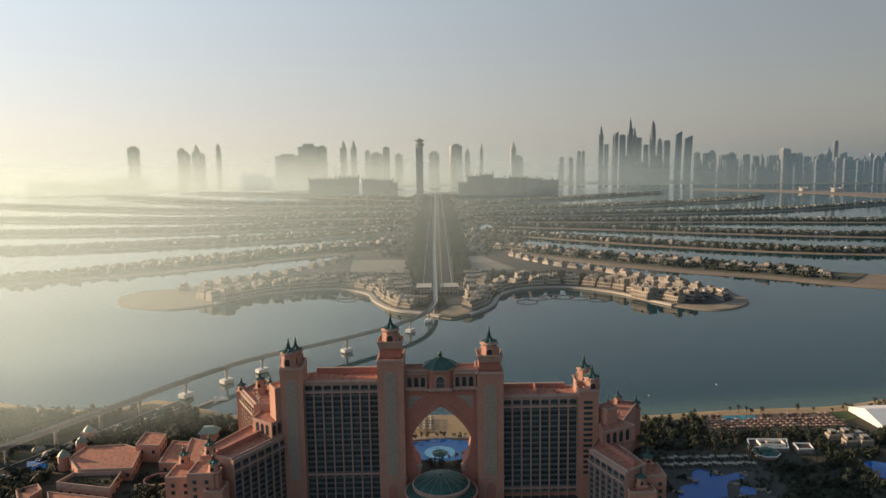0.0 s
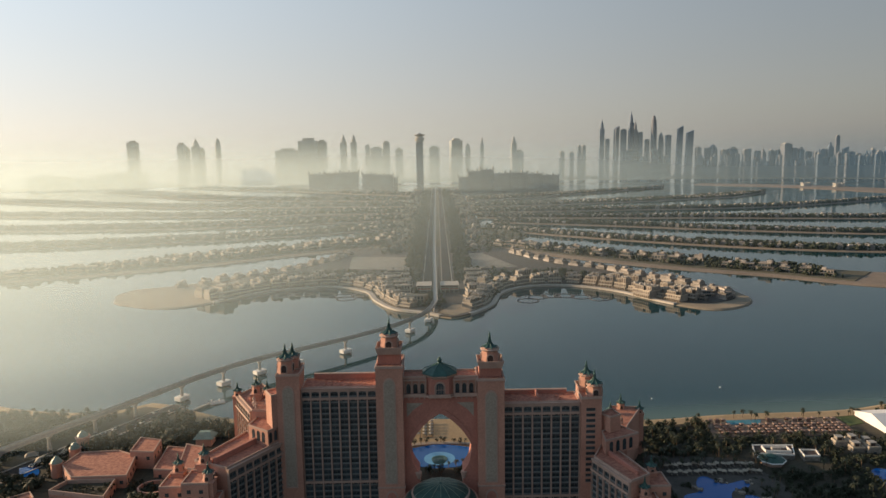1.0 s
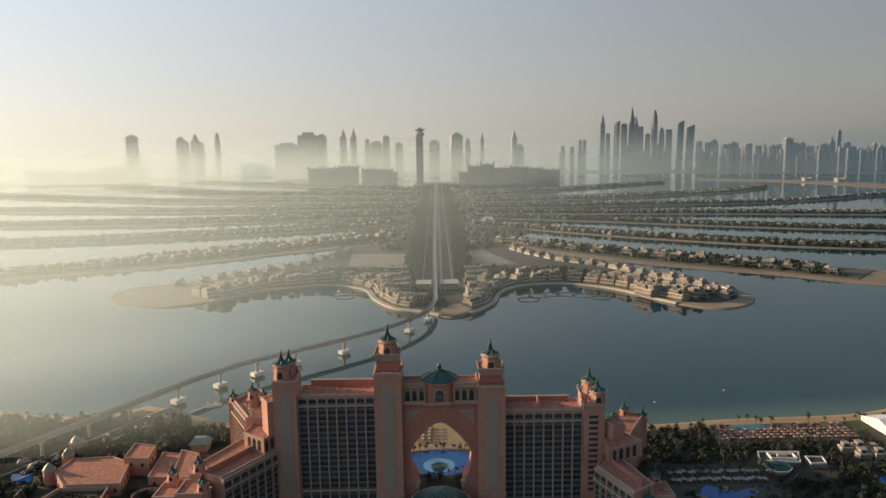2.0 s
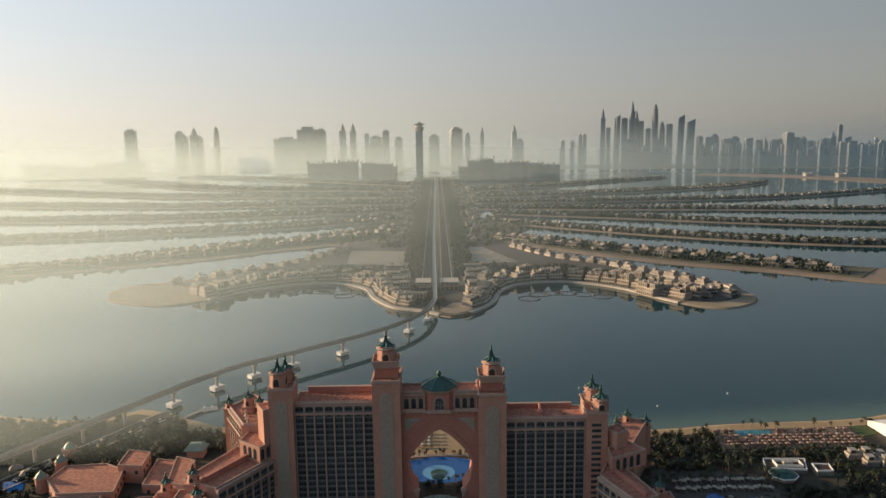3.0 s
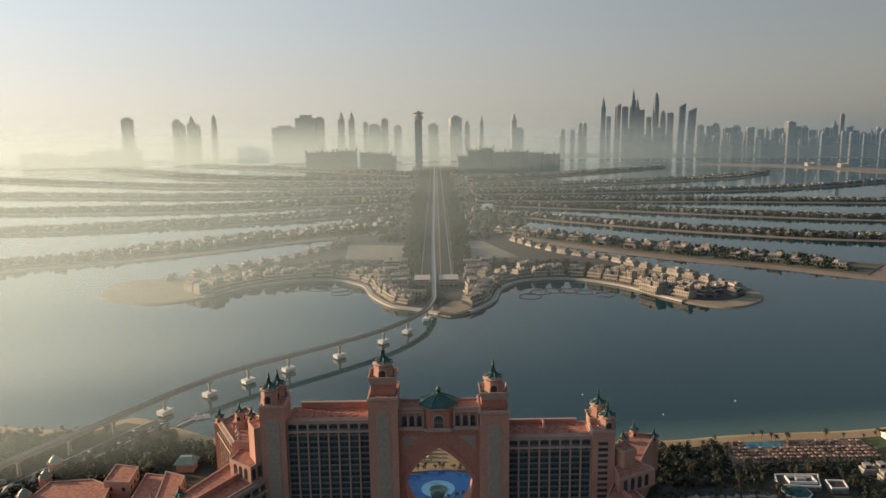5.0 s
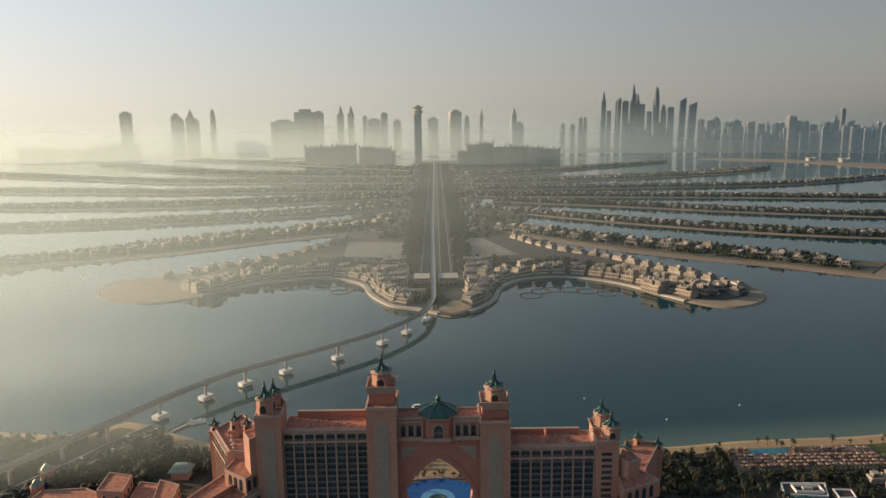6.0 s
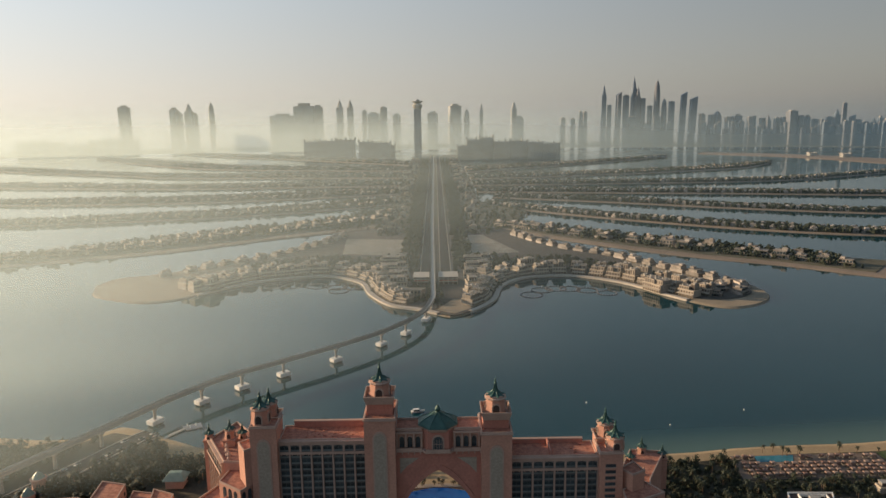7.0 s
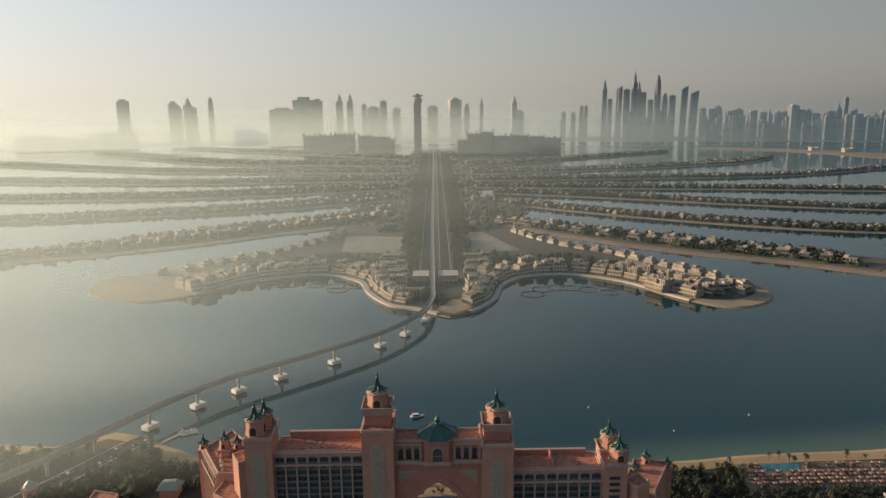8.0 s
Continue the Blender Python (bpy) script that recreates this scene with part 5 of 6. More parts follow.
for x, y, w, d, h in ((262, 50, 8, 6, 5.5), (270, 49, 7, 7, 6.5), (278, 47, 7, 6, 5.5), (268, 41, 8, 6, 5), (277, 39, 8, 6, 6), (300, 40, 8, 6, 5.5)):
    e = low_building("beach_villa", "cream stepped beach villa among garden trees", [(x - w / 2, y - d / 2), (x + w / 2, y - d / 2), (x + w / 2, y + d / 2), (x - w / 2, y + d / 2)], h, M_POINTE, deck=M_VILLAROOF, edge=M_CAP)
    bm = bmesh.new()
    box(bm, x - w * 0.3, x + w * 0.2, y - d * 0.2, y + d * 0.42, h, h + 2.6)
    part("upper_storey", bm, M_POINTE, e)
    bm = bmesh.new()
    box(bm, x - w * 0.34, x + w * 0.24, y - d * 0.24, y + d * 0.46, h + 2.6, h + 2.9)
    part("roof_slab", bm, M_CONC, e)
    bm = bmesh.new()
    box(bm, x - w * 0.2, x + w * 0.1, y - d * 0.2 - 0.05, y - d * 0.2 + 0.2, h + 0.5, h + 2.2)
    part("window", bm, M_DARK, e)
e = thing("roof_screen", "white screen wall round the plant on a restaurant roof", "screen", (214, 37, 5.22), -4)
for x0, x1, y0, y1 in ((-8, 8, -4, -3.5), (-8, 8, 3.5, 4), (-8, -7.5, -3.5, 3.5), (7.5, 8, -3.5, 3.5)):
    bm = bmesh.new()
    box(bm, x0, x1, y0, y1, 0, 1.6)
    part("screen_wall", bm, M_WHITE, e)
bm = bmesh.new()
box(bm, -3, 2.5, -1.5, 1.5, 0, 2.2)
part("plant_box", bm, M_CONC, e)
tent = thing("event_tent", "large white event tent with a sloping membrane roof", "tent", (321, 85, 1.5), 3)
bm = bmesh.new()
box(bm, -18, 32, -20, 17, 0, 3.6)
part("wall", bm, M_FABRIC, tent)
bm = bmesh.new()
prof = [(-20.5, 3.6), (-20.5, 4.0), (-1.5, 9.0), (17.5, 4.0), (17.5, 3.6)]
a = [bm.verts.new((-18.6, y, z)) for y, z in prof]
b = [bm.verts.new((32.6, y, z)) for y, z in prof]
bm.faces.new(a)
bm.faces.new(b[::-1])
for i in range(5):
    bm.faces.new((a[i], a[(i + 1) % 5], b[(i + 1) % 5], b[i]))
part("roof", bm, M_FABRIC, tent)

# pools and terraces on the east side
bm = bmesh.new()
prism(bm, [tuple(p) for p in smooth([(150, 2), (154, 8), (158, 8.5), (161, 5), (163.5, 0), (169, -0.5), (178, 3), (180, -2), (176, -7), (170, -8), (165, -13), (161, -24), (155, -34), (132, -34), (133, -25), (138, -14), (147, -10), (148, -4)], 5)[:-1]], 1.6, 2.35)
solid("swimming_pool", bm, M_POOL, "deep blue winding swimming pool", "pool", "structure")
bm = bmesh.new()
prism(bm, [tuple(p) for p in smooth([(172, -15), (177, -16), (179, -20), (176, -25), (169, -24), (170, -19), (172, -15)], 4)[:-1]], 1.6, 2.35)
solid("swimming_pool", bm, M_POOL, "small deep blue side pool with a rock edge", "pool", "structure")
bm = bmesh.new()
prism(bm, [tuple(p) for p in smooth([(256, 6), (261, 13), (268, 15), (278, 6), (276, -8), (262, -10), (257, -4), (256, 6)], 4)[:-1]], 1.6, 2.35)
solid("swimming_pool", bm, M_POOL, "deep blue pool among the trees", "pool", "structure")
bm = bmesh.new()
prism(bm, [(205, 95), (231, 96), (227, 87), (204, 87.5)], 1.6, 2.4)
solid("swimming_pool", bm, mat("teal_pool_water", (0.04, 0.20, 0.26), 0.08, 0.2, 0.2), "narrow teal pool beside the beach", "pool", "structure")
bm = bmesh.new()
prism(bm, [(120, -38), (122, 12), (130, 40), (186, 34), (200, 2), (196, -40)], 1.4, 2.25)
solid("terrace", bm, M_STONEPAVE, "grey stone terrace round the winding pool", "pavement", "structure")
bm = bmesh.new()
prism(bm, [(186, 66), (190, 96), (286, 97), (284, 66)], 1.4, 2.25)
solid("terrace", bm, mat("pinkish_paving", (0.13, 0.10, 0.08), 0.9, 0.3, 0.15, col2=(0.27, 0.20, 0.16)), "pinkish terrace paving with lounger rows", "pavement", "structure")
bm = bmesh.new()
prism(bm, [(287, 98), (300, 100), (300, 86), (288, 82)], 1.6, 2.4)
solid("lawn", bm, M_LAWN, "clipped green lawn behind the beach", "lawn", "structure")


# sun loungers and parasols
def make_lounger():
    e = thing("sun_lounger", "weathered beige sun lounger on the terrace", "lounger", (0, 0, -50), 0, "sun loungers")
    bm = bmesh.new()
    box(bm, -0.35, 0.35, -1.0, 0.3, 0.28, 0.42)
    part("seat", bm, M_LOUNGE, e)
    bm = bmesh.new()
    v = box(bm, -0.35, 0.35, 0.3, 1.0, 0.28, 0.42)
    for q in v:
        if q.co.y > 0.5:
            q.co.z += 0.45
    part("backrest", bm, M_LOUNGE, e)
    bm = bmesh.new()
    for x in (-0.3, 0.3):
        for y in (-0.9, 0.7):
            box(bm, x - 0.04, x + 0.04, y - 0.04, y + 0.04, 0, 0.3)
    part("base", bm, M_STEEL, e)
    return e


def make_parasol():
    e = thing("parasol", "straw-coloured round beach parasol", "parasol", (0, 0, -50), 0, "beach parasols")
    bm = bmesh.new()
    lathe(bm, [(0.08, 0), (0.06, 2.4)], 6)
    part("pole", bm, M_BARK, e)
    bm = bmesh.new()
    lathe(bm, [(1.7, 2.0), (1.75, 2.1), (0.9, 2.6), (0.1, 2.9)], 10)
    part("canopy", bm, M_THATCH, e)
    return e


lounger, parasol = make_lounger(), make_parasol()
rng = random.Random(3)
spots = []
for i in range(4):
    for j in range(5):
        spots.append((-20 + i * 4.4, 79 + j * 5.6, 1.65))
for i in range(19):
    for j in range(4):
        spots.append((138 + i * 3.0 + rng.uniform(-0.8, 0.8), 12 + j * 5 + rng.uniform(-1.2, 1.2), 2.25))
for k, (x, y, z) in enumerate(spots):
    if k == 0:
        lounger.matrix_basis, parasol.matrix_basis = pose(x, y - 1.2, z), pose(x, y, z)
    else:
        if k % 2 == 0 or z < 2:
            copy_thing(parasol, pose(x, y, z, 0, 0, rng.uniform(0, 90)))
        copy_thing(lounger, pose(x + 1.4, y - 0.6, z, 0, 0, rng.uniform(-15, 15)))


def make_cabana():
    e = thing("cabana", "small beach cabana with a faded reddish canopy", "cabana", (0, 0, -50), 0, "beach cabanas")
    bm = bmesh.new()
    box(bm, -1.5, 1.5, -1.3, 1.3, 0, 0.35)
    part("platform", bm, M_LOUNGE, e)
    for sx in (-1, 1):
        for sy in (-1, 1):
            bm = bmesh.new()
            box(bm, sx * 1.4 - 0.08, sx * 1.4 + 0.08, sy * 1.2 - 0.08, sy * 1.2 + 0.08, 0.35, 2.4)
            part("post", bm, M_BARK, e)
    bm = bmesh.new()
    v = box(bm, -1.7, 1.7, -1.5, 1.5, 2.4, 2.9)
    for q in v[4:]:
        q.co.x *= 0.7
        q.co.y *= 0.55
    part("canopy", bm, M_CANOPY, e)
    bm = bmesh.new()
    box(bm, -1.35, 1.35, 1.1, 1.2, 0.35, 2.4)
    part("back_curtain", bm, M_CANOPY, e)
    return e


cabana = make_cabana()
rows_ = [(x, y) for y in (68.5, 73, 77.5, 82, 91) for x in np.arange(193, 284, 4.6) if not (203 < x < 232 and y > 84)]
for k, (x, y) in enumerate(rows_):
    m = pose(x + rng.uniform(-0.5, 0.5), y + rng.uniform(-0.5, 0.5), 2.25, 0, 0, rng.uniform(-8, 8) + (180 if k % 2 else 0))
    if k == 0:
        cabana.matrix_basis = m
    elif rng.random() < 0.85:
        copy_thing(cabana, m)


# trees
def palm_tree(seed):
    r = random.Random(seed)
    e = thing("palm_tree", "date palm with a ragged green crown", "palm tree", (0, 0, -50), 0, "palms of the resort gardens")
    h = r.uniform(8, 11)
    bm = bmesh.new()
    rings = []
    for k in range(6):
        t = k / 5
        rings.append([bm.verts.new((0.7 * t * t + (0.32 - 0.12 * t) * math.cos(a), (0.32 - 0.12 * t) * math.sin(a), h * t)) for a in np.linspace(0, 2 * math.pi, 7)[:-1]])
    for a, b in zip(rings, rings[1:]):
        for i in range(6):
            bm.faces.new((a[i], a[(i + 1) % 6], b[(i + 1) % 6], b[i]))
    bm.faces.new(rings[-1])
    part("trunk", bm, M_BARK, e)
    bm = bmesh.new()
    for k in range(22):
        yaw, lift, ln = r.uniform(0, 360), r.uniform(-0.5, 1.1), r.uniform(2.6, 3.8)
        m = pose(0.7, 0, h - 0.2, 0, 0, yaw)
        prev = None
        for s in range(5):
            t = s / 4
            x, z, w = ln * t, ln * (lift * t - 0.9 * t * t), 0.45 * math.sin(math.pi * (0.12 + 0.84 * t))
            row = [bm.verts.new(m @ Vector((x, -w, z - 0.25 * w))), bm.verts.new(m @ Vector((x, 0, z))), bm.verts.new(m @ Vector((x, w, z - 0.25 * w)))]
            if prev:
                bm.faces.new((prev[0], prev[1], row[1], row[0]))
                bm.faces.new((prev[1], prev[2], row[2], row[1]))
            prev = row
    part("crown", bm, M_PALM, e)
    return e


def leafy_tree(seed):
    r = random.Random(seed)
    e = thing("garden_tree", "dense dark-green broadleaf garden tree", "tree", (0, 0, -50), 0, "garden trees")
    h = r.uniform(6, 8)
    bm = bmesh.new()
    lathe(bm, [(0.35, 0), (0.26, h * 0.35), (0.16, h * 0.6)], 6)
    for k in range(4):
        a = k * 1.6 + r.random()
        q = box(bm, 0, 1, -0.09, 0.09, -0.09, 0.09)
        for v in q:
            t = v.co.x
            v.co = Vector((math.cos(a) * 2.2 * t, math.sin(a) * 2.2 * t, h * 0.38 + h * 0.3 * t)) + Vector((v.co.y * math.sin(a), v.co.y * math.cos(a), v.co.z)) * (1 - 0.6 * t)
    part("trunk", bm, M_BARK, e)
    bm = bmesh.new()
    lumps = [(r.uniform(-2.2, 2.2), r.uniform(-2.2, 2.2), h * r.uniform(0.5, 0.85), r.uniform(1.2, 2.1)) for _ in range(8)]
    for cx, cy, cz, cr in lumps:
        for _ in range(26):
            d = Vector((r.gauss(0, 1), r.gauss(0, 1), r.gauss(0.25, 0.9))).normalized()
            c = Vector((cx, cy, cz)) + d * cr * r.uniform(0.75, 1.08)
            u = d.orthogonal().normalized()
            w = d.cross(u)
            s = r.uniform(0.35, 0.62)
            d2 = (d + Vector((r.uniform(-0.7, 0.7), r.uniform(-0.7, 0.7), r.uniform(-0.3, 0.6)))).normalized()
            u = d2.orthogonal().normalized() * s
            w = d2.cross(u).normalized() * s
            bm.faces.new([bm.verts.new(c + u), bm.verts.new(c + w * 0.7 + d * 0.15), bm.verts.new(c - u), bm.verts.new(c - w * 0.7)])
    part("crown", bm, M_LEAF, e)
    return e


palms = [palm_tree(s) for s in (1, 2, 3)]
leafies = [leafy_tree(s) for s in (4, 5, 6, 7)]
KEEP_OUT = [(-240, -176, -40, 54), (-178, -136, -10, 76), (-140, -70, -70, 70), (-70, 70, -40, 16), (84, 135, -60, 56), (132, 186, -36, 12), (194, 242, 12, 47), (256, 284, 34, 55), (294, 306, 35, 45), (286, 356, 62, 104), (255, 279, -11, 16), (-34, 34, 34, 120), (-271, -249, 22, 42), (-264, -224, -56, -20), (-216, -174, -72, -34), (186, 290, 64, 112), (138, 196, 8, 30)]


def free(x, y):
    if any(a < x < b and c < y < d for a, b, c, d in KEEP_OUT):
        return False
    for p in track[:90:2] + road2[::3]:
        if abs(p.x - x) < 9 and abs(p.y - y) < 9 and y < 190:
            return False
    return True


rng = random.Random(21)
used = set()


def plant(kind, x, y, s, z=2.1):
    src = rng.choice(kind)
    rz = rng.uniform(0, 360)
    if src.name not in used:
        used.add(src.name)
        src.matrix_basis = pose(x, y, z, 0, 0, rz)
        return
    copy_thing(src, pose(x, y, z, 0, 0, rz) @ Matrix.Diagonal((s, s, s, 1)))


def shore_y(x):
    best = min(inner, key=lambda p: abs(p.x - x))
    return best.y


n = 0
while n < 150:
    x, y = rng.uniform(-350, -135), rng.uniform(-40, 132)
    if y < shore_y(x) - 2 and free(x, y) and not (y > 95 and x > -215 and rng.random() < 0.6):
        plant(leafies if rng.random() < 0.62 else palms, x, y, rng.uniform(0.7, 1.15))
        n += 1
n = 0
while n < 190:
    x, y = rng.uniform(104, 345), rng.uniform(-50, 112)
    dens = 1.0 if (y < 84 and y > 34) or x > 205 else 0.3
    if y < shore_y(x) - 2 and free(x, y) and rng.random() < dens:
        plant(leafies if rng.random() < 0.62 else palms, x, y, rng.uniform(0.55, 0.9))
        n += 1
for i in range(34):
    a = math.pi * i / 33
    plant(palms if i % 2 else leafies, 33 * math.cos(a) + rng.uniform(-2, 2), 42 + 24 * math.sin(a) + rng.uniform(-1, 1), rng.uniform(0.35, 0.6))
for i in range(30):
    plant(palms if i % 3 else leafies, rng.uniform(-20, 20), rng.uniform(16, 28), rng.uniform(0.35, 0.6))
for i in range(46):
    x = rng.choice((rng.uniform(-340, -240), rng.uniform(125, 340), rng.uniform(-205, -150)))
    plant(palms, x, shore_y(x) + rng.uniform(-4, 4), rng.uniform(0.45, 0.7), 1.7)


# undergrowth and the many further trees of the gardens
def leaf_templates(count):
    out = []
    for seed in range(count):
        r = np.random.RandomState(50 + seed)
        vs, fs = [], []
        for lump in range(5):
            c = np.array((r.uniform(-2.4, 2.4), r.uniform(-2.4, 2.4), r.uniform(1.2, 4.6)))
            rad = r.uniform(1.1, 2.0)
            for _ in range(18):
                d = r.normal(size=3)
                d /= np.linalg.norm(d)
                q = c + d * rad * r.uniform(0.7, 1.05)
                nrm = d + r.uniform(-0.6, 0.6, 3)
                u = np.cross(nrm, (0.3, 0.5, 0.8))
                u /= np.linalg.norm(u)
                w = np.cross(nrm, u)
                w /= np.linalg.norm(w)
                k = r.uniform(0.5, 0.85)
                fs.append([len(vs) + i for i in range(4)])
                vs += [q + u * k, q + w * k * 0.7, q - u * k, q - w * k * 0.7]
        out.append((np.array(vs), np.array(fs)))
    return out


LEAVES = leaf_templates(6)


def thicket(name, places, label):
    vs, fs, base = [], [], 0
    for i, (x, y, z, s) in enumerate(places):
        v, f = LEAVES[i % 6]
        a = i * 2.4
        rot = np.array(((math.cos(a), -math.sin(a), 0), (math.sin(a), math.cos(a), 0), (0, 0, 1)))
        vs.append(v @ rot.T * s + np.array((x, y, z)))
        fs.append(f + base)
        base += len(v)
    me = bpy.data.meshes.new(name)
    me.from_pydata(np.concatenate(vs).tolist(), [], np.concatenate(fs).tolist())
    me.materials.append(M_LEAF)
    return tagged(new(name, me), label, "shrubs", "", "stuff")


bushes = []
while len(bushes) < 2300:
    x, y = (rng.uniform(-380, -135), rng.uniform(-60, 132)) if len(bushes) % 5 < 2 else (rng.uniform(104, 370), rng.uniform(-60, 114))
    open_ground = (-222 < x < -190 and y > 100) or (118 < x < 200 and y < 38)
    if y < shore_y(x) - 1 and free(x, y) and rng.random() < (0.2 if open_ground else 1.0):
        bushes.append((x, y, 1.4, rng.uniform(0.3, 0.7) if open_ground else rng.uniform(0.45, 1.35) if x < 0 else rng.uniform(0.4, 1.0)))
thicket("garden_thicket", bushes, "dense dark shrubs and trees of the hotel gardens")


# waterfront headland: shops and restaurants
def shop_building(x, y, rz, w, d, h, r):
    e = thing("waterfront_building", "sandstone waterfront building with arcades and stepped flat roofs", "building", (x, y, 2.4), rz, "waterfront shops")
    h1 = h * 0.58
    bm = bmesh.new()
    box(bm, -w / 2, w / 2, -d / 2, d / 2, 0, h1)
    part("ground_storey", bm, M_POINTE, e)
    bm = bmesh.new()
    for x0, x1, y0, y1 in ((-w / 2, w / 2, -d / 2, -d / 2 + 0.5), (-w / 2, w / 2, d / 2 - 0.5, d / 2), (-w / 2, -w / 2 + 0.5, -d / 2 + 0.5, d / 2 - 0.5), (w / 2 - 0.5, w / 2, -d / 2 + 0.5, d / 2 - 0.5)):
        box(bm, x0, x1, y0, y1, h1, h1 + 0.9)
    part("parapet", bm, M_CAP, e, "pale cream parapet")
    bm = bmesh.new()
    box(bm, -w / 2 + 0.5, w / 2 - 0.5, -d / 2 + 0.5, d / 2 - 0.5, h1, h1 + 0.12)
    part("roof_deck", bm, M_VILLAROOF, e)
    # two upper volumes of different height
    cut = w * r.uniform(-0.12, 0.16)
    for a, b, hh, back in ((-w / 2 + w * r.uniform(0, 0.12), cut - 0.4, h * r.uniform(0.86, 1.0), r.uniform(0.08, 0.3)), (cut + 0.4, w / 2 - w * r.uniform(0, 0.2), h * r.uniform(0.9, 1.16), r.uniform(0.2, 0.45))):
        f = -d / 2 + d * back
        bm = bmesh.new()
        box(bm, a, b, f, d / 2 - 0.7, h1, hh)
        part("upper_storey", bm, M_POINTE, e)
        bm = bmesh.new()
        box(bm, a - 0.25, b + 0.25, f - 0.25, d / 2 - 0.5, hh, hh + 0.35)
        part("roof_edge", bm, M_CAP, e)
        bm = bmesh.new()
        box(bm, a + 0.5, b - 0.5, f + 0.5, d / 2 - 1.2, hh + 0.35, hh + 0.42)
        part("roof_deck", bm, M_VILLAROOF, e)
        bm = bmesh.new()
        for _ in range(4):
            cx, cy = r.uniform(a + 1.2, b - 1.2), r.uniform(f + 1.5, d / 2 - 2)
            k = r.uniform(0.6, 1.3)
            box(bm, cx - k, cx + k, cy - k, cy + k, hh + 0.42, hh + 0.42 + r.uniform(0.8, 2.0))
        part("roof_plant", bm, M_CONC, e)
        n = max(2, int((b - a) / 3.2))
        bm = bmesh.new()
        for i in range(n):
            cx = a + (i + 0.5) * (b - a) / n
            box(bm, cx - 0.8, cx + 0.8, f - 0.06, f + 0.2, h1 + 1.0, hh - 0.7)
        part("upper_windows", bm, M_DARK, e)
    bm = bmesh.new()
    n = max(3, int(w / 3.6))
    for i in range(n):
        cx = -w / 2 + (i + 0.5) * w / n
        # shade of the openings put in as dark boxes on a closed front
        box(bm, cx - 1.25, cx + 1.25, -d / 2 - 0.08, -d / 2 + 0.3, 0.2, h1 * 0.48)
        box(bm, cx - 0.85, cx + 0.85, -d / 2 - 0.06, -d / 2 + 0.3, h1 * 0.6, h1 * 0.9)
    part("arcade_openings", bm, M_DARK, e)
    bm = bmesh.new()
    v = box(bm, -w / 2, w / 2, -d / 2 - 3.0, -d / 2, h1 * 0.50, h1 * 0.54)
    for q in v[:2] + v[4:6]:
        q.co.z -= 0.7
    part("awning", bm, M_THATCH, e)
    bm = bmesh.new()
    for i in range(n + 1):
        cx = -w / 2 + i * w / n
        box(bm, cx - 0.2, cx + 0.2, -d / 2 - 2.9, -d / 2 - 2.5, 0, h1 * 0.50 - 0.6)
    part("arcade_posts", bm, M_CAP, e)


rng = random.Random(8)
for line, lo, hi in ((PROM_W, 14, 1e9), (PROM_E, 30, 1e9)):
    for off, step in ((17, 23), (39, 25)):
        for p, rz, run in along(line, step, lo):
            q = p + Vector((-math.sin(radians(rz)), math.cos(radians(rz)))) * off
            if abs(q.x) < 30 or (off > 20 and -60 < q.x < 60):
                continue
            shop_building(q.x, q.y, rz + rng.uniform(-4, 4), rng.uniform(18, 23.5), rng.uniform(14, 19), rng.uniform(9.5, 14.5) + (1.5 if off > 20 else 0), rng)
for x, y, rz, w, d, h in ((-50, 566, 0, 24, 20, 13), (46, 519, 22, 24, 14, 12), (52, 560, 8, 28, 22, 14), (-52, 610, 0, 30, 22, 12), (54, 615, 0, 34, 24, 12), (-60, 660, 0, 40, 20, 11), (60, 665, 0, 40, 20, 11), (-62, 715, 0, 44, 18, 10), (62, 715, 0, 44, 18, 10), (276, 528, -62, 30, 20, 16), (-292, 566, 52, 22, 22, 16)):
    shop_building(x, y, rz, w, d, h, rng)
# curved arcade facing the plaza
e = thing("crescent_building", "curved sandstone arcade building with tall bays", "building")
arc = smooth([(-67, 556), (-64, 536), (-55, 520), (-40, 508), (-19, 506)], 8)
inner_arc = [p + Vector((5.5, 9.0)) for p in arc]
bm = bmesh.new()
prism(bm, [tuple(p) for p in arc] + [tuple(p) for p in inner_arc[::-1]], 2.4, 12.2)
part("wall", bm, M_POINTE, e)
bm = bmesh.new()
ribbon(bm, arc, 0.5, 12.2, 13.2)
ribbon(bm, inner_arc, 0.5, 12.2, 13.2)
part("parapet", bm, M_CAP, e, "pale cream parapet")
for p, rz, run in along(arc, 4.4, 2.2):
    bm = bmesh.new()
    # arch shade painted as a dark plate on the curved wall
    arch_plate(bm, 2.7, 4.4, -0.2, 0.6, 0, 2.6)
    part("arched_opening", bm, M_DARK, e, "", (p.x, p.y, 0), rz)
    bm = bmesh.new()
    box(bm, -0.8, 0.8, -0.15, 0.5, 8.4, 10.8)
    part("window", bm, M_GLASS, e, "", (p.x, p.y, 0), rz)
for p, rz, run in along(arc, 4.4, 0.1):
    bm = bmesh.new()
    box(bm, -0.45, 0.45, -0.6, 0.5, 2.4, 13.6)
    part("pier", bm, M_CAP, e, "", (p.x, p.y, 0), rz)

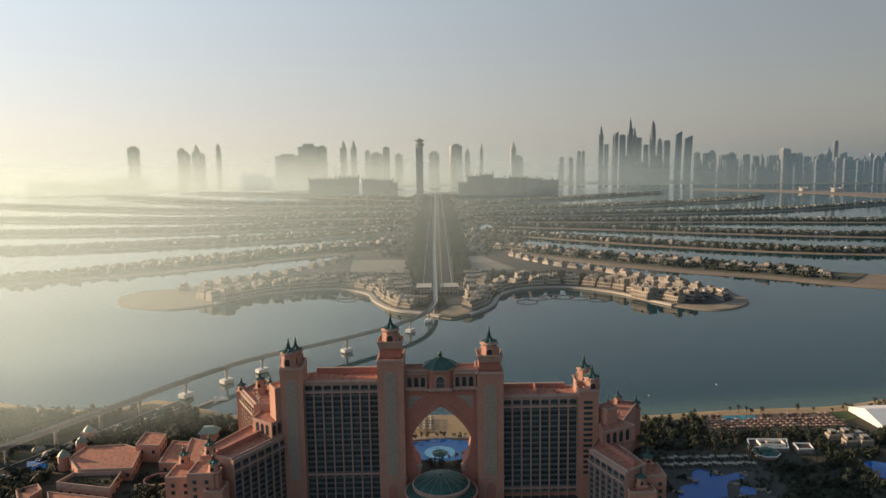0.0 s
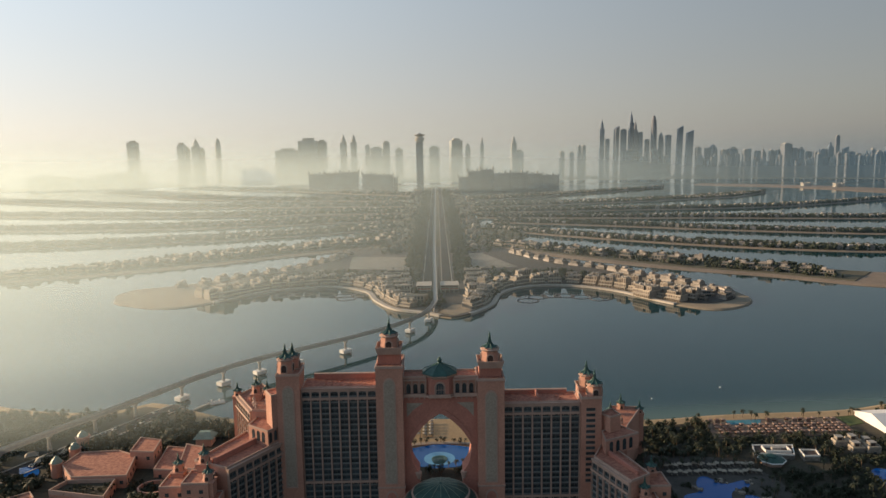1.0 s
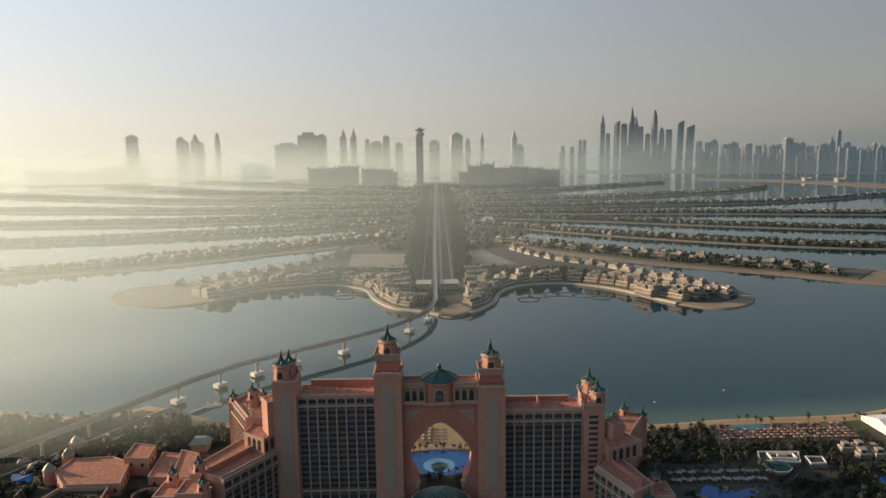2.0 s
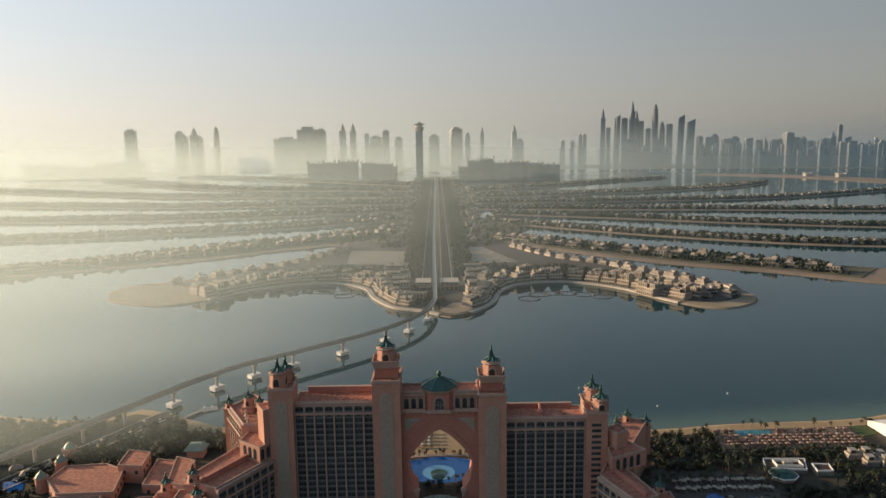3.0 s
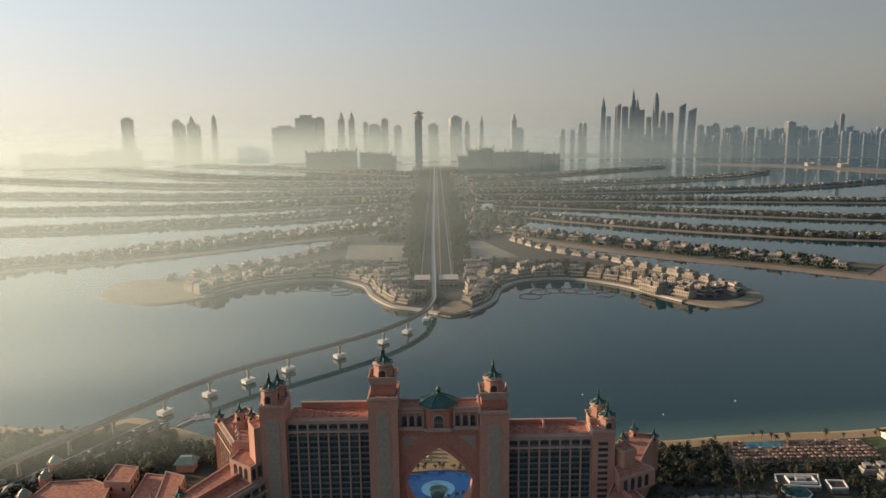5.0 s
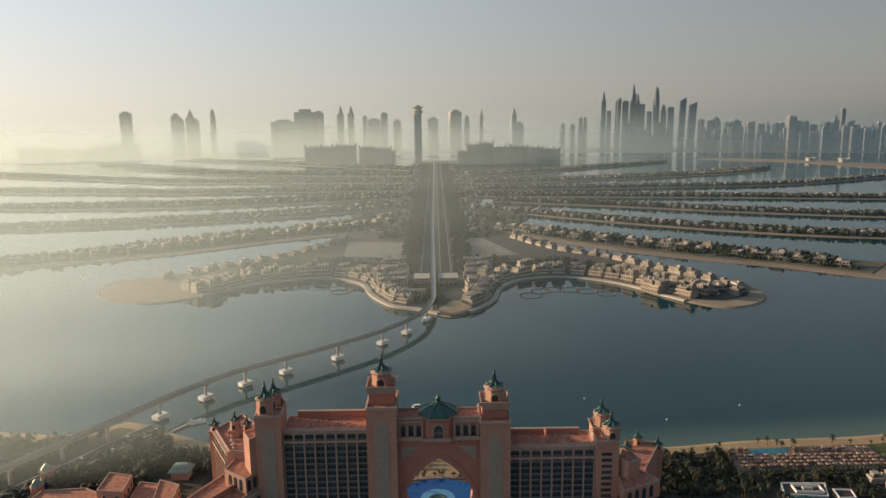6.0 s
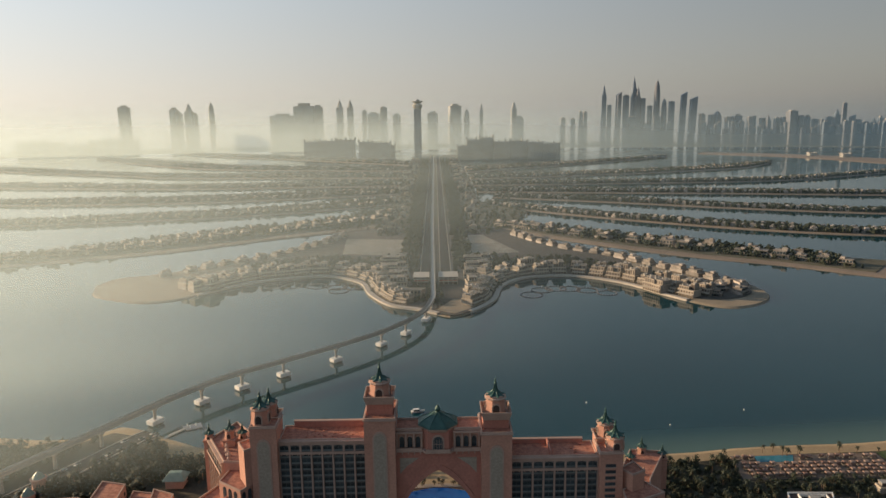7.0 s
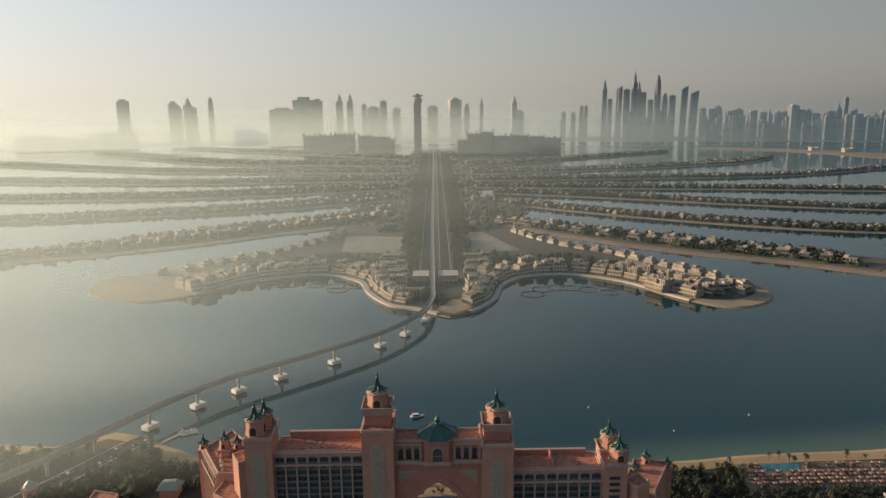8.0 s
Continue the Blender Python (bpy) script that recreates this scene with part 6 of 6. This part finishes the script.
# station halls on both sides of the monorail
for x0, x1 in ((-30, -10), (3, 28)):
    e = thing("station_hall", "low station hall with white fascias and a red band", "station", ((x0 + x1) / 2, 588, 2.4))
    w = (x1 - x0) / 2
    bm = bmesh.new()
    box(bm, -w + 0.6, w - 0.6, -14, 14, 0, 10)
    part("hall", bm, M_DARK, e)
    for z in (3.6, 7.2):
        bm = bmesh.new()
        box(bm, -w, w, -15.4, 14.6, z, z + 0.7)
        part("fascia", bm, M_LINE, e)
    bm = bmesh.new()
    box(bm, -w + 0.3, w - 0.3, -14.8, 14.2, 4.9, 6.0)
    part("red_band", bm, M_ROSE, e, "deep red spandrel band")
    bm = bmesh.new()
    box(bm, -w - 0.6, w + 0.6, -15.8, 15, 10, 10.8)
    part("roof", bm, M_LINE, e)
    for k in range(5):
        bm = bmesh.new()
        px = -w + 0.5 + k * (2 * w - 1) / 4
        box(bm, px - 0.3, px + 0.3, -15.2, -14.6, 0, 10)
        part("column", bm, M_LINE, e)
bm = bmesh.new()
prism(bm, [(-1, 452), (20, 437), (40, 458), (60, 486), (20, 499)], 1.6, 2.64)
solid("bare_plot", bm, M_SPIT, "bare brown plot at the tip of the headland", "ground", "structure")

# floating fountain rings
for x, y, r in ((-126, 556, 13), (-158, 582, 13), (-131, 575, 12.5), (-110, 574, 12), (-190, 586, 12), (-216, 584, 12), (118, 522, 14), (134, 545, 13), (153, 552, 13), (171, 550, 13), (191, 541, 13), (213, 526, 12)):
    e = thing("fountain_ring", "floating ring of dark fountain nozzles on the lagoon", "fountain", (x, y, 0), 0, "fountain rings")
    bm = bmesh.new()
    pts = [Vector((r * math.cos(a), r * math.sin(a))) for a in np.linspace(0, 2 * math.pi, 41)]
    ribbon(bm, pts, 0.5, -0.2, 0.3)
    part("ring_pipe", bm, M_DARK, e)
    bm = bmesh.new()
    for k in range(22):
        a = 2 * math.pi * k / 22
        lathe(bm, [(0.7, -0.2), (0.7, 0.8), (0.3, 1.2)], 6, r * math.cos(a), r * math.sin(a))
    part("nozzles", bm, M_STEEL, e)


# villas on the fronds
def make_villa(seed):
    r = random.Random(seed)
    e = thing("villa", "large flat-roofed cream villa with terraces on an island frond", "villa", (0, 0, -50), 0, "frond villas")
    w, d = r.uniform(19, 25), r.uniform(14, 18)
    bm = bmesh.new()
    box(bm, -w / 2, w / 2, -d / 2, d / 2, 0, 4.4)
    part("ground_storey", bm, M_VILLA, e)
    a, b = -w / 2 + r.uniform(0, 4), w / 2 - r.uniform(0, 5)
    bm = bmesh.new()
    box(bm, a, b, -d / 2 + 2.5, d / 2 - 0.6, 4.4, 8.2)
    part("upper_storey", bm, M_VILLA, e)
    bm = bmesh.new()
    box(bm, a - 0.6, b + 0.6, -d / 2 + 1.6, d / 2, 8.2, 8.7)
    part("roof_slab", bm, M_VILLAROOF, e)
    bm = bmesh.new()
    box(bm, -w / 2 - 0.4, w / 2 + 0.4, -d / 2 - 2.2, d / 2, 4.2, 4.6)
    part("terrace", bm, M_VILLAROOF, e)
    bm = bmesh.new()
    s = r.choice((-1, 1)) * w * 0.2
    box(bm, s - 3, s + 3, -d * 0.15, d * 0.25, 8.7, 11.2)
    part("stair_house", bm, M_VILLA, e)
    for lvl, y in ((0.6, -d / 2), (4.9, -d / 2 + 2.5)):
        for k in range(4):
            cx = a + (k + 0.5) * (b - a) / 4
            bm = bmesh.new()
            box(bm, cx - 1.5, cx + 1.5, y - 0.1, y + 0.3, lvl, lvl + 2.6)
            part("window", bm, M_GLASS, e)
    return e


villas = [make_villa(s) for s in (31, 32, 33, 34)]
rng = random.Random(17)
placed = 0


def put_villa(p, rz, s):
    global placed
    v = villas[placed % 4]
    m = pose(p.x, p.y, 2.4, 0, 0, rz)
    if placed < 4:
        v.matrix_basis = m
    else:
        copy_thing(v, m @ Matrix.Diagonal((s, s, s * rng.uniform(0.9, 1.15), 1)))
    placed += 1


for key, flip in (("west_a", 0), ("east_a", 0)):
    n_, f_ = frond_lines[key]
    mid = [a + (b - a) * 0.42 for a, b in zip(n_, f_)]
    for p, rz, run in along(mid, 29, 24):
        if rng.random() < 0.9 and -1000 < p.x < 600:
            put_villa(p, rz + rng.uniform(-5, 5), rng.uniform(0.9, 1.25))
    mid = [a + (b - a) * 0.78 for a, b in zip(n_, f_)]
    for p, rz, run in along(mid, 34, 30):
        if rng.random() < 0.7 and p.x < 610:
            put_villa(p, rz + 180 + rng.uniform(-5, 5), rng.uniform(0.8, 1.0))
for line, off, step in ((smooth(W_BACK)[18:], -20, 30), (smooth(E_BACK)[8:], -20, 28)):
    for p, rz, run in along(line, step, 10):
        d = Vector((math.cos(radians(rz)), math.sin(radians(rz))))
        q = p + Vector((-d.y, d.x)) * off
        if abs(q.x) > 90 and q.y < 960:
            put_villa(q, rz + 180, rng.uniform(0.8, 1.0))
for x, y, rz in ((318, 512, -60), (338, 500, -30), (352, 522, 10), (372, 508, 40), (340, 548, 100), (362, 545, 60), (320, 560, -60), (300, 575, -60)):
    put_villa(Vector((x, y)), rz, 0.85)


# far villas and gardens, too many to count
def clump_template(seed, lumps):
    r = np.random.RandomState(seed)
    octa = np.array([(1, 0, 0), (-1, 0, 0), (0, 1, 0), (0, -1, 0), (0, 0, 1), (0, 0, -1)], float)
    tri = [(0, 2, 4), (2, 1, 4), (1, 3, 4), (3, 0, 4), (2, 0, 5), (1, 2, 5), (3, 1, 5), (0, 3, 5)]
    vs, fs = [], []
    for k in range(lumps):
        c = np.array([r.uniform(-2.6, 2.6), r.uniform(-2.6, 2.6), r.uniform(1.6, 6.2)])
        rot = np.array(Euler(r.uniform(0, 6, 3)).to_matrix())
        o = octa @ rot.T * r.uniform(1.0, 2.2) * r.uniform(0.7, 1.3, (6, 3)) + c
        fs += [tuple(k * 6 + i for i in t) for t in tri]
        vs.append(o)
    return np.concatenate(vs), np.array(fs)


TEMPLATES = [clump_template(s, 7) for s in range(6)]


def grove(name, places, label, group_z=2.3):
    """One mesh of many small leaf clumps at the given places (x, y, scale)."""
    vs, fs, base = [], [], 0
    for i, (x, y, s) in enumerate(places):
        v, f = TEMPLATES[i % 6]
        a = i * 2.4
        rot = np.array(((math.cos(a), -math.sin(a), 0), (math.sin(a), math.cos(a), 0), (0, 0, 1)))
        vs.append(v @ rot.T * s + np.array((x, y, group_z - 0.6 * s)))
        fs.append(f + base)
        base += len(v)
    me = bpy.data.meshes.new(name)
    me.from_pydata(np.concatenate(vs).tolist(), [], np.concatenate(fs).tolist())
    me.materials.append(M_LEAF)
    return tagged(new(name, me), label, "trees", "", "stuff")


rs = np.random.RandomState(4)
for key, (near, far, many) in FRONDS.items():
    n_, f_ = frond_lines[key]
    length = sum((b - a).length for a, b in zip(n_, n_[1:]))
    trees = []
    for _ in range(int(length * (2.1 if many else 1.2))):
        i = rs.randint(0, len(n_) - 1)
        t, u = rs.rand(), (rs.uniform(0.12, 0.95) if many else rs.uniform(0.26, 0.95))
        a, b = n_[i] + (n_[i + 1] - n_[i]) * t, f_[i] + (f_[i + 1] - f_[i]) * t
        p = a + (b - a) * u
        if key == "east_a" and p.x > 600:
            continue
        trees.append((p.x, p.y, rs.uniform(0.6, 1.5)))
    grove("frond_trees", trees, "dense garden trees along an island frond")
    if many:
        bm = bmesh.new()
        for u, turn in ((0.26, 0), (0.74, 180)):
            line = [a + (b - a) * u for a, b in zip(n_, f_)]
            for p, rz, run in along(line, 17, 8):
                if rs.rand() < 0.2:
                    continue
                w, d, h = rs.uniform(8, 13), rs.uniform(8, 12), rs.uniform(5.5, 8.0)
                m = pose(p.x, p.y, 2.2, 0, 0, rz + rs.uniform(-6, 6))
                v = box(bm, -w / 2, w / 2, -d / 2, d / 2, 0, h)
                turned(bm, m, v)
                v = box(bm, -w * 0.3, w * 0.4, -d * 0.4, d * 0.3, h, h + rs.uniform(1, 3.2))
                if rs.rand() < 0.5:
                    for q in v[4:]:
                        q.co.x *= 0.3
                        q.co.y *= 0.3
                turned(bm, m, v)
                v = box(bm, -w * 0.75, -w * 0.5, -d * 0.4, d * 0.2, 0, h * 0.5)
                turned(bm, m, v)
        tagged(new("frond_villas", finish(bm, "frond_villas", M_VILLA)), "rows of cream villas along an island frond", "villas", "", "stuff")
trees = []
for _ in range(2600):
    y = 640 + 2510 * rs.rand() ** 1.4
    x = rs.choice((-1, 1)) * (rs.uniform(26, 108) if y < 1000 or y > 1500 else rs.uniform(26, 190))
    if 765 < y < 950 and abs(x) > 32:
        continue
    trees.append((x, y, rs.uniform(0.6, 1.2)))
for _ in range(1700):
    y = 690 + 2400 * rs.rand() ** 1.3
    trees.append((rs.choice((-1, 1)) * rs.uniform(29, 56), y, rs.uniform(0.8, 1.4)))
for _ in range(1500):
    side = rs.choice((-1, 1))
    line = PROM_W if side < 0 else PROM_E
    p = line[rs.randint(6, len(line))]
    trees.append((p.x + rs.uniform(-8, 8), p.y + rs.uniform(26, 130), rs.uniform(0.4, 0.95)))
grove("boulevard_trees", trees, "rows of street trees along the boulevard")
bm = bmesh.new()
for _ in range(90):
    y = rs.uniform(980, 3000)
    x = rs.choice((-1, 1)) * rs.uniform(66, 106)
    w, d, h = rs.uniform(10, 18), rs.uniform(10, 16), rs.uniform(6, 11)
    turned(bm, pose(x, y, 2.1, 0, 0, rs.uniform(-10, 10)), box(bm, -w / 2, w / 2, -d / 2, d / 2, 0, h))
    turned(bm, pose(x, y, 2.1, 0, 0, rs.uniform(-10, 10)), box(bm, -w / 4, w / 3, -d / 3, d / 4, h, h + 2.5))
tagged(new("trunk_houses", finish(bm, "trunk_houses", M_POINTE)), "crowded low buildings along the trunk boulevard", "houses", "", "stuff")

# boat, jetty and buoys
boat = thing("motor_yacht", "small white motor yacht on the lagoon", "boat", (-15.7, 178, 0), 10)
bm = bmesh.new()
slab_y(bm, [(-4.8, 0.2), (-4.6, -0.4), (3.6, -0.4), (5.6, 1.3), (-4.8, 1.1)], -1.5, 1.5)
for q in bm.verts:
    if q.co.x > 3:
        q.co.y *= 0.25
part("hull", bm, M_WHITE, boat)
bm = bmesh.new()
slab_y(bm, [(-3, 1.1), (2.2, 1.1), (1.2, 2.4), (-2.8, 2.4)], -1.1, 1.1)
part("cabin", bm, M_GLASS, boat)
bm = bmesh.new()
box(bm, -3.4, 1.4, -1.3, 1.3, 2.4, 2.6)
part("cabin_roof", bm, M_WHITE, boat)
jetty = thing("jetty", "grey floating jetty with a boat landing", "jetty")
bm = bmesh.new()
ribbon(bm, [Vector((-197, 131)), Vector((-190, 146)), Vector((-182, 158))], 1.2, 0.2, 0.9)
part("gangway", bm, M_CONC, jetty)
bm = bmesh.new()
prism(bm, [(-188, 158), (-176, 164), (-172, 156), (-182, 151)], 0.1, 0.8)
part("platform", bm, M_STEEL, jetty)
bm = bmesh.new()
for x, y in ((-184, 158), (-178, 159), (-181, 155)):
    lathe(bm, [(0.5, 0.7), (0.45, 2.6)], 6, x, y)
part("bollards", bm, M_WHITE, jetty)
for x, y in ((168, 148), (232, 172), (116, 190), (-150, 150)):
    e = thing("buoy", "small white marker buoy on the lagoon", "buoy", (x, y, 0), 0, "marker buoys")
    bm = bmesh.new()
    lathe(bm, [(0.2, -0.3), (0.6, 0.1), (0.5, 0.6), (0.1, 1.0)], 8)
    part("float", bm, M_WHITE, e)


# low palms and clipped hedges, too many to count
def palm_field(name, places, label):
    vs, fs, mi, base = [], [], [], 0
    for i, (x, y, z, s) in enumerate(places):
        src = palms[i % 3]
        a = i * 2.1
        rot = np.array(((math.cos(a), -math.sin(a), 0), (math.sin(a), math.cos(a), 0), (0, 0, 1)))
        for child in src.children:
            k = 0 if child.name.startswith("trunk") else 1
            co = np.array([v.co for v in child.data.vertices])
            vs.append(co @ rot.T * s + np.array((x, y, z)))
            for f in child.data.polygons:
                fs.append([q + base for q in f.vertices])
                mi.append(k)
            base += len(co)
    me = bpy.data.meshes.new(name)
    me.from_pydata(np.concatenate(vs).tolist(), [], fs)
    me.materials.append(M_BARK)
    me.materials.append(M_PALM)
    me.polygons.foreach_set("material_index", mi)
    return tagged(new(name, me), label, "palms", "", "stuff")


rng = random.Random(77)
spots = []
while len(spots) < 200:
    zone = rng.random()
    if zone < 0.26:
        x, y = rng.uniform(120, 200), rng.uniform(-36, 40)
        if (126 < x < 186 and -36 < y < 14) and not (160 < x < 167 and 3 < y < 10):
            continue
    elif zone < 0.8:
        x, y = rng.uniform(108, 350), rng.uniform(30, 108)
    else:
        x, y = rng.uniform(-350, -140), rng.uniform(40, 120)
    if y < shore_y(x) - 3 and (zone < 0.26 or free(x, y)):
        spots.append((x, y, 2.0, rng.uniform(0.4, 0.85)))
palm_field("garden_palms", spots, "many small palms between the terraces and pools")

# rock edging and planters round the winding pool
bm = bmesh.new()
for x, y, n in ((164, 2, 9), (148, -6, 10), (171, -12, 10), (180, 0, 6), (182, -22, 8), (136, -20, 6), (168, -28, 7)):
    for _ in range(n):
        k = rng.uniform(0.5, 1.3)
        v = box(bm, -k, k, -k, k, -0.4, k)
        for q in v:
            q.co = Vector((q.co.x * rng.uniform(0.6, 1.1), q.co.y * rng.uniform(0.6, 1.1), q.co.z * rng.uniform(0.6, 1.1)))
        turned(bm, pose(x + rng.gauss(0, 1.8), y + rng.gauss(0, 1.8), 2.3, 0, 0, rng.uniform(0, 90)), v)
tagged(new("pool_rocks", finish(bm, "pool_rocks", M_POINTE)), "sand-coloured rocks edging the winding pool", "rocks", "", "stuff")
edge = []
for x, y, n in ((164, 4, 4), (143, -3, 12), (174, -11, 8), (183, -18, 12), (131, -18, 10), (167, -30, 10), (130, -8, 8), (188, -10, 14), (192, -30, 20)):
    for _ in range(n):
        edge.append((x + rng.gauss(0, 1.7), y + rng.gauss(0, 1.7), 2.0, rng.uniform(0.2, 0.45)))
thicket("pool_shrubs", edge, "dark shrubs on the rocky pool edge")

# gravel and plant on the open roofs of the hotel wings
for x0, x1, y0, y1, z, n in ((-72, -38, 3, 15.5, 64.3, 70), (58, 74, 3, 15, 53.3, 16)):
    bm = bmesh.new()
    for _ in range(n):
        k = rng.uniform(0.12, 0.5)
        v = box(bm, -k, k, -k * rng.uniform(0.4, 1.6), k * rng.uniform(0.4, 1.6), 0, rng.uniform(0.15, 0.55))
        turned(bm, pose(rng.uniform(x0, x1), rng.uniform(y0, y1), z, 0, 0, rng.uniform(0, 90)), v)
    part("roof_gravel", bm, M_ROOFRED, hotel)

court = [(rng.uniform(-184, -150), rng.uniform(-30, 12), 1.4, rng.uniform(0.4, 1.0)) for _ in range(130)]
court += [(rng.uniform(-218, -191), rng.uniform(-9, 4), 6.4, rng.uniform(0.15, 0.4)) for _ in range(50)]
thicket("courtyard_shrubs", court, "dark planting in the courtyards of the resort hall")

# thick planting between the hall, the road and the west beach
dense = []
while len(dense) < 340:
    x, y = rng.uniform(-370, -150), rng.uniform(40, 130)
    if y < shore_y(x) - 4 and free(x, y):
        dense.append((x, y, 1.4, rng.uniform(0.8, 1.5)))
thicket("west_thicket", dense, "thick grey-green trees beside the west beach")

bm = bmesh.new()
prism(bm, [tuple(p) for p in smooth([(-268, 38), (-261, 40), (-254, 35), (-251, 27), (-258, 26), (-264, 31), (-268, 38)], 4)[:-1]], 1.6, 2.4)
solid("swimming_pool", bm, M_POOL, "small blue pool beside the resort hall", "pool", "structure")
